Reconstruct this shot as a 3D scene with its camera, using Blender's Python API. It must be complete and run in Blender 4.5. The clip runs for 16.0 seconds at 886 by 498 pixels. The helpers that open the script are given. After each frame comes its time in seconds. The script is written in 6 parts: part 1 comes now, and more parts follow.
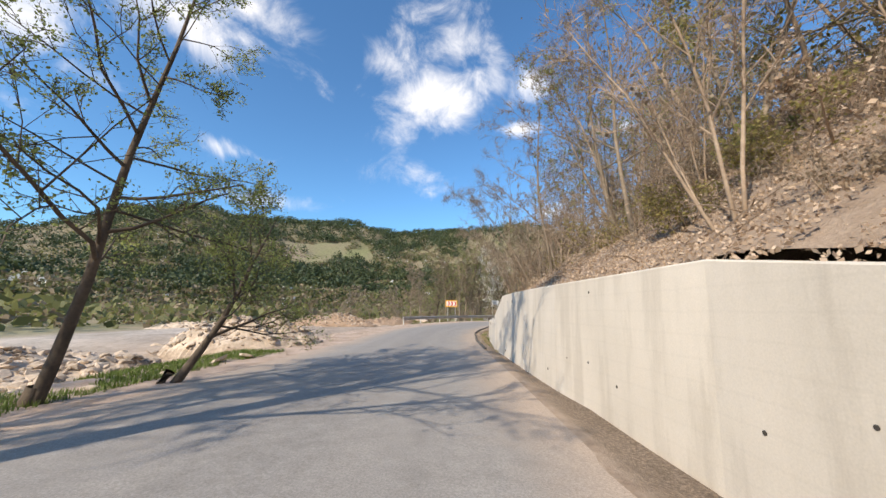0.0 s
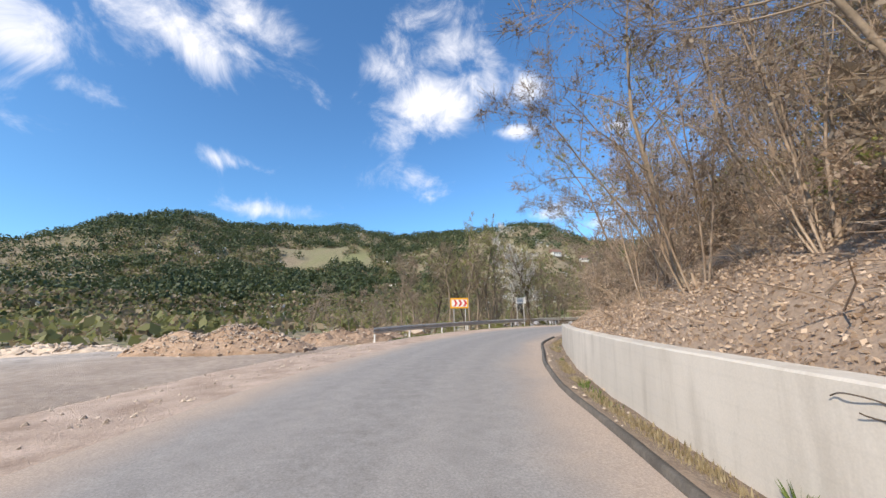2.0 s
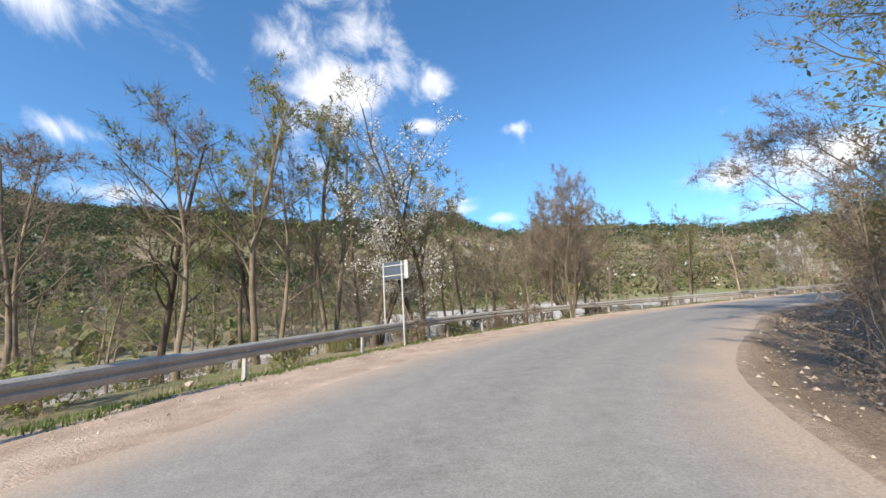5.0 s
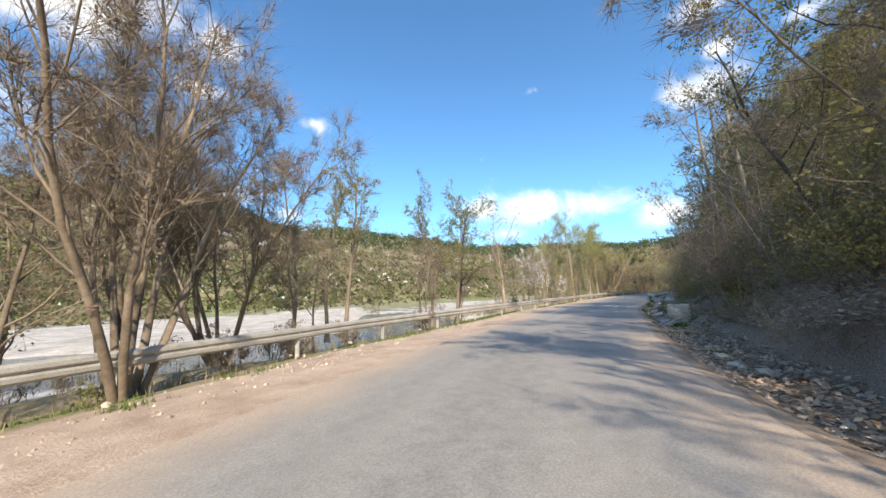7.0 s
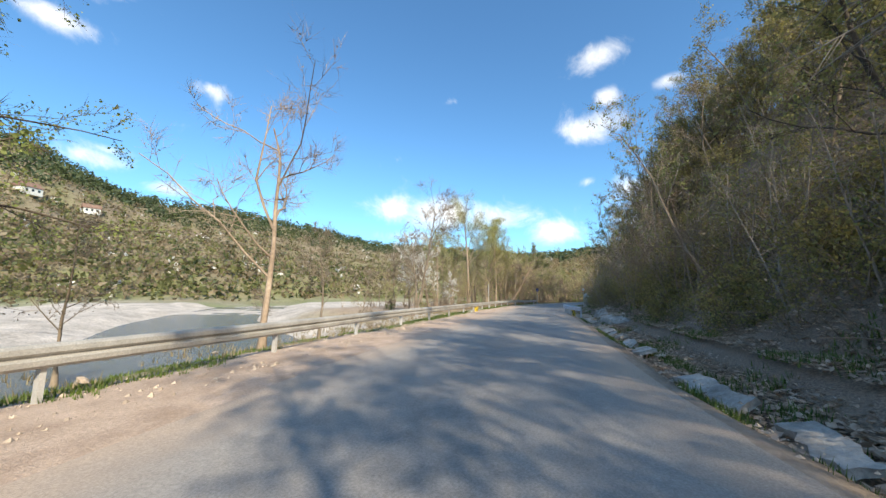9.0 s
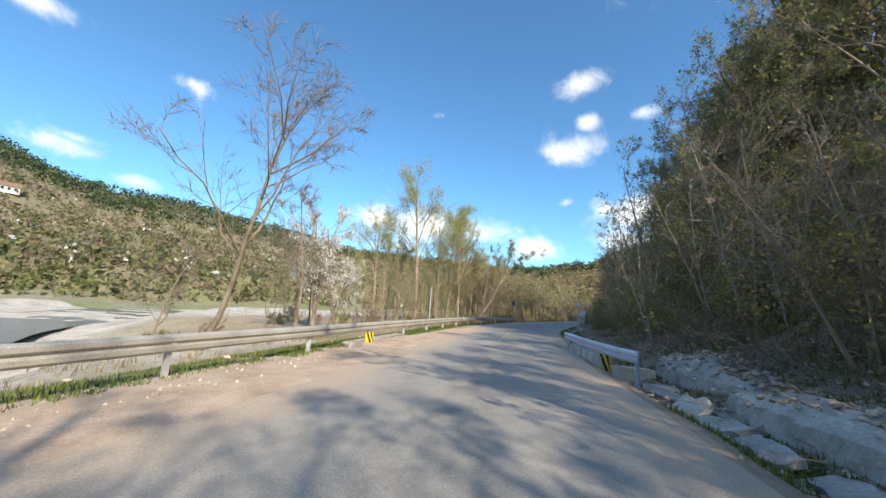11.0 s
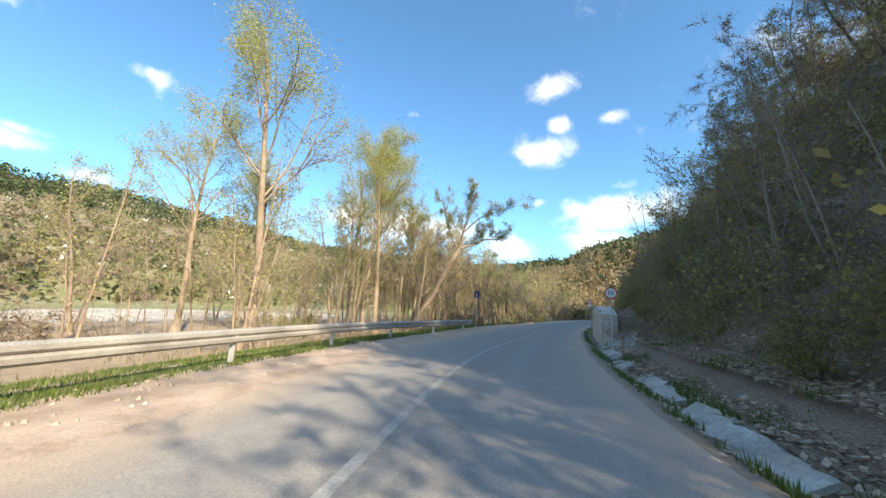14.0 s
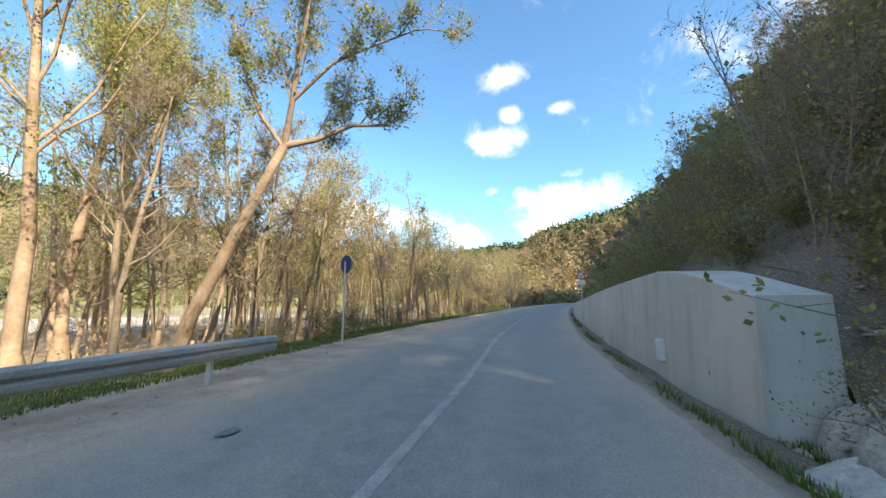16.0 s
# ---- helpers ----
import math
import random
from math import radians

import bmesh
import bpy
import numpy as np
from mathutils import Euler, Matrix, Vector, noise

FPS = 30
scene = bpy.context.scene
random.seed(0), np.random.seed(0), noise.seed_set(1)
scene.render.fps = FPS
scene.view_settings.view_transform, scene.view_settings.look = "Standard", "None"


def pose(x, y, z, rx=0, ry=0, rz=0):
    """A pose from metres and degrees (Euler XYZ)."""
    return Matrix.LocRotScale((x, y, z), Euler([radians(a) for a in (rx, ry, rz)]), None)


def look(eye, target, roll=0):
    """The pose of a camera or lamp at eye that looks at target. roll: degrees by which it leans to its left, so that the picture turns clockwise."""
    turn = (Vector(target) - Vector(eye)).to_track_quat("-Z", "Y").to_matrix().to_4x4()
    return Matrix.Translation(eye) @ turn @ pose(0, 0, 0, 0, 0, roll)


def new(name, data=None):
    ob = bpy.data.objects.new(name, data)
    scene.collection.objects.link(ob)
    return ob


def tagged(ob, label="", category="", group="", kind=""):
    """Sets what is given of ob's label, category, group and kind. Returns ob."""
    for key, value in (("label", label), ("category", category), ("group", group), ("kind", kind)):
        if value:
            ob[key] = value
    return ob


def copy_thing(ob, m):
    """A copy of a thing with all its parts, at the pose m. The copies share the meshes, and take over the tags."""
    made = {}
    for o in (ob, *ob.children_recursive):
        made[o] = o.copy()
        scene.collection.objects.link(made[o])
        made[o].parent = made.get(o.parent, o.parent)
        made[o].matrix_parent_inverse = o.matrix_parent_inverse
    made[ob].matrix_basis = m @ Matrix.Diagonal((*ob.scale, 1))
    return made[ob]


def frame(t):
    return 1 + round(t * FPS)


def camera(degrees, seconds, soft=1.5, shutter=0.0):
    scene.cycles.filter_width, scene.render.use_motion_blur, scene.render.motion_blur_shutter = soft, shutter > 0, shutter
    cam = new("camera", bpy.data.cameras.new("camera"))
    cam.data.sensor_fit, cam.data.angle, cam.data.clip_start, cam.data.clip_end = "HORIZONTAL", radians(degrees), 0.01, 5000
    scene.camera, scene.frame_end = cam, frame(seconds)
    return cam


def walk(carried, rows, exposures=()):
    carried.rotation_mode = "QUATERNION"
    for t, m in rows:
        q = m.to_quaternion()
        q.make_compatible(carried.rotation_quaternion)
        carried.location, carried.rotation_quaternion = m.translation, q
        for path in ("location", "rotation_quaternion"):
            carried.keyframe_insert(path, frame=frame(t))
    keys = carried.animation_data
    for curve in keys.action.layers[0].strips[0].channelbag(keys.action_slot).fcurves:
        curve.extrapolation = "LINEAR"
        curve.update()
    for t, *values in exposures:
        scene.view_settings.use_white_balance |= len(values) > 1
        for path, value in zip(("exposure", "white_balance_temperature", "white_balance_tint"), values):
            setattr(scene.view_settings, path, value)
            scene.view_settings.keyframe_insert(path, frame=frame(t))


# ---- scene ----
cam = camera(103.4, 16.0)
PATH = [
    (0, (3.814, 3.386, 1.432), (3.782, 5.357, 1.772), 0.8),
    (0.5, (3.571, 7.022, 1.366), (3.535, 8.993, 1.705), 0.3),
    (1, (3.454, 10.781, 1.356), (3.415, 12.75, 1.702), -0.4),
    (1.5, (3.475, 14.685, 1.376), (3.438, 16.654, 1.727), -0.5),
    (2, (3.501, 18.781, 1.335), (3.466, 20.748, 1.698), -0.9),
    (2.5, (3.76, 22.66, 1.311), (3.73, 24.625, 1.682), -1.7),
    (3, (4.188, 26.439, 1.277), (4.168, 28.401, 1.662), -2.4),
    (3.2, (4.413, 27.799, 1.264), (4.408, 29.764, 1.64), -2.6),
    (5.3, (10.651, 44.789, 1.286), (11.282, 46.665, 1.573), -3.3),
    (5.5, (11.591, 46.172, 1.318), (12.332, 48.008, 1.601), -3.1),
    (6, (14.432, 49.367, 1.339), (15.448, 51.067, 1.614), -2.5),
    (6.5, (17.783, 52.166, 1.375), (19.055, 53.687, 1.636), -1.8),
    (7, (21.833, 54.308, 1.394), (23.311, 55.63, 1.658), -2.4),
    (7.5, (26.264, 56.297, 1.372), (27.87, 57.463, 1.622), -1.1),
    (8, (31.288, 58.089, 1.323), (32.967, 59.145, 1.578), -0.9),
    (8.5, (36.128, 59.78, 1.306), (37.86, 60.747, 1.561), -0.0),
    (9, (40.339, 60.916, 1.347), (42.11, 61.808, 1.608), 0.8),
    (9.2, (41.984, 61.27, 1.353), (43.77, 62.133, 1.615), 1.3),
    (11.3, (60.24, 65.118, 1.391), (62.053, 65.889, 1.737), 3.6),
    (11.5, (61.68, 65.494, 1.371), (63.496, 66.253, 1.726), 3.7),
    (12, (65.117, 66.138, 1.333), (66.943, 66.87, 1.692), 3.6),
    (12.5, (68.551, 66.677, 1.285), (70.389, 67.381, 1.639), 3.1),
    (13, (72.104, 67.193, 1.317), (73.957, 67.863, 1.66), 3.0),
    (13.5, (75.753, 67.676, 1.327), (77.611, 68.331, 1.669), 2.7),
    (14, (79.572, 68.15, 1.31), (81.434, 68.799, 1.647), 2.7),
    (14.5, (83.535, 68.61, 1.358), (85.41, 69.228, 1.679), 2.3),
    (15, (87.543, 68.948, 1.395), (89.437, 69.515, 1.7), 1.5),
    (15.5, (91.791, 69.12, 1.375), (93.705, 69.619, 1.67), 0.5),
    (16, (96.269, 69.067, 1.386), (98.206, 69.479, 1.671), -0.1),
]
EXPOSURES = [(0.0, 0.34, 7100, 12), (1.0, 0.2, 6750, 13), (2.0, 0.34, 6850, 13), (3.0, 0.34, 6700, 12), (5.5, 0.54, 7000, 11), (6.5, 0.7, 7200, 11), (7.5, 0.6, 7200, 10), (9.0, 0.58, 7250, 8), (11.5, 0.56, 7250, 7), (12.5, 0.72, 7750, 8), (14.0, 0.98, 7800, 7), (16.0, 1.24, 8300, 9)]
walk(cam, [(t, look(eye, target, roll)) for t, eye, target, roll in PATH], EXPOSURES)

# ---- light ----
SUN_FROM = Vector((-0.62, -0.78, 0.70)).normalized()
sun = new("sun", bpy.data.lights.new("sun", "SUN"))
sun.data.energy, sun.data.angle, sun.data.color = 4.4, radians(0.53), (1.0, 0.92, 0.79)
sun.matrix_world = look((-60, -80, 90), Vector((-60, -80, 90)) - SUN_FROM * 10)


def direction(az, el):
    a, e = radians(az), radians(el)
    return (math.cos(a) * math.cos(e), math.sin(a) * math.cos(e), math.sin(e))


def build_world():
    w = bpy.data.worlds.new("sky")
    scene.world = w
    w.use_nodes = True
    nt = w.node_tree
    nt.nodes.clear()
    N, L = nt.nodes.new, nt.links.new
    out, bg = N("ShaderNodeOutputWorld"), N("ShaderNodeBackground")
    sky = N("ShaderNodeTexSky")
    sky.sky_type, sky.sun_disc = "NISHITA", False
    sky.sun_elevation = math.asin(SUN_FROM.z)
    sky.sun_rotation = math.atan2(SUN_FROM.x, SUN_FROM.y)
    sky.air_density, sky.dust_density, sky.ozone_density = 1.0, 0.5, 2.5
    tint = N("ShaderNodeMix")
    tint.data_type, tint.blend_type = "RGBA", "MULTIPLY"
    tint.inputs[0].default_value = 1.0
    tint.inputs[7].default_value = (0.56, 0.96, 1.22, 1)
    L(sky.outputs[0], tint.inputs[6])
    tc = N("ShaderNodeTexCoord")
    noi = N("ShaderNodeTexNoise")
    noi.inputs["Scale"].default_value, noi.inputs["Detail"].default_value, noi.inputs["Roughness"].default_value = 8.0, 10.0, 0.64
    noi.inputs["Distortion"].default_value = 0.5
    L(tc.outputs["Generated"], noi.inputs["Vector"])
    # cloud fields: azimuth, elevation, half width, half height, density
    fields = [
        (92, 32.5, 9, 5, 1), (99, 28.3, 4.5, 3.2, 0.9), (84.3, 35.3, 5, 2.6, 0.8), (100.2, 37.6, 5, 4, 0.85), (90.9, 39.6, 8, 3, 0.6), (89.7, 44.2, 9,
        3, 0.7), (76, 34.1, 3.2, 2.3, 1), (77.9, 28.3, 3.8, 1.3, 1), (95.1, 21.3, 6.5, 2.6, 0.62), (118.7, 15.4, 8, 1.5, 0.7), (123.7, 21.5, 5, 1.4,
        0.7), (72.3, 16.3, 3, 0.9, 0.65), (132.6, 35, 11, 4, 1), (146, 29, 6, 4, 1), (139.5, 25.4, 4, 1.8, 0.75), (122.5, 39.2, 8, 3, 0.9), (87, 40.5,
        8, 4, 0.8), (27.6, 13.3, 7.5, 2.6, 1), (19, 13, 6, 2.9, 1), (62.6, 26.5, 2.5, 1.1, 0.8), (25.5, 30.4, 2, 0.7, 0.55), (33.1, 9.4, 5, 1.2,
        0.75), (73.4, 15.2, 4, 1.3, 0.85), (35.7, 13.7, 5.5, 2.3, 0.9), (16, 12.6, 8, 2.3, 1), (9.2, 10.6, 5, 2.2, 1), (1.6, 34, 5, 2.1, 1.15), (0.6,
        28.6, 2.2, 1.6, 0.9), (3.2, 24.9, 5.5, 2.6, 1.05), (-7.2, 28.8, 2.6, 0.9, 0.7), (3.6, 17.3, 2.2, 0.9, 0.7), (65.6, 13, 3, 1.1, 0.7), (-1.8,
        16, 3.6, 2.3, 1), (-8, 15.5, 8, 3, 1.25), (-8.9, 19.1, 3, 1.2, 0.75), (-30.4, 22.6, 3.6, 2.2, 1), (-5.4, 11.2, 6, 2, 0.9),
        (170, 25, 25, 8, 0.8), (-90, 30, 30, 9, 0.8), (-150, 35, 20, 8, 0.8), (-45, 30, 20, 8, 0.8),
        # unseen clouds overhead, added to brighten the shaded ground
        (50, 66, 24, 7, 0.8), (-30, 58, 26, 7, 0.85), (120, 62, 26, 7, 0.8), (-120, 60, 30, 8, 0.85), (175, 52, 18, 7, 0.8), (10, 76, 60, 6, 0.75),
    ]
    sep = N("ShaderNodeSeparateXYZ")
    L(tc.outputs["Generated"], sep.inputs[0])

    def m(op, a, b=None):
        n = N("ShaderNodeMath")
        n.operation = op
        for k, v in ((0, a), (1, b)):
            if v is None:
                continue
            if isinstance(v, (int, float)):
                n.inputs[k].default_value = v
            else:
                L(v, n.inputs[k])
        return n.outputs[0]

    az = m("ARCTAN2", sep.outputs[1], sep.outputs[0])
    el = m("ARCSINE", sep.outputs[2])
    total = None
    for a, e, wa, we, dens in fields:
        da = m("DIVIDE", m("SUBTRACT", az, radians(a)), radians(wa))
        de = m("DIVIDE", m("SUBTRACT", el, radians(e)), radians(we))
        q = m("MULTIPLY", m("POWER", 2.718, m("MULTIPLY", m("ADD", m("MULTIPLY", da, da), m("MULTIPLY", de, de)), -0.9)), dens)
        total = q if total is None else m("MAXIMUM", total, q)
    amount = m("ADD", m("MULTIPLY", total, 0.75), m("MULTIPLY", m("SUBTRACT", noi.outputs[0], 0.5), 1.7))
    ramp = N("ShaderNodeMapRange")
    ramp.interpolation_type = "SMOOTHSTEP"
    ramp.inputs[1].default_value, ramp.inputs[2].default_value = 0.22, 1.0
    L(amount, ramp.inputs[0])
    mix = N("ShaderNodeMix")
    mix.data_type = "RGBA"
    L(ramp.outputs[0], mix.inputs[0])
    L(tint.outputs[2], mix.inputs[6])
    mix.inputs[7].default_value = (6.2, 6.4, 6.8, 1)
    L(mix.outputs[2], bg.inputs[0])
    bg.inputs[1].default_value = 0.15
    L(bg.outputs[0], out.inputs[0])


build_world()


# ---- materials ----
def material(name, rough=0.8, metal=0.0):
    mat = bpy.data.materials.new(name)
    mat.use_nodes = True
    nt = mat.node_tree
    bsdf = nt.nodes["Principled BSDF"]
    bsdf.inputs["Roughness"].default_value, bsdf.inputs["Metallic"].default_value = rough, metal
    return mat, nt, bsdf


def noise_node(nt, scale, detail=6.0, rough=0.6, vec=None):
    n = nt.nodes.new("ShaderNodeTexNoise")
    n.inputs["Scale"].default_value, n.inputs["Detail"].default_value, n.inputs["Roughness"].default_value = scale, detail, rough
    if vec is not None:
        nt.links.new(vec, n.inputs["Vector"])
    return n


def ramp_node(nt, fac, stops):
    r = nt.nodes.new("ShaderNodeValToRGB")
    el = r.color_ramp.elements
    while len(el) < len(stops):
        el.new(0.5)
    for e, (p, c) in zip(el, stops):
        e.position, e.color = p, (*c, 1)
    nt.links.new(fac, r.inputs[0])
    return r


def mix_node(nt, fac, a, b, blend="MIX"):
    n = nt.nodes.new("ShaderNodeMix")
    n.data_type, n.blend_type = "RGBA", blend
    for k, v in ((0, fac), (6, a), (7, b)):
        if isinstance(v, (int, float)):
            n.inputs[k].default_value = v
        elif isinstance(v, tuple):
            n.inputs[k].default_value = (*v, 1)
        else:
            nt.links.new(v, n.inputs[k])
    return n.outputs[2]


def bump_node(nt, bsdf, height, strength, dist):
    b = nt.nodes.new("ShaderNodeBump")
    b.inputs["Strength"].default_value, b.inputs["Distance"].default_value = strength, dist
    nt.links.new(height, b.inputs["Height"])
    nt.links.new(b.outputs[0], bsdf.inputs["Normal"])


def world_pos(nt):
    return nt.nodes.new("ShaderNodeNewGeometry").outputs["Position"]


def varied(name, dark, light, scale=3.0, fine=40.0, rough=0.85, bump=0.3, dist=0.02, metal=0.0, island=0.0):
    """Two-scale mottled surface between two colours."""
    mat, nt, bsdf = material(name, rough, metal)
    pos = world_pos(nt)
    big, small = noise_node(nt, scale, 5.0, 0.6, pos), noise_node(nt, fine, 4.0, 0.65, pos)
    mid = tuple((a + b) / 2 for a, b in zip(dark, light))
    col = ramp_node(nt, big.outputs[0], [(0.3, dark), (0.5, mid), (0.7, light)]).outputs[0]
    grain = ramp_node(nt, small.outputs[0], [(0.3, (0.62, 0.62, 0.62)), (0.7, (1.3, 1.3, 1.3))]).outputs[0]
    col = mix_node(nt, 0.6, col, grain, "MULTIPLY")
    if island:
        rnd = nt.nodes.new("ShaderNodeNewGeometry").outputs["Random Per Island"]
        shade = ramp_node(nt, rnd, [(0.0, (1 - island,) * 3), (1.0, (1 + island,) * 3)]).outputs[0]
        col = mix_node(nt, 1.0, col, shade, "MULTIPLY")
    nt.links.new(col, bsdf.inputs["Base Color"])
    if bump:
        bump_node(nt, bsdf, small.outputs[0], bump, dist)
    return mat


def leaf_material(name, dark, light, through_light=0.35):
    mat, nt, bsdf = material(name, 0.6)
    rnd = nt.nodes.new("ShaderNodeNewGeometry").outputs["Random Per Island"]
    col = ramp_node(nt, rnd, [(0.0, dark), (1.0, light)]).outputs[0]
    nt.links.new(col, bsdf.inputs["Base Color"])
    tr = nt.nodes.new("ShaderNodeBsdfTranslucent")
    nt.links.new(col, tr.inputs[0])
    mixs = nt.nodes.new("ShaderNodeMixShader")
    mixs.inputs[0].default_value = through_light
    nt.links.new(bsdf.outputs[0], mixs.inputs[1])
    nt.links.new(tr.outputs[0], mixs.inputs[2])
    nt.links.new(mixs.outputs[0], nt.nodes["Material Output"].inputs[0])
    return mat


def ground_material():
    mat, nt, bsdf = material("ground_soil", 0.95)
    pos = world_pos(nt)
    att = nt.nodes.new("ShaderNodeAttribute")
    att.attribute_name = "zone"
    sep = nt.nodes.new("ShaderNodeSeparateColor")
    nt.links.new(att.outputs["Color"], sep.inputs[0])
    n1, n2, n3 = noise_node(nt, 0.35, 6, 0.65, pos), noise_node(nt, 4.0, 5, 0.7, pos), noise_node(nt, 26.0, 4, 0.7, pos)
    vor = nt.nodes.new("ShaderNodeTexVoronoi")
    vor.inputs["Scale"].default_value = 7.0
    nt.links.new(pos, vor.inputs["Vector"])
    dirt = ramp_node(nt, n2.outputs[0], [(0.3, (0.30, 0.215, 0.155)), (0.7, (0.50, 0.385, 0.29))]).outputs[0]
    grass = ramp_node(nt, n2.outputs[0], [(0.3, (0.12, 0.125, 0.045)), (0.55, (0.19, 0.21, 0.065)), (0.75, (0.32, 0.27, 0.13))]).outputs[0]
    gravel = ramp_node(nt, vor.outputs["Color"], [(0.1, (0.34, 0.29, 0.245)), (0.9, (0.68, 0.60, 0.52))]).outputs[0]
    gravel = mix_node(nt, 0.35, gravel, ramp_node(nt, n1.outputs[0], [(0.35, (0.36, 0.32, 0.26)), (0.6, (0.70, 0.64, 0.57))]).outputs[0])
    litter = ramp_node(nt, n3.outputs[0], [(0.32, (0.12, 0.085, 0.06)), (0.5, (0.24, 0.175, 0.125)), (0.66, (0.42, 0.32, 0.235))]).outputs[0]
    col = mix_node(nt, sep.outputs[0], dirt, grass)
    col = mix_node(nt, sep.outputs[1], col, gravel)
    col = mix_node(nt, sep.outputs[2], col, litter)
    lush = nt.nodes.new("ShaderNodeMath")
    lush.operation, lush.use_clamp = "SUBTRACT", True
    lush.inputs[0].default_value = 1.0
    nt.links.new(att.outputs["Alpha"], lush.inputs[1])
    meadow = ramp_node(nt, n2.outputs[0], [(0.3, (0.13, 0.17, 0.045)), (0.7, (0.25, 0.29, 0.085))]).outputs[0]
    col = mix_node(nt, lush.outputs[0], col, meadow)
    shade = ramp_node(nt, n1.outputs[0], [(0.3, (0.72, 0.72, 0.72)), (0.7, (1.12, 1.12, 1.12))]).outputs[0]
    nt.links.new(mix_node(nt, 0.8, col, shade, "MULTIPLY"), bsdf.inputs["Base Color"])
    bump_node(nt, bsdf, n3.outputs[0], 0.6, 0.06)
    return mat


def asphalt_material():
    mat, nt, bsdf = material("worn_asphalt", 0.9)
    pos = world_pos(nt)
    att = nt.nodes.new("ShaderNodeAttribute")
    att.attribute_name = "across"
    sep = nt.nodes.new("ShaderNodeSeparateColor")
    nt.links.new(att.outputs["Color"], sep.inputs[0])
    big, mid, fine = noise_node(nt, 0.5, 5, 0.6, pos), noise_node(nt, 3.5, 6, 0.7, pos), noise_node(nt, 48, 4, 0.75, pos)
    grey = ramp_node(nt, mid.outputs[0], [(0.3, (0.225, 0.209, 0.193)), (0.7, (0.315, 0.293, 0.272))]).outputs[0]
    dust = (0.44, 0.345, 0.27)
    edge = nt.nodes.new("ShaderNodeMath")
    edge.operation = "MULTIPLY_ADD"
    nt.links.new(big.outputs[0], edge.inputs[0])
    edge.inputs[1].default_value = 0.9
    nt.links.new(sep.outputs[0], edge.inputs[2])
    mask = nt.nodes.new("ShaderNodeMapRange")
    mask.inputs[1].default_value, mask.inputs[2].default_value = 0.75, 1.35
    # earth carried onto the road by the culvert
    place = nt.nodes.new("ShaderNodeSeparateXYZ")
    nt.links.new(pos, place.inputs[0])
    carried = ramp_node(nt, place.outputs[0], [(0.0, (0, 0, 0)), (1.0, (0, 0, 0))])
    span = nt.nodes.new("ShaderNodeMapRange")
    span.inputs[1].default_value, span.inputs[2].default_value = 50.0, 80.0
    nt.links.new(place.outputs[0], span.inputs[0])
    nt.links.new(span.outputs[0], carried.inputs[0])
    for at, v in ((0.18, 0.1), (0.45, 0.5), (0.72, 0.62), (0.84, 0.05)):
        carried.color_ramp.elements.new(at).color = (v, v, v, 1)
    mud = nt.nodes.new("ShaderNodeMath")
    mud.operation = "MULTIPLY_ADD"
    nt.links.new(carried.outputs[0], mud.inputs[0])
    nt.links.new(mid.outputs[0], mud.inputs[1])
    nt.links.new(edge.outputs[0], mud.inputs[2])
    nt.links.new(mud.outputs[0], mask.inputs[0])
    col = mix_node(nt, mask.outputs[0], grey, dust)
    # wheel tracks polished lighter by the traffic
    col = mix_node(nt, sep.outputs[1], col, (0.36, 0.33, 0.30))
    tone = ramp_node(nt, fine.outputs[0], [(0.34, (0.6, 0.6, 0.6)), (0.66, (1.38, 1.38, 1.38))]).outputs[0]
    nt.links.new(mix_node(nt, 0.6, col, tone, "MULTIPLY"), bsdf.inputs["Base Color"])
    bump_node(nt, bsdf, fine.outputs[0], 0.35, 0.01)
    return mat


def water_material():
    mat, nt, bsdf = material("river_water", 0.08)
    bsdf.inputs["Base Color"].default_value = (0.10, 0.115, 0.11, 1)
    pos = world_pos(nt)
    mp = nt.nodes.new("ShaderNodeMapping")
    mp.inputs["Scale"].default_value = (0.6, 1.6, 1)
    nt.links.new(pos, mp.inputs[0])
    n = noise_node(nt, 2.2, 6, 0.7, mp.outputs[0])
    bump_node(nt, bsdf, n.outputs[0], 0.5, 0.12)
    return mat


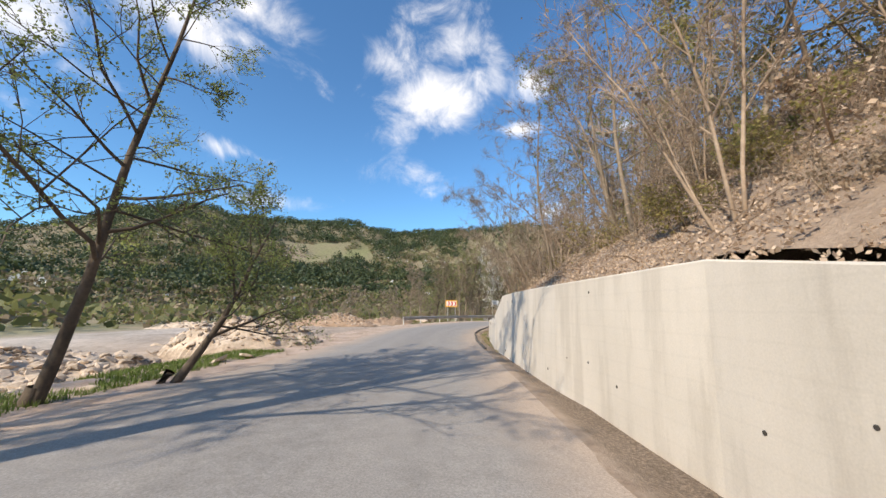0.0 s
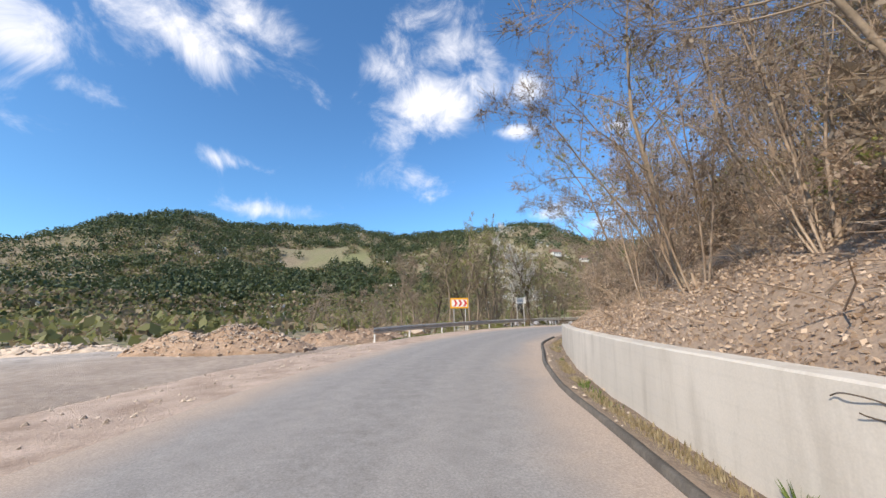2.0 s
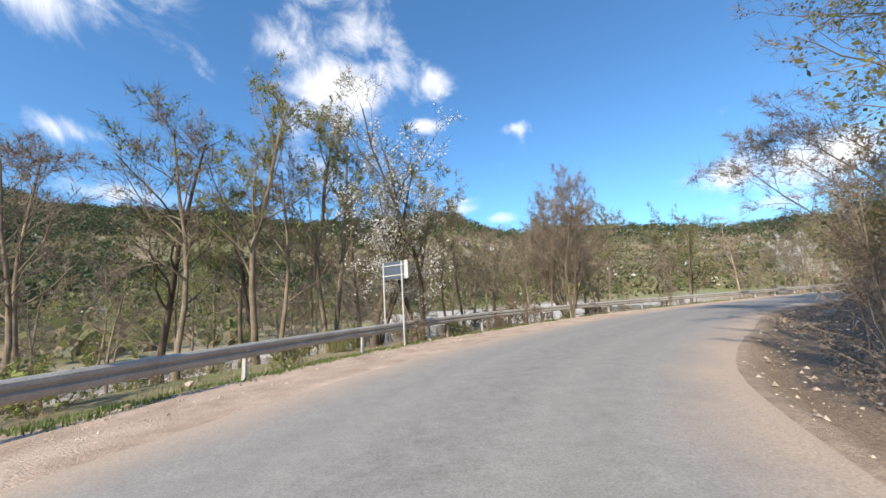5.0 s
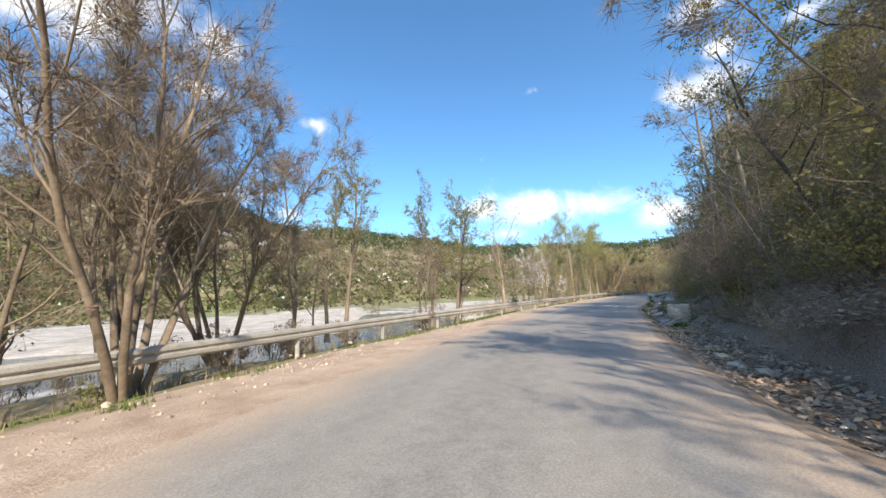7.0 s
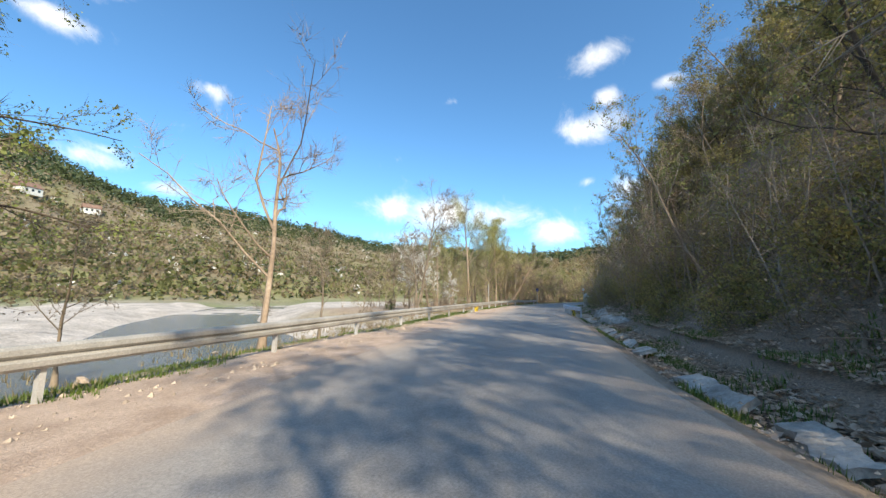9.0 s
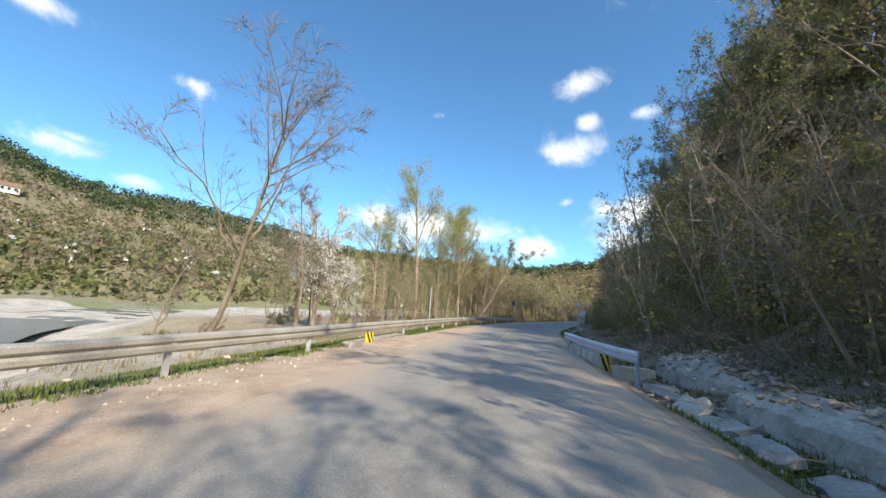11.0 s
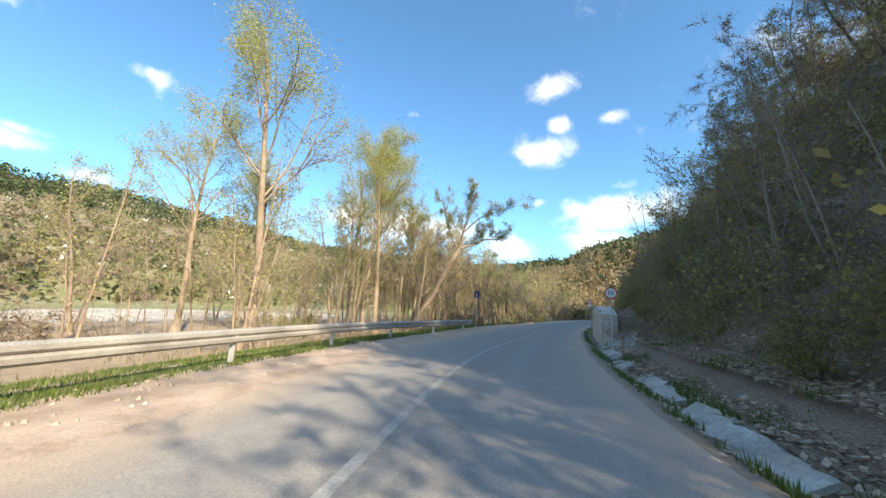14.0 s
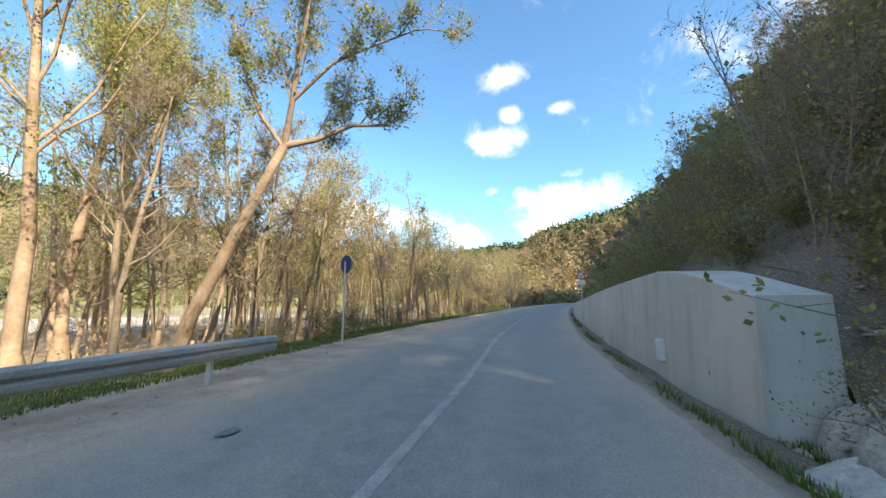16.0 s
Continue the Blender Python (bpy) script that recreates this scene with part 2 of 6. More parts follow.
def concrete_material():
    mat, nt, bsdf = material("pale_cast_concrete", 0.86)
    pos = world_pos(nt)
    mp = nt.nodes.new("ShaderNodeMapping")
    mp.inputs["Scale"].default_value = (1.5, 1.5, 0.22)
    nt.links.new(pos, mp.inputs[0])
    big, streak, fine = noise_node(nt, 0.45, 4, 0.55, pos), noise_node(nt, 1.6, 5, 0.65, mp.outputs[0]), noise_node(nt, 55, 3, 0.6, pos)
    col = ramp_node(nt, big.outputs[0], [(0.3, (0.55, 0.502, 0.435)), (0.7, (0.67, 0.615, 0.54))]).outputs[0]
    col = mix_node(nt, 0.45, col, ramp_node(nt, streak.outputs[0], [(0.34, (0.60, 0.575, 0.54)), (0.5, (0.95, 0.95, 0.94)), (0.72, (1.06, 1.05, 1.04))]).outputs[0], "MULTIPLY")
    col = mix_node(nt, 0.22, col, ramp_node(nt, fine.outputs[0], [(0.3, (0.7, 0.7, 0.7)), (0.7, (1.2, 1.2, 1.2))]).outputs[0], "MULTIPLY")
    # faint board marks of the formwork
    wave = nt.nodes.new("ShaderNodeTexWave")
    wave.bands_direction = "Z"
    wave.inputs["Scale"].default_value, wave.inputs["Distortion"].default_value = 1.3, 0.6
    nt.links.new(pos, wave.inputs["Vector"])
    col = mix_node(nt, 0.10, col, ramp_node(nt, wave.outputs["Fac"], [(0.0, (0.7, 0.7, 0.7)), (0.06, (1.0, 1.0, 1.0)), (1.0, (1.0, 1.0, 1.0))]).outputs[0], "MULTIPLY")
    nt.links.new(col, bsdf.inputs["Base Color"])
    bump_node(nt, bsdf, fine.outputs[0], 0.12, 0.006)
    return mat


M = {
    "ground": ground_material(),
    "asphalt": asphalt_material(),
    "water": water_material(),
    "dirt": varied("shoulder_dirt", (0.37, 0.265, 0.195), (0.62, 0.475, 0.375), 1.2, 30, 0.95, 0.7, 0.04),
    "concrete": concrete_material(),
    "old_concrete": varied("weathered_concrete", (0.30, 0.28, 0.25), (0.56, 0.53, 0.48), 2.0, 18, 0.9, 0.5, 0.02, island=0.15),
    "slab": varied("dirty_ditch_concrete", (0.24, 0.215, 0.185), (0.58, 0.54, 0.48), 1.8, 16, 0.92, 0.7, 0.03),
    "galvanised": varied("galvanised_steel", (0.48, 0.47, 0.45), (0.66, 0.65, 0.63), 2.0, 60, 0.5, 0.1, 0.003, 0.2),
    "galvanised_worn": varied("dusty_galvanised_steel", (0.34, 0.32, 0.29), (0.52, 0.50, 0.46), 1.5, 40, 0.6, 0.15, 0.003, 0.2),
    "blue_steel": varied("bluish_galvanised_steel", (0.42, 0.50, 0.60), (0.58, 0.66, 0.76), 2.0, 60, 0.45, 0.1, 0.003, 0.35),
    "rock": varied("pale_rubble", (0.32, 0.25, 0.19), (0.60, 0.49, 0.385), 1.5, 14, 0.95, 0.6, 0.04, island=0.3),
    "soil_heap": varied("heaped_soil", (0.30, 0.20, 0.13), (0.52, 0.37, 0.26), 1.0, 12, 0.95, 0.9, 0.08),
    "bark": varied("grey_brown_bark", (0.13, 0.10, 0.072), (0.34, 0.27, 0.20), 1.2, 14, 0.95, 0.7, 0.02),
    "bark_dark": varied("dark_bark", (0.05, 0.038, 0.028), (0.15, 0.115, 0.085), 1.2, 14, 0.95, 0.7, 0.02),
    "bark_light": varied("pale_tan_bark", (0.22, 0.155, 0.105), (0.46, 0.355, 0.265), 1.0, 10, 0.95, 0.6, 0.02),
    "bark_pale": varied("pale_grey_bark", (0.20, 0.165, 0.13), (0.42, 0.36, 0.295), 1.0, 10, 0.95, 0.6, 0.02),
    "twig": varied("brown_twigs", (0.13, 0.092, 0.06), (0.32, 0.24, 0.16), 0.6, 6, 0.95, 0),
    "leaf_spring": leaf_material("young_spring_leaves", (0.17, 0.21, 0.055), (0.36, 0.40, 0.12), 0.45),
    "leaf_olive": leaf_material("olive_brush_leaves", (0.19, 0.17, 0.06), (0.48, 0.42, 0.15), 0.65),
    "leaf_willow": leaf_material("yellow_green_catkins", (0.36, 0.37, 0.12), (0.60, 0.60, 0.24), 0.6),
    "leaf_bud": leaf_material("grey_brown_buds", (0.18, 0.14, 0.10), (0.36, 0.29, 0.21)),
    "leaf_dry": leaf_material("dry_beech_leaves", (0.30, 0.21, 0.14), (0.74, 0.58, 0.44)),
    "blossom": leaf_material("white_blossom", (0.70, 0.68, 0.62), (0.90, 0.89, 0.85), 0.3),
    "grass": leaf_material("fresh_grass", (0.07, 0.115, 0.018), (0.19, 0.25, 0.055)),
    "grass_dry": leaf_material("dry_grass", (0.22, 0.17, 0.09), (0.44, 0.36, 0.22)),
    "pine": leaf_material("dark_conifer_needles", (0.026, 0.044, 0.018), (0.07, 0.095, 0.036), 0.15),
    "far_green": leaf_material("far_green_scrub", (0.14, 0.145, 0.052), (0.25, 0.25, 0.095), 0.45),
    "far_gold": leaf_material("far_golden_wood", (0.24, 0.175, 0.085), (0.44, 0.34, 0.18), 0.4),
    "far_wood": leaf_material("far_bare_wood", (0.19, 0.145, 0.09), (0.36, 0.285, 0.18), 0.4),
    "far_forest": leaf_material("far_dark_forest", (0.055, 0.075, 0.028), (0.12, 0.14, 0.05), 0.3),
    "turf": varied("green_turf", (0.09, 0.095, 0.035), (0.19, 0.18, 0.065), 3.0, 30, 0.95, 0.8, 0.04),
    "twig_pale": varied("pale_dry_twigs", (0.24, 0.18, 0.13), (0.48, 0.38, 0.28), 0.8, 8, 0.95, 0),
}


def paint(name, color, rough=0.45, metal=0.0):
    dark = tuple(c * 0.86 for c in color)
    return varied(name, dark, color, 4.0, 50.0, rough, 0.05, 0.002, metal)


M |= {
    "white": paint("white_reflective_paint", (0.80, 0.80, 0.78)),
    "red": paint("red_paint", (0.62, 0.03, 0.03)),
    "yellow": paint("yellow_paint", (0.85, 0.42, 0.02)),
    "hazard_yellow": paint("hazard_yellow", (0.85, 0.60, 0.02)),
    "black": paint("black_paint", (0.02, 0.02, 0.02)),
    "navy": paint("navy_paint", (0.03, 0.06, 0.22)),
    # grey darkened so the turned-away board's shade is in its colour
    "shaded_back": paint("shaded_metal_back", (0.11, 0.14, 0.18), 0.5, 0.3),
    "line": varied("faded_road_line", (0.27, 0.26, 0.24), (0.44, 0.42, 0.395), 3.0, 30, 0.85, 0.1, 0.005),
    "plaster": paint("house_plaster", (0.75, 0.72, 0.66), 0.9),
    "roof_tile": varied("roof_tiles", (0.17, 0.10, 0.07), (0.30, 0.18, 0.13), 1.0, 9, 0.9, 0.4, 0.03),
    "dark_glass": paint("dark_window_glass", (0.03, 0.035, 0.04), 0.1),
}


# ---- mesh tools ----
def mesh_from(name, verts, faces, mat, smooth=False):
    me = bpy.data.meshes.new(name)
    me.from_pydata(verts, [], faces)
    me.materials.append(mat)
    if smooth:
        me.polygons.foreach_set("use_smooth", [True] * len(me.polygons))
    me.update()
    return me


def thing(name, label, category, place=(0, 0, 0), turn=0.0, group="", kind=""):
    """An Empty at the base of a thing, which parents its parts."""
    ob = new(name)
    ob.empty_display_size = 0.3
    ob.matrix_basis = pose(*place, 0, 0, turn)
    return tagged(ob, label, category, group, kind)


def part(name, bm, mat, parent, label=""):
    me = bpy.data.meshes.new(name)
    bm.to_mesh(me)
    bm.free()
    me.materials.append(mat)
    ob = new(name, me)
    ob.parent = parent
    return tagged(ob, label) if label else ob


def part_mesh(name, me, parent, label=""):
    ob = new(name, me)
    ob.parent = parent
    return tagged(ob, label) if label else ob


def box_bm(size, place=(0, 0, 0), bevel=0.01, m=None):
    bm = bmesh.new()
    bmesh.ops.create_cube(bm, size=1.0, matrix=Matrix.Translation(place) @ (m or Matrix()) @ Matrix.Diagonal((*size, 1)))
    if bevel:
        bmesh.ops.bevel(bm, geom=bm.edges[:], offset=bevel, segments=2, affect="EDGES", clamp_overlap=True)
    return bm


def rod_bm(radius, length, place=(0, 0, 0), sides=12, m=None):
    bm = bmesh.new()
    bmesh.ops.create_cone(bm, cap_ends=True, segments=sides, radius1=radius, radius2=radius, depth=length, matrix=Matrix.Translation(place) @ (m or Matrix()))
    return bm


def prism_bm(outline, thick, m):
    """A flat plate with the given outline (x, z), thick along y, laid by m."""
    bm = bmesh.new()
    front = [bm.verts.new(m @ Vector((x, -thick / 2, z))) for x, z in outline]
    back = [bm.verts.new(m @ Vector((x, thick / 2, z))) for x, z in outline]
    bm.faces.new(front)
    bm.faces.new(back[::-1])
    n = len(outline)
    for i in range(n):
        bm.faces.new((front[i], back[i], back[(i + 1) % n], front[(i + 1) % n]))
    bmesh.ops.recalc_face_normals(bm, faces=bm.faces[:])
    return bm


def spline(points, step=1.0):
    """Catmull-Rom through sparse control points, resampled at even steps."""
    p = np.array(points, float)
    p = np.vstack([2 * p[0] - p[1], p, 2 * p[-1] - p[-2]])
    out = []
    for i in range(1, len(p) - 2):
        for u in np.linspace(0, 1, 24, endpoint=False):
            a, b, c, d = p[i - 1 : i + 3]
            out.append(0.5 * (2 * b + (c - a) * u + (2 * a - 5 * b + 4 * c - d) * u**2 + (3 * b - a - 3 * c + d) * u**3))
    out.append(p[-2])
    out = np.array(out)
    s = np.r_[0, np.cumsum(np.hypot(*np.diff(out[:, :2], axis=0).T))]
    n = max(2, int(round(s[-1] / step)) + 1)
    t = np.linspace(0, s[-1], n)
    return np.stack([np.interp(t, s, c) for c in out.T], 1)


# ---- the road's line ----
RIGHT = [(5.6, -60), (5.5, -20), (5.4, 0), (5.35, 8), (5.25, 15.3), (5.15, 18), (5.15, 20.6), (5.3, 22.9), (5.45, 25), (5.9, 28.3), (6.6, 31.1), (7.3, 34.1), (8.4,
        36.9), (11, 42), (14.3, 46.3), (17.1, 48.4), (21.1, 50.9), (25.5, 53.6), (30, 55.6), (34.9, 57.1), (40.5, 58.6), (44.5, 59.7), (48.1, 60.6), (55, 61.8), (60,
        62.7), (64.5, 63.5), (69.3, 64.6), (75.7, 65.5), (83.5, 66.7), (87.3, 67.05), (92.7, 67.3), (99.5, 67.25), (105, 67.1), (111.8, 66.7), (126, 65.2), (150,
        62), (180, 56.5), (215, 48), (260, 34)]
LEFT = [(-1.6, -60), (-1.6, -20), (-1.5, 0), (-1.3, 8), (-0.9, 15), (-0.6, 18.5), (-0.5, 21.5), (-0.4, 24), (-0.35, 26.5), (0.2, 30), (0.9, 33), (1.7, 36), (2.8,
        38.9), (5.4, 44.8), (9.3, 49.8), (13.2, 53.4), (18, 56.4), (22.8, 59.1), (27.9, 61.1), (33.2, 62.7), (39, 64.2), (43, 65.3), (46.8, 66.3), (54, 67.6), (59,
        68.5), (63.6, 69.3), (68.2, 70.3), (74.6, 71.2), (82.7, 72.3), (86.4, 72.9), (92, 73.3), (99.3, 73.35), (105, 73.3), (112.5, 73), (127, 71.4), (151, 68.1),
        (181.5, 62.5), (217, 54), (262, 40)]
CENTRE = spline([((a + c) / 2, (b + d) / 2) for (a, b), (c, d) in zip(RIGHT, LEFT)], 1.0)
TANGENT = np.gradient(CENTRE, axis=0)
TANGENT /= np.linalg.norm(TANGENT, axis=1)[:, None]
NORMAL = np.stack([TANGENT[:, 1], -TANGENT[:, 0]], 1)  # to the right


def side_reach(points):
    """Distance from the centre line to an edge line at each step of the centre."""
    e = spline(points, 0.5)
    out = []
    for c, t in zip(CENTRE, TANGENT):
        along = np.abs((e - c) @ t) + 0.02 * np.hypot(*(e - c).T)
        out.append(np.hypot(*(e[along.argmin()] - c)))
    out = np.array(out)
    k = np.ones(7) / 7
    return np.convolve(np.pad(out, 3, "edge"), k, "valid")


REACH_R, REACH_L = side_reach(RIGHT), side_reach(LEFT)


def along(x, y):
    """Index of the nearest step of the centre line and the signed distance from it (right positive), for arrays."""
    x, y = np.asarray(x, float), np.asarray(y, float)
    best, idx = np.full(x.shape, 1e18), np.zeros(x.shape, int)
    for i, c in enumerate(CENTRE):
        d = (x - c[0]) ** 2 + (y - c[1]) ** 2
        less = d < best
        best[less], idx[less] = d[less], i
    side = (x - CENTRE[idx, 0]) * NORMAL[idx, 0] + (y - CENTRE[idx, 1]) * NORMAL[idx, 1]
    return idx, np.sqrt(best) * np.sign(side)


def smooth(a, b, v):
    u = np.clip((v - a) / (b - a), 0, 1)
    return u * u * (3 - 2 * u)


RIVER_NEAR = spline([(-140, 190), (-60, 150), (-10, 112), (12, 92), (26, 79), (36, 74.2), (47, 74.6), (56, 79), (65, 94), (76, 112), (102, 138), (160, 200), (260, 300)], 4.0)
RIVER_FAR = spline([(-140, 205), (-55, 162), (0, 122), (18, 103), (32, 92), (42, 88.5), (50, 92), (61, 109), (79, 131), (103, 158), (166, 232), (260, 330)], 4.0)


def river_mask(x, y):
    """1 inside the water's channel."""
    mid = (RIVER_NEAR[np.linspace(0, len(RIVER_NEAR) - 1, 80).astype(int)] + RIVER_FAR[np.linspace(0, len(RIVER_FAR) - 1, 80).astype(int)]) / 2
    half = np.hypot(*(RIVER_NEAR[np.linspace(0, len(RIVER_NEAR) - 1, 80).astype(int)] - RIVER_FAR[np.linspace(0, len(RIVER_FAR) - 1, 80).astype(int)]).T) / 2
    best, h = np.full(np.shape(x), 1e9), np.ones(np.shape(x))
    for (cx, cy), r in zip(mid, half):
        d = np.hypot(x - cx, y - cy) - r
        less = d < best
        best[less] = d[less]
    return 1 - smooth(-3, 3, best)


# far ridges: azimuth, elevation in degrees as seen from the middle of the valley, distance of the crest
RIDGES = [(-180, 10, 420), (175, 6.5, 500), (160, 6, 600), (147.5, 7.4, 620), (143.8, 9.2, 620), (139.3, 11.3, 620), (133.4, 12.9, 620), (127.5, 12.3, 620), (119.9,
          12.6, 620), (111.4, 13.5, 620), (102, 12.2, 600), (92.2, 13, 560), (86, 13.8, 540), (81, 14.2, 500), (77, 14, 470), (70, 11, 470), (65, 9.9, 470), (58, 10,
          470), (53, 9.4, 500), (44.5, 8.6, 540), (37, 6.9, 560), (30, 7, 560), (20, 6.2, 560), (10, 5.8, 520), (2, 6.4, 450), (-0.6, 7.8, 420), (-4, 8.7, 400),
          (-7.5, 9.4, 380), (-14, 11.5, 340), (-30, 14.5, 300), (-60, 16, 300), (-90, 15, 300), (-150, 12, 380), (-180, 10, 420)]
VALLEY = (32.0, 52.0)


def noise_field(x, y, scale, seed=0.0):
    """Smooth value noise from a few rotated waves."""
    v = np.zeros(np.shape(x))
    rng = np.random.RandomState(int(seed) + 11)
    for k in range(9):
        a, f, p = rng.rand() * 6.283, (1 + 0.55 * k) / scale, rng.rand() * 6.283
        v += np.sin((x * math.cos(a) + y * math.sin(a)) * f * 6.283 + p) / (1 + 0.55 * k)
    return v / 2.2


def ground_height(x, y, edge=2.1):
    x, y = np.asarray(x, float), np.asarray(y, float)
    i, d = along(x, y)
    r_out, l_out = d - REACH_R[i], -d - REACH_L[i]
    cy, cx = CENTRE[i, 1], CENTRE[i, 0]
    # right: wall terrace at the start, then ditch and wooded slope
    lift = np.where(cy < 17.2, np.clip(1.78 - 0.155 * (7.0 - cy), 0.7, 1.78), np.where(cy < 36, 0.62, 0.0))
    lift = np.where(cx > 99, np.interp(cx, [100.2, 102.4, 104.2, 113, 126, 138], [0.0, 0.8, 1.5, 1.35, 0.8, 0.1]), lift)
    start = np.where(lift > 0.3, np.where(cx > 96, 2.9, 1.2), 1.7 + 1.7 * smooth(26, 40, cx))
    slope = np.where(cy < 36, 0.62, 0.78 + 0.34 * smooth(62, 74, cx) * smooth(5, 11, r_out))
    up = np.clip(r_out - start, 0, None)
    right = np.where(r_out > edge, lift, -0.6) + 0.10 * np.clip(r_out - 0.8, 0, 3) + slope * up * (1 - 0.45 * smooth(20, 70, up))
    right += 0.35 * noise_field(x, y, 9.0, 1) * smooth(1.5, 6, r_out)
    right = np.where(r_out < 0, -0.25, right)
    right -= 0.8 * np.exp(-((x - 43.5) ** 2 + (y - 57.5) ** 2) / 3.0)
    right = np.minimum(right, 46 + 6 * noise_field(x, y, 60, 5))
    # left: open gravel lot at the start, then a bank down to the river bed
    lot = 1 - smooth(30, 40, cy)
    bed = -1.9 + 0.16 * noise_field(x, y, 22, 2) + 0.06 * noise_field(x, y, 5, 3)
    lot_z = -0.06 - 0.9 * smooth(9, 30, l_out) + 0.08 * noise_field(x, y, 6, 4)
    low = 1 - smooth(13, 18, cy)
    lot_z = lot_z - low * 0.75 * smooth(1.2, 3.2, l_out)
    steep = smooth(26, 35, cx) * (1 - smooth(59, 66, cx))
    bank = -0.14 - 0.3 * smooth(3.0, 5.0, l_out) + (bed + 0.44) * smooth(6.5 - 3.3 * steep, 13.0 - 5.5 * steep, l_out)
    meadow = smooth(74, 83, cx)
    bank = bank * (1 - meadow) + meadow * (-0.1 - 0.65 * smooth(3, 7, l_out) + (bed + 1.4) * smooth(22, 40, l_out))
    left = lot_z * lot + bank * (1 - lot)
    left = np.where(l_out < 0, -0.25, left - 0.0)
    near = np.where(d >= 0, right, left)
    water = river_mask(x, y) * (d < 0) * smooth(5.5, 8, l_out)
    near = near - 1.1 * water
    # far ridges
    dx, dy = x - VALLEY[0], y - VALLEY[1]
    az, rr = np.degrees(np.arctan2(dy, dx)), np.hypot(dx, dy)
    ra = np.array(sorted(RIDGES[1:] , key=lambda q: q[0]))
    el, far = np.interp(az, ra[:, 0], ra[:, 1], period=360), np.interp(az, ra[:, 0], ra[:, 2], period=360)
    crest = far * np.tan(np.radians(el))
    rise = smooth(0.30, 1.0, rr / far) * (0.55 + 0.45 * smooth(0.2, 1.0, rr / far))
    foot = 9.0 * smooth(0.26, 0.34, rr / far)
    hill = (crest * rise + foot * (1 - rise)) * (1 + 0.05 * noise_field(x, y, 120, 6)) + 2.5 * noise_field(x, y, 45, 7) * smooth(0.3, 0.5, rr / far)
    hill = hill * (1 - 0.25 * smooth(1.0, 1.6, rr / far))
    off_end = np.clip(np.hypot(x - CENTRE[-1, 0], y - CENTRE[-1, 1]) * (x > CENTRE[-1, 0]), 0, 60)
    blend = smooth(0.24, 0.36, rr / far) * np.maximum(smooth(7, 40, np.abs(d)), smooth(5, 50, off_end))
    return np.where(d >= 0, np.where(blend > 0.001, np.maximum(near * (1 - smooth(120, 260, d)), hill * blend), near), near * (1 - blend) + hill * blend)


def height(x, y):
    return float(ground_height(np.array([x]), np.array([y]))[0])


def axis_steps(a, b, fine, reach):
    core = np.arange(a, b + fine / 2, fine)
    out, step, v = [], fine, 0.0
    while v < reach:
        step *= 1.09
        v += step
        out.append(v)
    out = np.array(out)
    return np.r_[a - out[::-1], core, b + out]


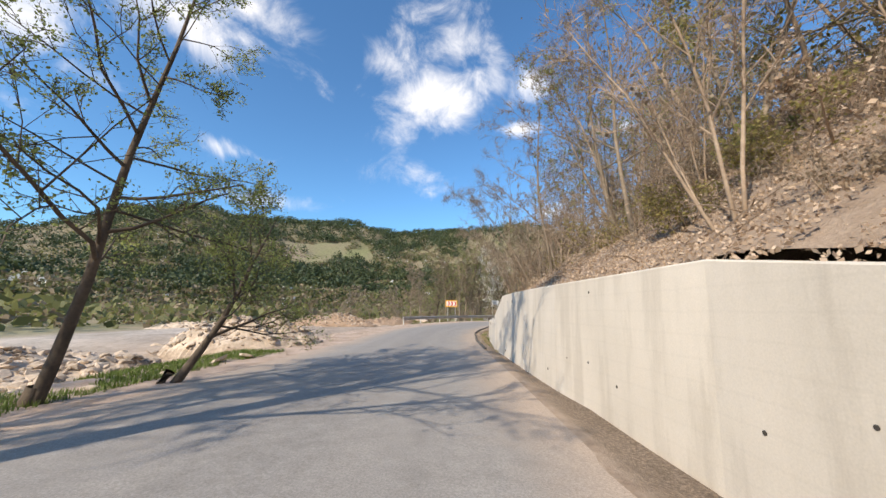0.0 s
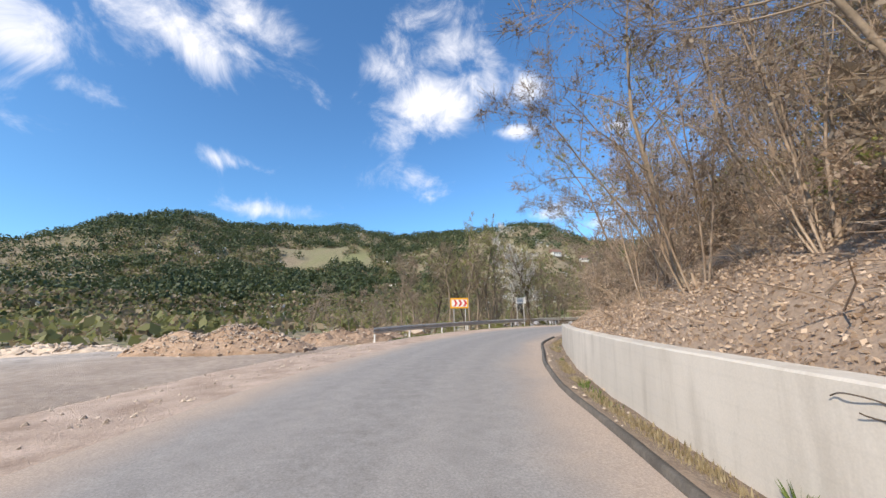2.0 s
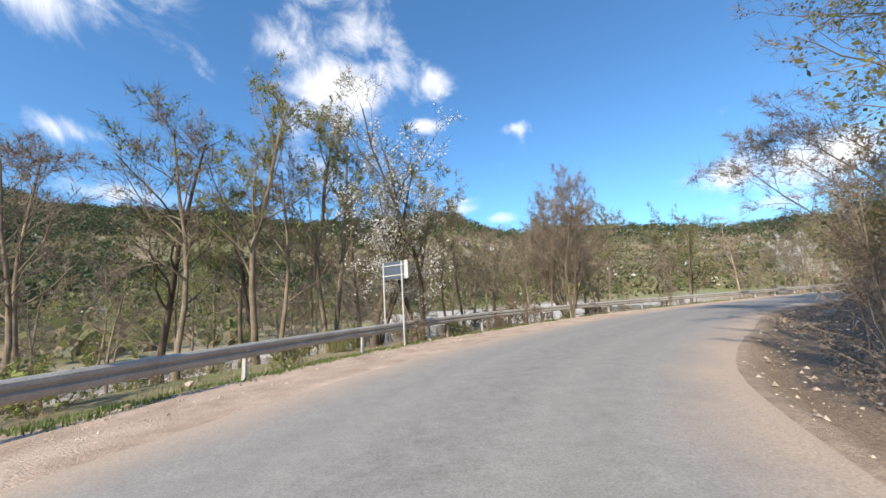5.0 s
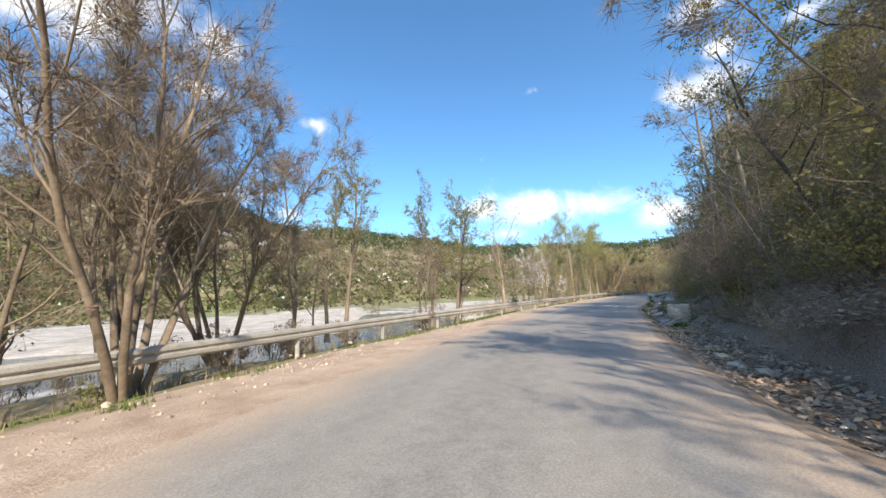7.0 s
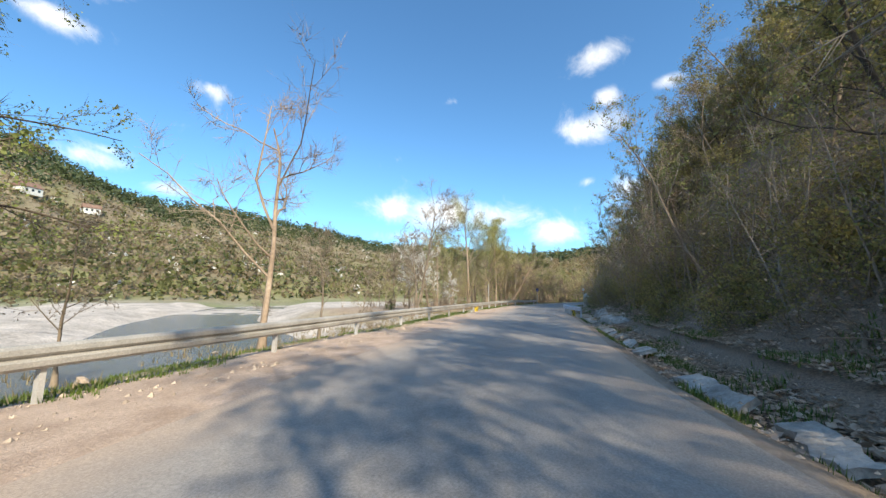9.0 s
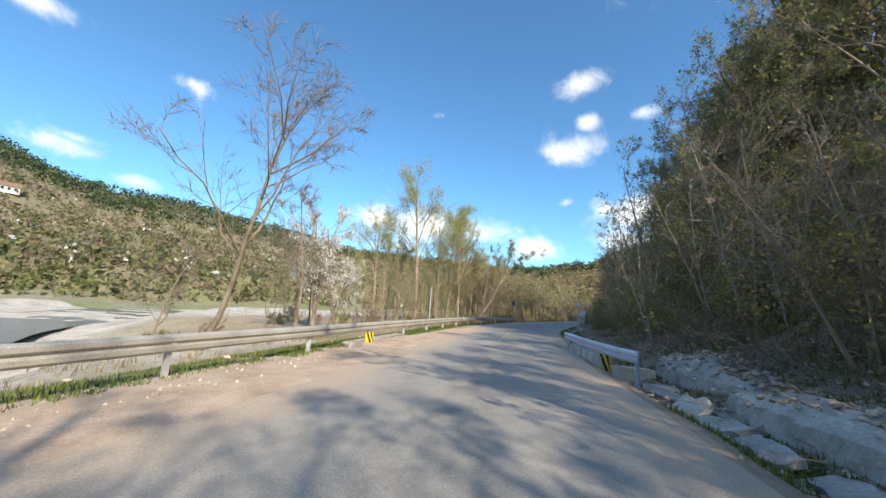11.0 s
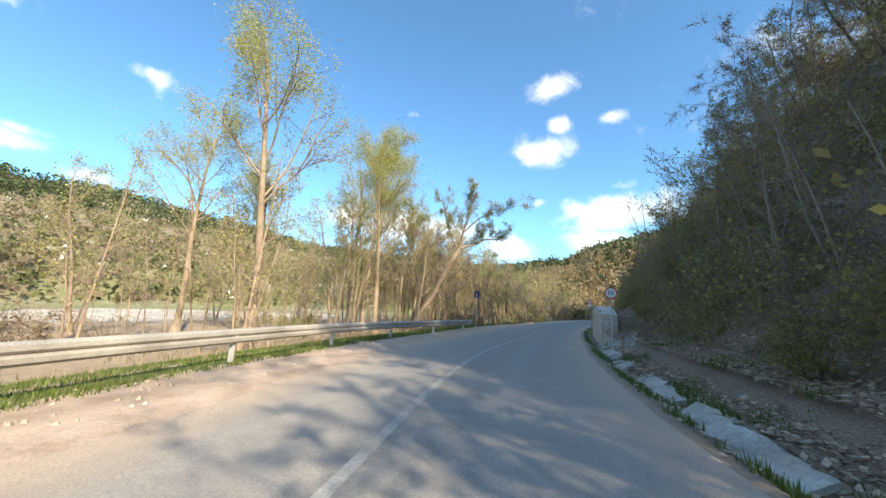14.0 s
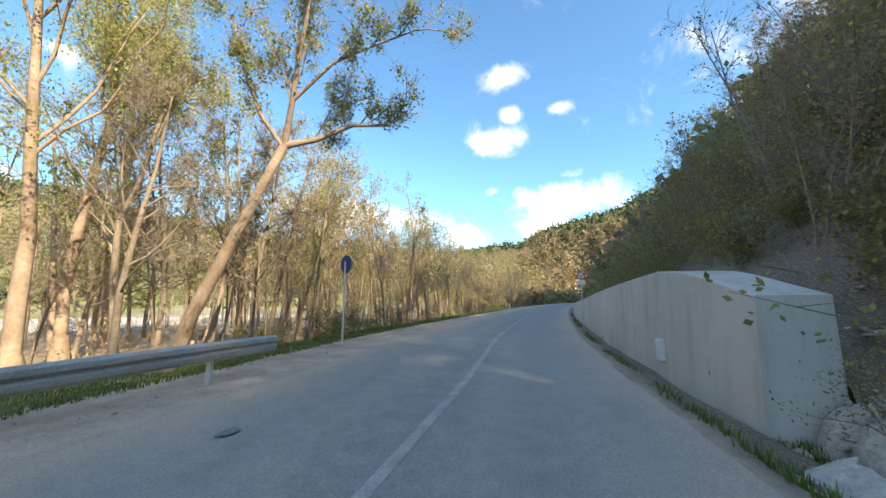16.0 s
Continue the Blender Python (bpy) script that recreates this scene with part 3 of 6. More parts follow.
def build_ground():
    gx, gy = axis_steps(-26, 150, 0.9, 2300), axis_steps(-30, 120, 0.9, 2300)
    X, Y = np.meshgrid(gx, gy)
    shape = X.shape
    x, y = X.ravel(), Y.ravel()
    z = ground_height(x, y)
    i, d = along(x, y)
    l_out, r_out = -d - REACH_L[i], d - REACH_R[i]
    cy, cx = CENTRE[i, 1], CENTRE[i, 0]
    z = np.where((l_out < 2.6) & (r_out < 2.6) & (l_out > -20) & (r_out > -20), z - 0.16, z)
    n = np.arange(len(x)).reshape(shape)
    quads = np.stack([n[:-1, :-1], n[:-1, 1:], n[1:, 1:], n[1:, :-1]], -1).reshape(-1, 4)
    me = mesh_from("ground", np.stack([x, y, z], 1).tolist(), quads.tolist(), M["ground"], True)
    rr = np.hypot(x - VALLEY[0], y - VALLEY[1])
    nz = noise_field(x, y, 14, 8)
    lit = (d > 0) * smooth(0.4, 2.0, r_out) * (1 - 0.5 * (1 - smooth(36, 42, cy)) * (1 - smooth(6, 14, r_out)))
    gravel = (d < 0) * np.where((cx > 36) & (cx < 72), smooth(3.6, 6.5, l_out), smooth(7, 12, l_out)) * (1 - smooth(-1.0, 1.0, z)) * (rr < 330) * (1 - smooth(70, 80, cx) * (1 - smooth(22, 34, l_out)))
    gravel = np.where((cy < 34) & (d < 0), 0.25 + 0.55 * smooth(6, 14, l_out), gravel)
    grass = (d < 0) * smooth(1.5, 3.5, l_out) * (cy > 34) * (0.55 + 0.4 * nz)
    grass = np.where((cy < 17) & (d < 0) & (l_out < 3), 0.8 * smooth(0.6, 1.6, l_out), grass)
    tan = smooth(74, 83, cx) * smooth(3.5, 5.5, l_out) * (1 - smooth(26, 36, l_out)) * (d < 0)
    grass = grass * (1 - 0.9 * tan)
    gravel = gravel * (1 - smooth(24, 40, l_out) * (x < 14) * (cy > 30))
    gravel = np.where((cy < 34) & (d < 0), gravel * (1 - 0.8 * smooth(16, 30, l_out)), gravel)
    grass = np.where((cy < 34) & (d < 0), np.maximum(grass, 0.75 * smooth(18, 34, l_out)), grass)
    grass = np.where(rr > 110, 0.55 + 0.35 * nz, grass)
    lit = np.where(rr > 130, np.maximum(lit * (d > 0), 0.35 + 0.3 * noise_field(x, y, 70, 9)), lit)
    az = np.degrees(np.arctan2(y - VALLEY[1], x - VALLEY[0]))
    ra = np.array(sorted(RIDGES[1:], key=lambda q: q[0]))
    u = rr / np.interp(az, ra[:, 0], ra[:, 2], period=360)
    far = (u > 0.24) * (d < 0)
    lit = np.where(far, np.clip(0.62 + 0.3 * noise_field(x, y, 70, 9), 0.3, 0.85), lit)
    grass = np.where(far, 0.8 + 0.2 * nz, grass)
    lush = far * np.maximum(smooth(0.3, 0.7, noise_field(x, y, 60, 31)) * (1 - smooth(0.42, 0.6, u)) * 0.55, smooth(106, 109, az) * (1 - smooth(116, 119, az)) * smooth(0.56, 0.66, u) * (1 - smooth(0.68, 0.78, u)) * np.clip(0.35 + 0.3 * noise_field(x, y, 25, 33), 0, 0.6))
    lush = np.maximum(lush, far * (1 - smooth(0.29, 0.35, u)) * np.clip(0.55 + 0.3 * noise_field(x, y, 50, 35), 0, 0.85))
    col = np.stack([np.clip(grass, 0, 1), np.clip(gravel, 0, 1), np.clip(lit, 0, 1), 1 - np.clip(lush, 0, 1)], 1)
    att = me.color_attributes.new("zone", "FLOAT_COLOR", "POINT")
    att.data.foreach_set("color", col.ravel())
    tagged(new("ground", me), "valley floor of gravel, grass and leaf litter", "ground", kind="structure")


build_ground()


def ribbon(name, offsets, heights, mat, step=1, first=0, last=None, wobble=0.0, across=None, seed=3, zone=None):
    """A strip along the road. offsets: functions of the index that give the signed distance from the centre; heights likewise."""
    last = last or len(CENTRE)
    ids = range(first, last, step)
    rng = np.random.RandomState(seed)
    verts, faces, cols = [], [], []
    k = len(offsets)
    for row, i in enumerate(ids):
        for j in range(k):
            o = offsets[j](i) + (wobble * (rng.rand() - 0.5) if 0 < j < k else 0)
            h = heights[j](i) if callable(heights[j]) else heights[j]
            verts.append((CENTRE[i, 0] + NORMAL[i, 0] * o, CENTRE[i, 1] + NORMAL[i, 1] * o, h + wobble * 0.12 * (rng.rand() - 0.5)))
            cols.append((*(across[j] if across else (0, 0)), 0, 1) if not zone else (*zone[j], 1))
        if row:
            a = (row - 1) * k
            for j in range(k - 1):
                faces.append((a + j, a + j + 1, a + k + j + 1, a + k + j))
    faces = [f[::-1] for f in faces]
    me = mesh_from(name, verts, faces, mat, True)
    if across or zone:
        att = me.color_attributes.new("zone" if zone else "across", "FLOAT_COLOR", "POINT")
        att.data.foreach_set("color", np.array(cols, float).ravel())
    return new(name, me)


def build_road():
    fr = [-1.0, -0.94, -0.8, -0.62, -0.45, -0.28, -0.12, 0.0, 0.12, 0.28, 0.45, 0.62, 0.8, 0.94, 1.0]
    track = {0.28: 0.35, 0.62: 0.4, -0.28: 0.35, -0.62: 0.4, 0.45: 0.1, -0.45: 0.1}
    off = [(lambda i, f=f: f * (REACH_R[i] if f > 0 else REACH_L[i])) for f in fr]
    hts = [0.05 * (1 - f * f) - 0.02 for f in fr]
    acr = [(max(0.0, (abs(f) - 0.45) / 0.55), track.get(f, 0.0)) for f in fr]
    tagged(ribbon("road", off, hts, M["asphalt"], across=acr), "worn grey asphalt road with dusty edges", "road", kind="structure")
    lo = [(lambda i, w=w: -REACH_L[i] - w) for w in (3.6, 2.9, 2.1, 1.4, 0.7, 0.1, -0.35)]
    tagged(ribbon("shoulder_left", lo, [-0.42, -0.14, -0.03, -0.03, -0.02, -0.016, -0.045], M["dirt"], wobble=0.16), "pinkish dirt road shoulder", "shoulder", kind="structure")
    ro = [(lambda i, w=w: REACH_R[i] + w) for w in (-0.35, 0.08, 0.3, 0.55, 0.8, 1.3, 2.0, 2.8)]
    pit = lambda i: 0.65 * math.exp(-(((CENTRE[i, 0] - 43.0) / 2.0) ** 2))
    wallz = lambda z0, zw: (lambda i: zw if (CENTRE[i, 1] < 36.5 or CENTRE[i, 0] > 100.4) else max(-1.0, z0 - pit(i)))
    tagged(ribbon("shoulder_right", ro, [-0.045, -0.018, -0.06, wallz(-0.25, -0.14), wallz(-0.34, -0.14), wallz(-0.34, -0.5), wallz(-0.20, -0.9), wallz(-0.02, -1.0)], M["ground"], wobble=0.14, seed=5, zone=[(0, 0, 0), (0, 0, 0.1), (0.1, 0, 0.7), (0.2, 0, 0.9), (0.25, 0, 0.9), (0.2, 0, 0.9), (0.1, 0, 0.9), (0, 0, 0.9)]),
           "earthen road edge and shallow ditch", "shoulder", kind="structure")


build_road()


def build_slope_foot():
    """The slope just behind the walls and the ditch, in finer steps than the open ground."""
    outs = np.array((0.80, 1.05, 1.3, 1.8, 2.4, 3.2, 4.2, 5.4))
    ids = range(index_near(1.9, -20), index_near(135.8, 66.4))
    verts, faces = [], []
    for row, i in enumerate(ids):
        walled = CENTRE[i, 1] < 36.5 or 101.4 < CENTRE[i, 0] < 131
        shift = (0.68 if CENTRE[i, 1] < 13.0 else 0.3 if CENTRE[i, 1] < 36.5 else 1.35) if walled else 1.0
        c = [(CENTRE[i, 0] + NORMAL[i, 0] * (REACH_R[i] + w), CENTRE[i, 1] + NORMAL[i, 1] * (REACH_R[i] + w)) for w in outs + shift]
        z = ground_height(np.array([p[0] for p in c]), np.array([p[1] for p in c]), 0.3)
        if not walled:
            z[:2] = (-0.32, -0.2)
            z[2] = min(z[2], -0.02)
        for (x, y), h in zip(c, z):
            if math.hypot(x - 43.4, y - 57.6) < 1.8:  # scoured out in front of the drain block
                h = min(h, -0.9)
            verts.append((x, y, h + 0.05 + 0.03 * noise.noise(Vector((x * 1.7, y * 1.7, 0)))))
        if row:
            a = (row - 1) * len(outs)
            for j in range(len(outs) - 1):
                faces.append((a + j, a + len(outs) + j, a + len(outs) + j + 1, a + j + 1))
    me = mesh_from("slope_foot", verts, faces, M["ground"], True)
    att = me.color_attributes.new("zone", "FLOAT_COLOR", "POINT")
    soil = [(0.0, 0.0, 0.42, 1.0) if v[1] < 37 else (0.1, 0.0, 0.9, 1.0) for v in verts]
    att.data.foreach_set("color", np.array(soil).ravel())
    tagged(new("slope_foot", me), "foot of the slope covered with leaf litter", "slope", kind="structure")


def index_near(x, y):
    return int(np.argmin(np.hypot(CENTRE[:, 0] - x, CENTRE[:, 1] - y)))


build_slope_foot()


def build_water():
    n = 70
    a = RIVER_NEAR[np.linspace(0, len(RIVER_NEAR) - 1, n).astype(int)]
    b = RIVER_FAR[np.linspace(0, len(RIVER_FAR) - 1, n).astype(int)]
    verts, faces = [], []
    for k in range(n):
        for u in (-0.12, 0.2, 0.5, 0.8, 1.12):
            p = a[k] + (b[k] - a[k]) * u
            verts.append((p[0], p[1], -2.35))
        if k:
            for j in range(4):
                q = (k - 1) * 5 + j
                faces.append((q, q + 1, q + 6, q + 5))
    me = mesh_from("river", verts, faces, M["water"], True)
    me.update()
    ob = new("river", me)
    tagged(ob, "shallow grey-blue river over pale gravel", "river", kind="structure")


build_water()


# ---- retaining walls ----
def wall_along(name, label, rows, thick=0.35, base=-0.5, mat=None):
    """A cast concrete wall. rows: (x, y, top) of its road face in order."""
    bm = bmesh.new()
    pts = np.array(rows, float)
    ring = []
    for k, (x, y, top) in enumerate(pts):
        a, b = pts[max(k - 1, 0), :2], pts[min(k + 1, len(pts) - 1), :2]
        t = (b - a) / max(np.linalg.norm(b - a), 1e-6)
        n = np.array([t[1], -t[0]])
        q = np.array([x, y]) + n * thick
        ring.append([bm.verts.new(v) for v in ((x - n[0] * 0.05, y - n[1] * 0.05, base), (x, y, top - 0.02), (x + n[0] * 0.02, y + n[1] * 0.02, top), (q[0], q[1], top), (q[0], q[1], base))])
    for a, b in zip(ring, ring[1:]):
        for j in range(4):
            bm.faces.new((a[j], b[j], b[j + 1], a[j + 1]))
    bm.faces.new(ring[0])
    bm.faces.new(ring[-1][::-1])
    bmesh.ops.recalc_face_normals(bm, faces=bm.faces[:])
    me = bpy.data.meshes.new(name)
    bm.to_mesh(me)
    bm.free()
    me.materials.append(mat or M["concrete"])
    return tagged(new(name, me), label, "retaining wall", kind="structure")


face = lambda y: float(np.interp(y, [7.0, 9.0, 10.8, 13.0, 16.5, 17.6], [6.45, 6.25, 6.05, 5.93, 5.82, 5.7]))
crown = lambda y: max(0.9, 1.98 - 0.155 * max(0.0, 7.0 - y)) if y < 16.5 else float(np.interp(y, [16.5, 17.6, 17.75], [1.95, 1.28, 1.24]))
high = [(face(y), y, crown(y)) for y in (-24, -12, -3, 0, 2, 4, 5.5, 7.0, 8.0, 9.0, 10.0, 10.8, 12.0, 13.0, 15.0, 16.5, 17.6, 17.75)]
wall_high = wall_along("wall_high", "tall pale cast concrete retaining wall with a sloped end", high, 0.4)
low_line = spline([(5.72, 17.8), (5.95, 21), (6.2, 24), (6.85, 28), (7.6, 31.6), (8.9, 36.3)], 1.5)
wall_low = wall_along("wall_low", "low pale concrete retaining wall streaked by damp", [(x, y, 0.93 - 0.2 * k / len(low_line)) for k, (x, y) in enumerate(low_line)], 0.3)
second = spline([(101.45, 66.15), (104.0, 66.2), (112, 65.85), (130, 64.2)], 0.6)
top2 = np.interp(second[:, 0], [101.4, 103.0, 104.4, 109.5, 118, 130], [1.42, 1.84, 1.96, 1.76, 1.4, 1.0])
wall_second = wall_along("wall_second", "whitish concrete retaining wall with a peaked top", [(x, y, z) for (x, y), z in zip(second, top2)], 0.85)

# ---- guard rails ----
W_PROFILE = [(0.0, 0.155), (0.035, 0.15), (0.078, 0.11), (0.085, 0.045), (0.035, 0.010), (0.035, -0.010), (0.085, -0.045), (0.078, -0.11), (0.035, -0.15), (0.0, -0.155)]


def beam_mesh(name, line, top, mat, thick=0.006):
    """A corrugated steel beam swept along a line; its waves face the road (right of the line's way)."""
    t = np.gradient(line, axis=0)
    t /= np.linalg.norm(t, axis=1)[:, None]
    n = np.stack([t[:, 1], -t[:, 0]], 1)
    prof = W_PROFILE + [(o - thick, z) for o, z in W_PROFILE[::-1]]
    k = len(prof)
    verts, faces = [], []
    for row, (p, m) in enumerate(zip(line, n)):
        h = top[row] if hasattr(top, "__len__") else top
        for o, z in prof:
            verts.append((p[0] + m[0] * o, p[1] + m[1] * o, h - 0.155 + z))
        if row:
            a = (row - 1) * k
            for j in range(k):
                faces.append((a + j, a + (j + 1) % k, a + k + (j + 1) % k, a + k + j))
    faces.append(tuple(range(k)))
    faces.append(tuple(range(len(verts) - k, len(verts)))[::-1])
    return mesh_from(name, verts, faces, mat)


def post_mesh(height_over, mat):
    """A C-section post with its foot at the origin."""
    w, d, t, b = 0.06, 0.10, 0.008, -0.4
    out = [(-w / 2, -d / 2), (w / 2, -d / 2), (w / 2, -d / 2 + t), (-w / 2 + t, -d / 2 + t), (-w / 2 + t, d / 2 - t), (w / 2, d / 2 - t), (w / 2, d / 2), (-w / 2, d / 2)]
    verts = [(x, y, b) for x, y in out] + [(x, y, height_over) for x, y in out]
    faces = [tuple(range(8))[::-1], tuple(range(8, 16))] + [(j, (j + 1) % 8, 8 + (j + 1) % 8, 8 + j) for j in range(8)]
    return mesh_from("post", verts, faces, mat)


def guard_rail(label, control, gap, top, mat, reflectors=True, post_mat=None):
    line = spline(control, 1.0)
    rail = thing("guard_rail", label, "guard rail")
    part_mesh("beam", beam_mesh("beam", line, top, mat), rail)
    pm = post_mesh(top - 0.03, post_mat or mat)
    rm = mesh_from("reflector", *cube_lists((0.02, 0.09, 0.05)), M["white"])
    s = np.r_[0, np.cumsum(np.hypot(*np.diff(line, axis=0).T))]
    for q in np.arange(0.35, s[-1] - 0.2, gap):
        x, y = np.interp(q, s, line[:, 0]), np.interp(q, s, line[:, 1])
        x2, y2 = np.interp(q + 0.3, s, line[:, 0]), np.interp(q + 0.3, s, line[:, 1])
        a = math.atan2(y2 - y, x2 - x)
        ob = part_mesh("post", pm, rail)
        ob.matrix_basis = pose(x - math.sin(a) * 0.06, y + math.cos(a) * 0.06, 0, 0, 0, math.degrees(a))
        if reflectors and int(q / gap) % 3 == 1:
            r = part_mesh("reflector", rm, rail, "small white reflector")
            r.matrix_basis = pose(x + math.sin(a) * 0.03, y - math.cos(a) * 0.03, top - 0.155, 0, 0, math.degrees(a) + 90)
    return rail


def cube_lists(size):
    x, y, z = (v / 2 for v in size)
    v = [(sx * x, sy * y, sz * z) for sx in (-1, 1) for sy in (-1, 1) for sz in (-1, 1)]
    f = [(0, 1, 3, 2), (4, 6, 7, 5), (0, 4, 5, 1), (2, 3, 7, 6), (0, 2, 6, 4), (1, 5, 7, 3)]
    return v, f


RAIL = [(-0.4, 36.6), (0.8, 40.2), (2.6, 43.6), (5.2, 48.2), (7.4, 51.6), (9.9, 54.6), (14, 58.6), (20, 61.8), (26.7, 64.1), (29.3, 64.9), (33.6, 65.8), (37.8,
        66.6), (46, 68.1), (50.9, 69.2), (56.3, 70.2), (62.1, 71.2), (65.3, 71.7), (69.5, 72.5), (74.5, 73.3), (79, 74), (83.2, 74.6), (89.2, 75.2), (93.1, 75.2),
        (98.5, 74.5), (102.7, 73.95)]
guard_rail("long galvanised roadside guard rail on steel posts", RAIL, 4.0, 0.68, M["galvanised_worn"], True, M["galvanised"])
guard_rail("short bluish galvanised guard rail beside the culvert", [(75.8, 65.72), (73.5, 65.2), (70.6, 64.45), (69.2, 64.02), (68.2, 63.7), (67.95, 63.5)], 1.9, 0.62, M["blue_steel"], False).matrix_basis = Matrix()


def culvert():
    ob = thing("culvert", "concrete culvert parapet with a flared wing wall", "culvert")
    a = math.degrees(math.atan2(1.25, 5.0))
    part("parapet", box_bm((4.1, 0.33, 0.75), (71.68, 64.74, -0.1), 0.02, pose(0, 0, 0, 0, 0, a)), M["old_concrete"], ob)
    part("wing_wall", box_bm((1.15, 0.34, 0.8), (69.6, 63.5, -0.36), 0.03, pose(0, 0, 0, 0, 4, -58)), M["concrete"], ob)
    part("apron", box_bm((1.8, 1.1, 0.12), (68.2, 62.5, -0.36), 0.03, pose(0, 0, 0, 14, 6, -40)), M["old_concrete"], ob)
    ob2 = thing("culvert", "weathered concrete culvert kerb below the guard rail", "culvert")
    part("parapet", box_bm((5.4, 0.45, 0.5), (70.6, 72.75, -0.2), 0.03, pose(0, 0, 0, 0, 0, 10.5)), M["slab"], ob2)
    part("deck", box_bm((4.6, 1.3, 0.16), (71.0, 72.0, -0.075), 0.03, pose(0, 0, 0, 0, 0, 10.5)), M["dirt"], ob2, "dusty concrete deck")


culvert()


def hazard_board(x, y, z, turn, w, h):
    ob = thing("hazard_marker", "black and yellow striped hazard board on concrete", "hazard marker", (x, y, z), turn)
    part("board", box_bm((w, 0.02, h), (0, 0, 0), 0.004), M["hazard_yellow"], ob)
    for k, c in enumerate((-0.42, 0.08, 0.58)):
        lo, hi, s = c * w, (c + 0.26) * w, 0.62 * h
        quad = [(lo, h / 2), (hi, h / 2), (hi + s * 0.6, -h / 2), (lo + s * 0.6, -h / 2)]
        quad = [(min(max(px, -w / 2), w / 2), pz) for px, pz in quad]
        part("stripe", prism_bm(quad, 0.004, Matrix.Translation((0, -0.013, 0))), M["black"], ob)
    return ob


hazard_board(69.66, 64.24, 0.06, 253, 0.34, 0.52)
hazard_board(68.92, 72.02, 0.15, -46, 0.29, 0.42)


# ---- signs ----
def round_plate(r, thick, m, sides=40):
    return prism_bm([(r * math.cos(6.28319 * k / sides), r * math.sin(6.28319 * k / sides)) for k in range(sides)], thick, m)


def speed_sign():
    ob = thing("speed_sign", "round white speed sign with red rim on a steel pole", "road sign", (98.65, 65.95, 0), -96)
    part("pole", rod_bm(0.03, 3.2, (0, 0.04, 0.85), 12, pose(0, 0, 0, 0, 0.9, 0)), M["galvanised"], ob)
    rim = part("disc", round_plate(0.30, 0.012, Matrix.Translation((0, 0, 2.46))), M["red"], ob, "red rim disc")
    face = part("face", round_plate(0.235, 0.004, Matrix.Translation((0, -0.009, 2.46))), M["white"], ob, "white sign face")
    txt = bpy.data.curves.new("figures", "FONT")
    txt.body, txt.size, txt.align_x, txt.align_y, txt.extrude = "50", 0.27, "CENTER", "CENTER", 0.002
    txt.materials.append(M["black"])
    f = new("figures", txt)
    f.parent = ob
    f.matrix_basis = pose(0, -0.0145, 2.46, 90, 0, 0)
    tagged(f, "black figures 50")


speed_sign()


def chevron_board():
    ob = thing("chevron_sign", "yellow board with red chevrons on white, two posts", "road sign", (4.25, 47.7, 0), 12)
    w, h, c = 1.5, 0.84, 2.15
    for x in (-0.45, 0.5):
        part("post", rod_bm(0.03, 3.0, (x, 0.05, 1.1)), M["galvanised"], ob)
    part("board", box_bm((w, 0.02, h), (0, 0, c), 0.006), M["yellow"], ob)
    part("face", box_bm((w - 0.22, 0.006, h - 0.26), (0, -0.014, c), 0.002), M["white"], ob, "white field")
    for k in range(3):
        x0, hh, t = -0.50 + k * 0.40, 0.26, 0.17
        out = [(x0, hh), (x0 + t, hh), (x0 + t + 0.18, 0), (x0 + t, -hh), (x0, -hh), (x0 + 0.18, 0)]
        part("chevron", prism_bm(out, 0.004, Matrix.Translation((0, -0.02, c))), M["red"], ob, "red chevron")


chevron_board()


def back_of_board():
    ob = thing("chevron_sign", "grey back of a sign board on two posts", "road sign", (10.6, 54.8, 0.12), -44)
    for x in (-0.40, 0.40):
        part("post", rod_bm(0.03, 2.95, (x, -0.04, 1.2)), M["galvanised"], ob)
    part("board", box_bm((1.15, 0.02, 0.62), (0.06, 0, 2.38), 0.006), M["shaded_back"], ob, "bluish grey back, darkened as if in shade")
    part("edge_band", box_bm((0.16, 0.024, 0.62), (0.56, 0, 2.38), 0.006), M["galvanised"], ob, "paler metal edge")
    for z in (2.2, 2.55):
        part("bracket", box_bm((0.95, 0.03, 0.04), (0, -0.025, z), 0.004), M["galvanised"], ob)


back_of_board()


def triangle(side):
    h = side * 0.866
    return [(-side / 2, -h / 3), (side / 2, -h / 3), (0, 2 * h / 3)]


def triangle_sign_back():
    ob = thing("warning_sign", "grey back of a triangular warning sign with plate", "road sign", (79.5, 74.6, 0), 8)
    part("pole", rod_bm(0.032, 3.3, (0, 0, 1.1), 12, pose(0, 0, 0, 0, 2, 0)), M["galvanised"], ob)
    part("plate", prism_bm(triangle(0.62), 0.012, Matrix.Translation((0.04, 0.045, 2.36))), M["shaded_back"], ob)
    part("lower_plate", box_bm((0.46, 0.012, 0.2), (0.04, 0.045, 2.02), 0.003), M["navy"], ob, "dark blue lower plate")


triangle_sign_back()


def round_sign_back():
    ob = thing("round_sign", "dark blue round sign on a grey steel pole", "road sign", (107.0, 74.7, 0), 62)
    part("pole", rod_bm(0.03, 3.2, (0, 0.0, 1.05)), M["galvanised"], ob)
    part("disc", round_plate(0.31, 0.012, Matrix.Translation((0, -0.04, 2.55))), M["navy"], ob)


round_sign_back()


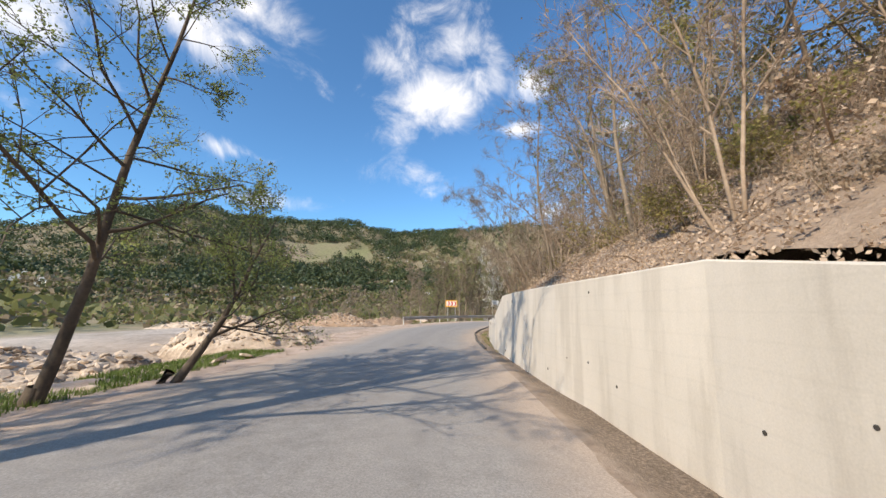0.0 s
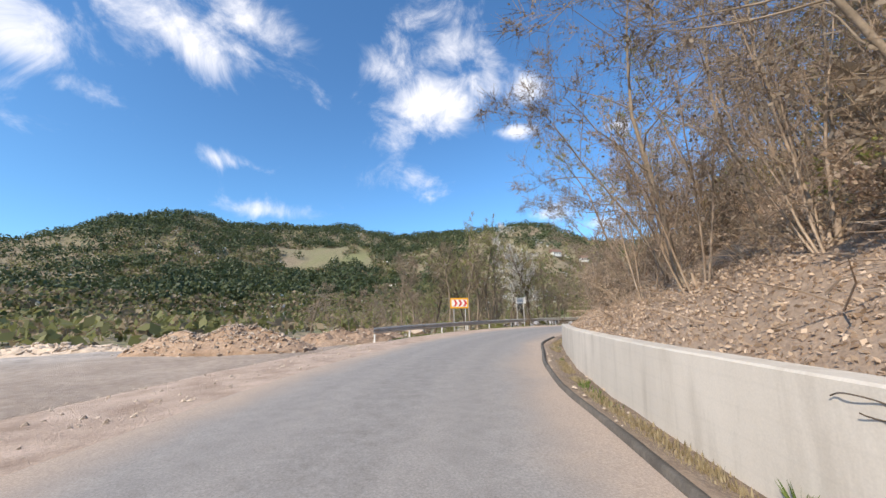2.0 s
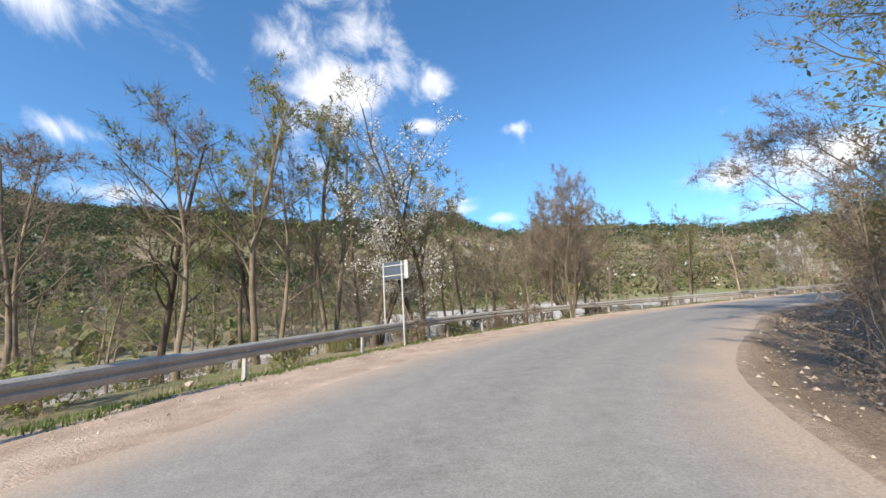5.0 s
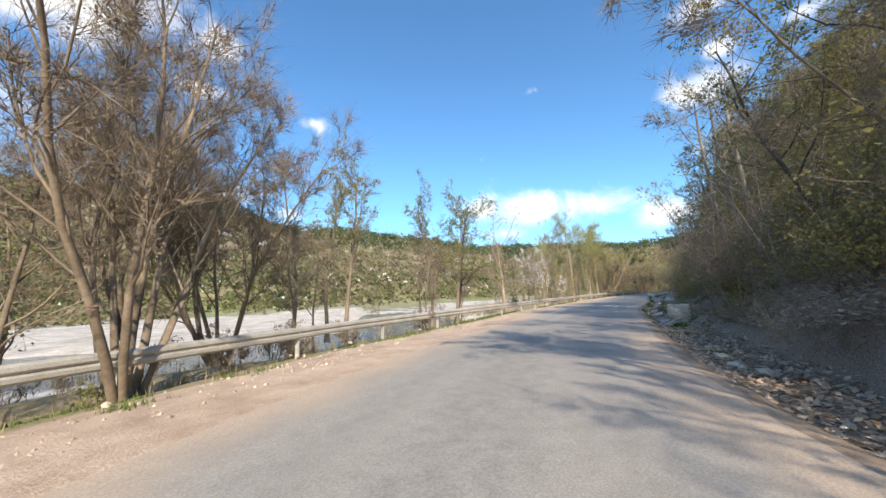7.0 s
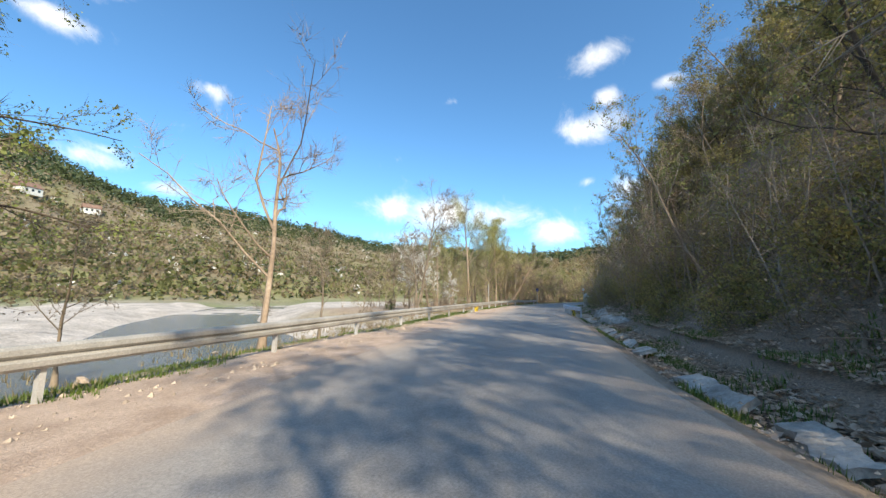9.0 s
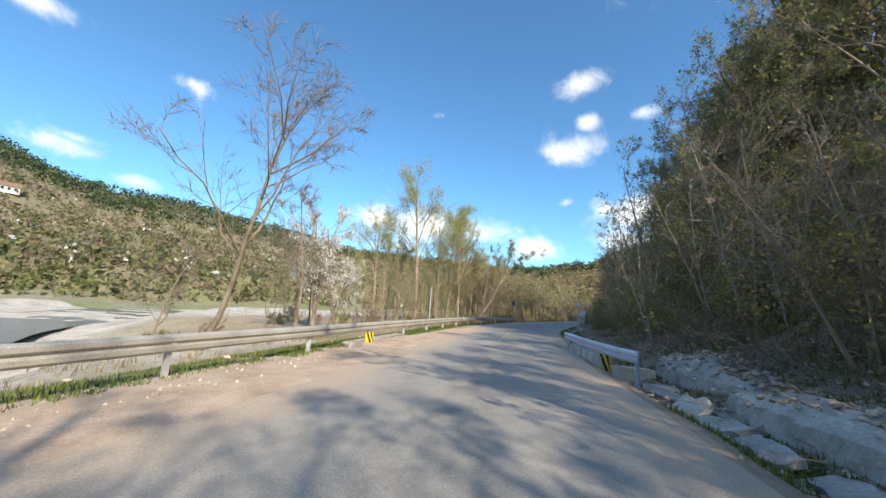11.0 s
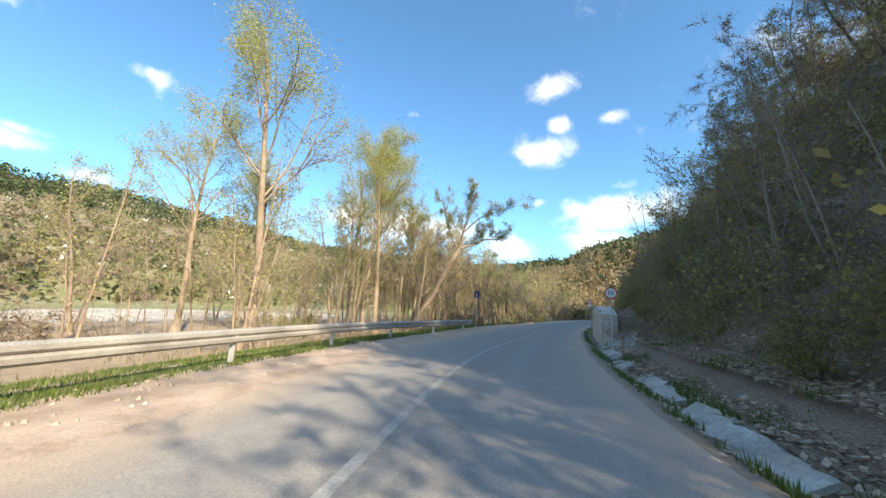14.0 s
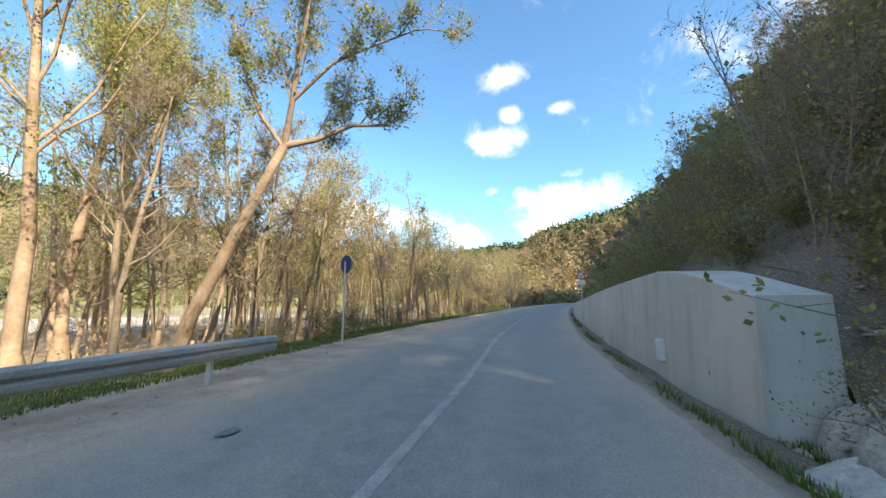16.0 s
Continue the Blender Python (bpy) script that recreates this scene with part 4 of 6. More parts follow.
def small_warning():
    ob = thing("warning_sign", "white triangular warning sign with red border", "road sign", (116.2, 65.75, 0), -98)
    part("pole", rod_bm(0.025, 3.2, (0, 0.03, 1.05)), M["galvanised"], ob)
    part("plate", prism_bm(triangle(0.62), 0.01, Matrix.Translation((0, 0, 2.62))), M["red"], ob)
    part("face", prism_bm(triangle(0.42), 0.004, Matrix.Translation((0, -0.008, 2.62))), M["white"], ob, "white face")
    part("symbol", prism_bm(triangle(0.14), 0.004, Matrix.Translation((0, -0.012, 2.60))), M["black"], ob, "black symbol")
    part("lower_plate", box_bm((0.4, 0.01, 0.2), (0, 0, 2.25), 0.003), M["white"], ob)


small_warning()


def headwall():
    ob = thing("headwall_block", "pale concrete drain headwall block beside the road", "concrete block", (44.15, 57.7, -0.6), 98)
    bm = box_bm((0.98, 0.5, 1.2), (0, 0, 0.42), 0.03)
    for v in bm.verts:
        v.co += Vector((noise.noise(v.co * 3), noise.noise(v.co * 3 + Vector((7, 0, 0))), noise.noise(v.co * 2 + Vector((0, 5, 0))))) * 0.012
    part("block", bm, M["concrete"], ob)
    part("footing", box_bm((1.2, 0.8, 0.25), (0.05, 0.05, -0.05), 0.04), M["old_concrete"], ob)


headwall()


# road markings: a faded centre line over the last stretch
def centre_line():
    aside = lambda i: float(np.interp(CENTRE[i, 0], [77, 83.5, 90, 97.6, 102.5, 114, 125], [-0.35, -0.4, -0.36, 0.08, 0.3, 0.18, 0.0]))
    off = [lambda i: aside(i) - 0.06, lambda i: aside(i) + 0.06]
    tagged(ribbon("road_line", off, [0.0345, 0.0345], M["line"], first=index_near(74.5, 68.0)), "faded white centre line", "road marking", kind="structure")


centre_line()


def road_patch():
    pts = [(99.58 + 0.13 * math.cos(a) * (1 + 0.25 * math.sin(3 * a)), 72.04 + 0.1 * math.sin(a) * (1 + 0.2 * math.cos(2 * a)), 0.034) for a in np.linspace(0, 6.283, 22)[:-1]]
    me = mesh_from("road_patch", pts, [tuple(range(len(pts)))], varied("dark_repair_asphalt", (0.15, 0.145, 0.14), (0.22, 0.21, 0.20), 3, 40, 0.9, 0.4, 0.01))
    tagged(new("road_patch", me), "dark asphalt repair patch in the road", "road patch", kind="structure")


road_patch()


def wall_details():
    """Drain holes and formwork joints of the concrete walls."""
    hole = varied("dark_drain_hole", (0.03, 0.028, 0.025), (0.07, 0.06, 0.05), 5, 40, 0.9, 0.2, 0.01)
    for y, z, q in ((6.5, 0.47, 0.022), (5.7, 0.76, 0.018), (8.7, 0.37, 0.022), (11.3, 0.2, 0.03), (10.3, 0.56, 0.016), (9.5, 0.59, 0.02), (9.4, 1.75, 0.022), (15.8, 0.08, 0.045), (14.8, 1.72, 0.028), (15.5, 1.72, 0.02)):
        part("drain_hole", rod_bm(q, 0.03, (face(y) + 0.01 - 0.05 * (crown(y) - z) / (crown(y) + 0.5), y, z), 9, pose(0, 0, 0, 0, 90, 0)), hole, wall_high)
    part("joint", box_bm((0.02, 0.03, 2.3), (face(16.4) - 0.012, 16.4, 0.75), 0.003, pose(0, 0, 0, 0, 1.2, 0)), varied("rusty_joint", (0.16, 0.11, 0.08), (0.30, 0.22, 0.16), 4, 40, 0.9, 0.2, 0.005), wall_high, "rust-stained formwork joint")
    part("drain_box", box_bm((0.3, 0.1, 0.42), (104.4, 66.25, 0.36), 0.01), M["white"], wall_second, "small white drain outlet")
    part("drain_hole", rod_bm(0.05, 0.08, (102.6, 66.2, 0.25), 10, pose(0, 0, 0, 90, 0, 0)), hole, wall_second)


wall_details()


# ---- trees ----
def tube(path, radii, sides, V, F):
    base = len(V)
    n = len(path)
    up = Vector((0.31, 0.17, 0.94))
    for k in range(n):
        d = (path[min(k + 1, n - 1)] - path[max(k - 1, 0)]).normalized()
        u = d.cross(up)
        if u.length < 0.05:
            u = d.cross(Vector((1, 0, 0)))
        u.normalize()
        v = d.cross(u)
        for j in range(sides):
            a = 6.28319 * j / sides
            V.append(path[k] + (u * math.cos(a) + v * math.sin(a)) * radii[k])
    for k in range(n - 1):
        for j in range(sides):
            a, b = base + k * sides + j, base + k * sides + (j + 1) % sides
            F.append((a, b, b + sides, a + sides))


def leaf_quad(p, size, rng, V, F):
    a = Vector((rng.gauss(0, 1), rng.gauss(0, 1), rng.gauss(0, 1))).normalized()
    b = a.cross(Vector((rng.gauss(0, 1), rng.gauss(0, 1), rng.gauss(0, 1)))).normalized()
    k = len(V)
    V += [p - a * size * 0.5, p + b * size * 0.32, p + a * size * 0.5, p - b * size * 0.32]
    F.append((k, k + 1, k + 2, k + 3))


def twig_sliver(p, d, length, rng, V, F):
    """A fine twig as one thin sliver."""
    d = (d + Vector((rng.gauss(0, 1), rng.gauss(0, 1), rng.gauss(0, 1) + 0.25)) * 0.55).normalized()
    w = d.cross(Vector((rng.gauss(0, 1), rng.gauss(0, 1), rng.gauss(0, 1)))).normalized() * 0.005
    k = len(V)
    V += [p - w, p + w, p + d * length * (0.5 + rng.random())]
    F.append((k, k + 1, k + 2))


def grow(p, d, length, radius, level, P, rng, W, L):
    """One shoot of a tree and, from it, its side shoots."""
    segs = P["segs"][level]
    path, radii = [p.copy()], [radius]
    tip = P["tip"][level]
    for k in range(segs):
        d = (d + Vector((rng.gauss(0, 1), rng.gauss(0, 1), rng.gauss(0, 1))) * P["wander"][level] + Vector((0, 0, P["rise"][level]))).normalized()
        p = p + d * (length / segs)
        path.append(p.copy())
        radii.append(radius * (1 - (1 - tip) * (k + 1) / segs))
    tube(path, radii, P["sides"][level], *W)
    last = level == len(P["segs"]) - 1
    if not last:
        count = P["count"][level]
        for c in range(count):
            f = P["from"][level] + (1 - P["from"][level]) * (c + rng.random()) / count
            q = f * segs
            k = min(int(q), segs - 1)
            at = path[k].lerp(path[k + 1], q - k)
            axis = (path[k + 1] - path[k]).normalized()
            side = axis.cross(Vector((rng.gauss(0, 1), rng.gauss(0, 1), rng.gauss(0, 1)))).normalized()
            ang = radians(P["angle"][level] * (0.7 + 0.6 * rng.random()))
            nd = axis * math.cos(ang) + side * math.sin(ang)
            ln = length * P["ratio"][level] * (1.05 - 0.6 * f) * (0.65 + 0.7 * rng.random())
            grow(at, nd, ln, max(0.004, radii[k] * P["thin"][level] * (0.7 + 0.5 * rng.random())), level + 1, P, rng, W, L)
    if level >= len(P["segs"]) - 2:
        for _ in range(P["slivers"] if last else P["slivers"] // 2):
            k = rng.randrange(segs)
            twig_sliver(path[k].lerp(path[k + 1], rng.random()), (path[k + 1] - path[k]).normalized(), P["sliver"], rng, *W)
        n = P["leaves"] if last else P["leaves"] // 2
        for _ in range(n):
            k = rng.randrange(segs)
            at = path[k].lerp(path[k + 1], rng.random())
            leaf_quad(at + Vector((rng.gauss(0, 1), rng.gauss(0, 1), rng.gauss(0, 1))) * P["scatter"], P["leaf"] * (0.6 + 0.8 * rng.random()), rng, *L)


BASE = dict(slivers=8, sliver=0.42, segs=(7, 5, 3, 1), tip=(0.25, 0.3, 0.4, 0.5), wander=(0.08, 0.17, 0.2, 0.25), rise=(0.04, 0.07, 0.08, 0.08), sides=(8, 5, 3, 3), count=(13, 6, 5), angle=(52, 45, 42), ratio=(0.42, 0.5, 0.5),
            thin=(0.45, 0.5, 0.55), leaves=4, leaf=0.10, scatter=0.06)
BASE["from"] = (0.28, 0.25, 0.2)


def tree_meshes(name, seed, tall, radius, bark, foliage, lean=(0, 0), stems=1, spread=0.25, **change):
    P = dict(BASE, **change)
    rng = random.Random(seed)
    W, L = ([], []), ([], [])
    for s in range(stems):
        a = rng.random() * 6.283
        off = Vector((math.cos(a), math.sin(a), 0)) * (spread if stems > 1 else 0)
        d = Vector((lean[0], lean[1], 1)) + off * 0.8
        k = 1.0 if s == 0 else 0.65 + 0.3 * rng.random()
        grow(off * 0.4 + Vector((0, 0, -0.35)), d.normalized(), tall * 0.8 * k, radius * k, 0, P, rng, W, L)
    # flared root collar
    foot = [Vector((0, 0, -0.4)), Vector((0, 0, 0.0)), Vector((lean[0], lean[1], 1)) * 0.35]
    tube(foot, [radius * 1.7, radius * 1.35, radius * 0.98], 8, *W)
    wood = mesh_from(name + "_trunk", [tuple(v) for v in W[0]], W[1], bark, True)
    crown = mesh_from(name + "_crown", [tuple(v) for v in L[0]], L[1], foliage) if L[1] else None
    return wood, crown


def plant(name, meshes, label, category, group=""):
    """A tree or shrub at the origin, to be copied into place."""
    ob = thing(name, label, category, group=group)
    part_mesh("trunk", meshes[0], ob)
    if meshes[1]:
        part_mesh("crown", meshes[1], ob)
    return ob


KINDS = {}


def kind(key, name, label, category, group, *args, **kw):
    KINDS[key] = (name, tree_meshes(key, *args, **kw), label, category, group)


SPARSE = dict(count=(11, 5, 4), leaves=3, leaf=0.09)
LIGHT = dict(count=(12, 5, 3), sides=(5, 3, 3, 3), segs=(5, 3, 2, 1), leaves=7, leaf=0.11, scatter=0.18, slivers=6, sliver=0.5)
kind("alder", "alder_tree", "leafing dark-barked riverside tree with sparse young leaves", "tree", "roadside trees", 1, 11, 0.13, M["bark_dark"], M["leaf_spring"], leaf=0.09, leaves=4)
kind("alder_b", "alder_tree", "slender bare riverside tree with grey-brown bark", "tree", "roadside trees", 2, 10, 0.10, M["bark"], M["leaf_bud"], leaf=0.07, leaves=3)
kind("alder_c", "alder_tree", "tall thin riverside tree with pale new leaves", "tree", "roadside trees", 3, 12, 0.12, M["bark"], M["leaf_spring"], angle=(40, 42, 40), leaf=0.10, leaves=5)
kind("round", "bare_tree", "broad bare multi-stemmed tree with fine purple-brown twigs", "tree", "roadside trees", 4, 12.5, 0.10, M["bark"], M["leaf_bud"], stems=8, spread=0.5, count=(13, 5, 4), angle=(28, 36, 38), leaf=0.055, leaves=5, slivers=10, sliver=0.6)
kind("blossom", "blossom_tree", "white blossoming wild cherry tree with dark trunk", "tree", "blossom trees", 5, 11, 0.085, M["bark_dark"], M["blossom"], stems=3, spread=0.4, leaf=0.07, leaves=10, slivers=3, count=(11, 5, 4), scatter=0.1, angle=(34, 42, 45))
kind("blossom_s", "blossom_tree", "small white blossoming tree with thin pale stems", "tree", "blossom trees", 6, 7, 0.08, M["bark"], M["blossom"], stems=2, leaf=0.07, leaves=8, slivers=2, count=(10, 5, 4), scatter=0.07)
kind("ash", "bare_tree", "bare forked young tree with twisted tan limbs", "tree", "roadside trees", 7, 9.6, 0.10, M["bark_light"], M["leaf_bud"], lean=(0.12, 0.0), count=(10, 6, 5), angle=(46, 44, 42), wander=(0.11, 0.2, 0.22, 0.25), leaf=0.06, leaves=1, ratio=(0.62, 0.5, 0.5), thin=(0.62, 0.5, 0.55), slivers=7, sliver=0.45)
kind("fork", "bare_tree", "bare leaning tree with forked grey-brown limbs and fine twigs", "tree", "roadside trees", 37, 10.5, 0.095, M["bark"], M["leaf_bud"], lean=(0.34, 0.0), stems=1, count=(12, 7, 5), angle=(48, 44, 42), wander=(0.10, 0.18, 0.22, 0.25), leaf=0.06, leaves=1, ratio=(0.6, 0.5, 0.5), thin=(0.6, 0.48, 0.55), slivers=8, sliver=0.45)
kind("willow", "willow_tree", "tall yellow-green willow with tan trunk", "tree", "willows", 8, 16, 0.20, M["bark_light"], M["leaf_willow"], count=(13, 7, 5), angle=(36, 40, 40), leaf=0.085, leaves=24, scatter=0.26, slivers=5, ratio=(0.45, 0.5, 0.5), **{"from": (0.4, 0.3, 0.2)})
kind("poplar", "poplar_tree", "tall poplar with pale green young leaves", "tree", "willows", 9, 15, 0.15, M["bark_light"], M["leaf_willow"], count=(20, 7, 5), angle=(32, 40, 40), leaf=0.085, leaves=28, scatter=0.26, slivers=5, ratio=(0.36, 0.5, 0.5), **{"from": (0.42, 0.3, 0.2)})


def crooked_willow():
    """A willow that leans out toward the road, forks, and sends one limb level over the verge."""
    rng = random.Random(10)
    P = dict(BASE, segs=(4, 3, 1), tip=(0.3, 0.4, 0.5), wander=(0.16, 0.2, 0.25), rise=(0.07, 0.06, 0.05), sides=(5, 3, 3), count=(6, 5), angle=(44, 42), ratio=(0.5, 0.5), thin=(0.5, 0.55), leaves=9, leaf=0.085, scatter=0.12, slivers=6)
    P["from"] = (0.15, 0.15)
    W, L = ([], []), ([], [])
    limbs = [([(0, 0, -0.5), (-0.25, -0.9, 1.2), (-0.6, -2.1, 2.7), (-0.55, -3.0, 4.5), (-0.5, -3.9, 6.2)], 0.23, 0.13, 0), ([(-0.5, -3.9, 6.2), (-0.1, -4.7, 6.5), (0.2, -5.7, 7.0), (0.65, -6.8, 7.1)], 0.11, 0.04, 9),
             ([(-0.5, -3.9, 6.2), (-0.8, -4.3, 7.4), (-1.2, -4.7, 8.4), (-1.8, -5.5, 10.2)], 0.10, 0.04, 8), ([(-0.8, -4.3, 7.4), (-0.7, -5.5, 8.5), (-0.6, -6.6, 8.9), (-0.5, -8.0, 9.3)], 0.06, 0.02, 5),
             ([(-0.5, -3.9, 6.1), (-1.0, -3.4, 7.0), (-1.5, -3.2, 8.1), (-1.7, -2.9, 9.6)], 0.07, 0.025, 6)]
    for path, r0, r1, shoots in limbs:
        path = [Vector(p) for p in path]
        n = len(path)
        tube(path, [r0 + (r1 - r0) * k / (n - 1) for k in range(n)], 8, *W)
        for c in range(shoots):
            q = (0.25 + 0.75 * (c + rng.random()) / shoots) * (n - 1) * 0.999
            k = int(q)
            d = ((path[k + 1] - path[k]).normalized() + Vector((rng.gauss(0, 0.6), rng.gauss(0, 0.6), 0.3 + rng.gauss(0, 0.5)))).normalized()
            grow(path[k].lerp(path[k + 1], q - k), d, rng.uniform(0.9, 1.9), 0.025, 0, P, rng, W, L)
    return mesh_from("leaning_trunk", [tuple(v) for v in W[0]], W[1], M["bark_light"], True), mesh_from("leaning_crown", [tuple(v) for v in L[0]], L[1], M["leaf_spring"])


KINDS["leaning"] = ("willow_tree", crooked_willow(), "leaning willow with crooked tan trunk and leafy branch", "tree", "willows")
kind("light_a", "riverside_tree", "pale riverside tree with yellow-green spring haze", "tree", "valley trees", 11, 11, 0.12, M["bark_light"], M["leaf_willow"], **LIGHT)
kind("light_b", "riverside_tree", "bare brown tree near the river", "tree", "valley trees", 12, 10, 0.10, M["bark"], M["leaf_bud"], **LIGHT)
kind("light_c", "riverside_tree", "riverside tree in young green leaf", "tree", "valley trees", 13, 9, 0.10, M["bark"], M["leaf_spring"], **LIGHT)
kind("gold_tree", "riverside_tree", "golden tan tree at the far bend of the road", "tree", "valley trees", 18, 11, 0.12, M["bark_light"], M["far_gold"], **dict(LIGHT, leaves=9, leaf=0.2))
kind("slope_a", "hillside_tree", "thin bare hillside tree with grey trunk", "tree", "hillside trees", 14, 11, 0.075, M["bark"], M["leaf_bud"], count=(13, 5, 4), leaf=0.08, leaves=3, lean=(0.16, 0))
kind("slope_b", "hillside_tree", "hillside tree with tan trunk and sparse leaves", "tree", "hillside trees", 15, 12, 0.09, M["bark_light"], M["leaf_spring"], count=(13, 5, 4), leaf=0.11, leaves=4, lean=(0.22, 0.05))
kind("slope_c", "hillside_tree", "many-stemmed hillside hornbeam with olive leaves", "tree", "hillside trees", 16, 10, 0.09, M["bark"], M["leaf_olive"], stems=2, spread=0.4, count=(11, 5, 4), leaf=0.12, leaves=7, scatter=0.15, slivers=5)
kind("slope_d", "hillside_tree", "dense hillside tree in olive spring leaf", "tree", "hillside trees", 17, 11, 0.11, M["bark_dark"], M["leaf_olive"], count=(14, 5, 4), leaf=0.12, leaves=9, scatter=0.18, slivers=5)
SHRUB = dict(slivers=6, sliver=0.4, segs=(3, 2, 1), tip=(0.3, 0.4, 0.5), wander=(0.16, 0.22, 0.25), rise=(0.05, 0.05, 0.05), sides=(4, 3, 3), count=(6, 4), angle=(48, 45), ratio=(0.55, 0.5), thin=(0.55, 0.6), leaves=4, leaf=0.12, scatter=0.08)
SHRUB["from"] = (0.15, 0.15)
kind("shrub_a", "shrub", "brown leafless thicket beside the road", "shrub", "roadside brush", 21, 3.2, 0.03, M["twig"], M["leaf_bud"], stems=6, spread=0.7, **SHRUB)
kind("shrub_b", "shrub", "olive-leaved bush on the hillside", "shrub", "roadside brush", 22, 2.8, 0.03, M["twig"], M["leaf_olive"], stems=6, spread=0.8, **dict(SHRUB, leaves=10, leaf=0.11, scatter=0.16))
kind("shrub_c", "shrub", "young green bush near the river", "shrub", "roadside brush", 23, 2.4, 0.025, M["twig"], M["leaf_spring"], stems=6, spread=0.6, **dict(SHRUB, leaves=5))
kind("shrub_d", "shrub", "rusty dry-leaved bush on the hillside", "shrub", "roadside brush", 24, 2.6, 0.028, M["twig"], M["leaf_dry"], stems=6, spread=0.7, **dict(SHRUB, leaves=6))


def thicket_meshes(name, seed, wide, tall, stems, slivers, leaves, leaf, wood, foliage):
    """A tangle of thin stems, twigs and small leaves."""
    rng = random.Random(seed)
    W, L = ([], []), ([], [])
    for s in range(stems):
        a, q = rng.random() * 6.283, wide * 0.35 * rng.random()
        p = Vector((q * math.cos(a), q * math.sin(a), -0.25))
        d = Vector((0.6 * math.cos(a) + rng.gauss(0, 0.3), 0.6 * math.sin(a) + rng.gauss(0, 0.3), 1)).normalized()
        path, step = [p], tall * rng.uniform(0.7, 1.25) / 4
        for k in range(4):
            d = (d + Vector((rng.gauss(0, 1), rng.gauss(0, 1), rng.gauss(0, 1) - 0.3)) * 0.2).normalized()
            path.append(path[-1] + d * step)
        r = rng.uniform(0.008, 0.02)
        tube(path, [r, r * 0.85, r * 0.7, r * 0.5, r * 0.25], 3, *W)
        for _ in range(slivers // stems):
            k = rng.randrange(4)
            at = path[k].lerp(path[k + 1], rng.random())
            twig_sliver(at, Vector((rng.gauss(0, 1), rng.gauss(0, 1), rng.gauss(0, 1))).normalized(), rng.uniform(0.3, 0.8), rng, *W)
        for _ in range(leaves // stems):
            k = rng.randrange(1, 4)
            at = path[k].lerp(path[k + 1], rng.random()) + Vector((rng.gauss(0, 1), rng.gauss(0, 1), rng.gauss(0, 1))) * 0.22
            leaf_quad(at, leaf * (0.6 + 0.8 * rng.random()), rng, *L)
    return mesh_from(name + "_trunk", [tuple(v) for v in W[0]], W[1], wood), mesh_from(name + "_crown", [tuple(v) for v in L[0]], L[1], foliage)


KINDS["thicket_a"] = ("thicket", thicket_meshes("thicket_a", 61, 2.8, 2.8, 18, 340, 1100, 0.105, M["twig"], M["leaf_olive"]), "tangled brown thicket with olive leaves on the slope", "shrub", "hillside brush")
KINDS["thicket_b"] = ("thicket", thicket_meshes("thicket_b", 62, 2.6, 2.4, 20, 620, 420, 0.09, M["twig"], M["leaf_bud"]), "tangled leafless brown thicket on the slope", "shrub", "hillside brush")
KINDS["thicket_c"] = ("thicket", thicket_meshes("thicket_c", 63, 2.2, 2.2, 16, 300, 160, 0.07, M["twig_pale"], M["leaf_dry"]), "tangle of pale dry shoots with a few dead leaves", "shrub", "hillside brush")
KINDS["thicket_d"] = ("thicket", thicket_meshes("thicket_d", 64, 2.4, 2.8, 16, 300, 260, 0.075, M["twig_pale"], M["leaf_willow"]), "pale riverside thicket with yellow-green buds", "shrub", "riverside brush")
SAPLING = dict(slivers=7, sliver=0.4, segs=(5, 2, 1), tip=(0.3, 0.4, 0.5), wander=(0.06, 0.2, 0.25), rise=(0.05, 0.06, 0.05), sides=(5, 3, 3), count=(13, 4), angle=(45, 42), ratio=(0.28, 0.5), thin=(0.5, 0.6), leaves=7, leaf=0.085, scatter=0.14)
SAPLING["from"] = (0.3, 0.2)
kind("sapling_a", "young_tree", "slender young tree with pale yellow-green buds", "tree", "young woods", 71, 9, 0.05, M["bark_light"], M["leaf_willow"], stems=2, spread=0.3, **SAPLING)
kind("sapling_b", "young_tree", "thin straight young tree with grey-brown twigs", "tree", "young woods", 72, 8, 0.042, M["bark"], M["leaf_bud"], **dict(SAPLING, leaves=3))
kind("sapling_c", "young_tree", "thin leaning young tree in pale green leaf", "tree", "young woods", 73, 10, 0.055, M["bark_light"], M["leaf_spring"], lean=(0.15, 0.05), **SAPLING)
kind("sapling_d", "young_tree", "thin grey stems leaning out of the slope", "tree", "young woods", 74, 6.5, 0.035, M["bark_light"], M["leaf_bud"], stems=4, spread=0.5, lean=(-0.12, 0.1), **dict(SAPLING, leaves=2))
kind("shade_tree", "alder_tree", "tall bare roadside tree with fine branches", "tree", "roadside trees", 75, 18, 0.27, M["bark"], M["leaf_bud"], count=(22, 7, 5), angle=(62, 46, 42), leaf=0.08, leaves=9, slivers=5, thin=(0.26, 0.45, 0.55), ratio=(0.34, 0.5, 0.5), wander=(0.03, 0.17, 0.2, 0.25))
kind("pale_stem", "hillside_tree", "slim pale-stemmed young tree in front of the dark wood", "tree", "hillside trees", 76, 7.5, 0.04, M["bark_pale"], M["leaf_spring"], lean=(0.08, 0.05), stems=2, spread=0.4, **dict(SAPLING, leaves=3, leaf=0.07, slivers=3))
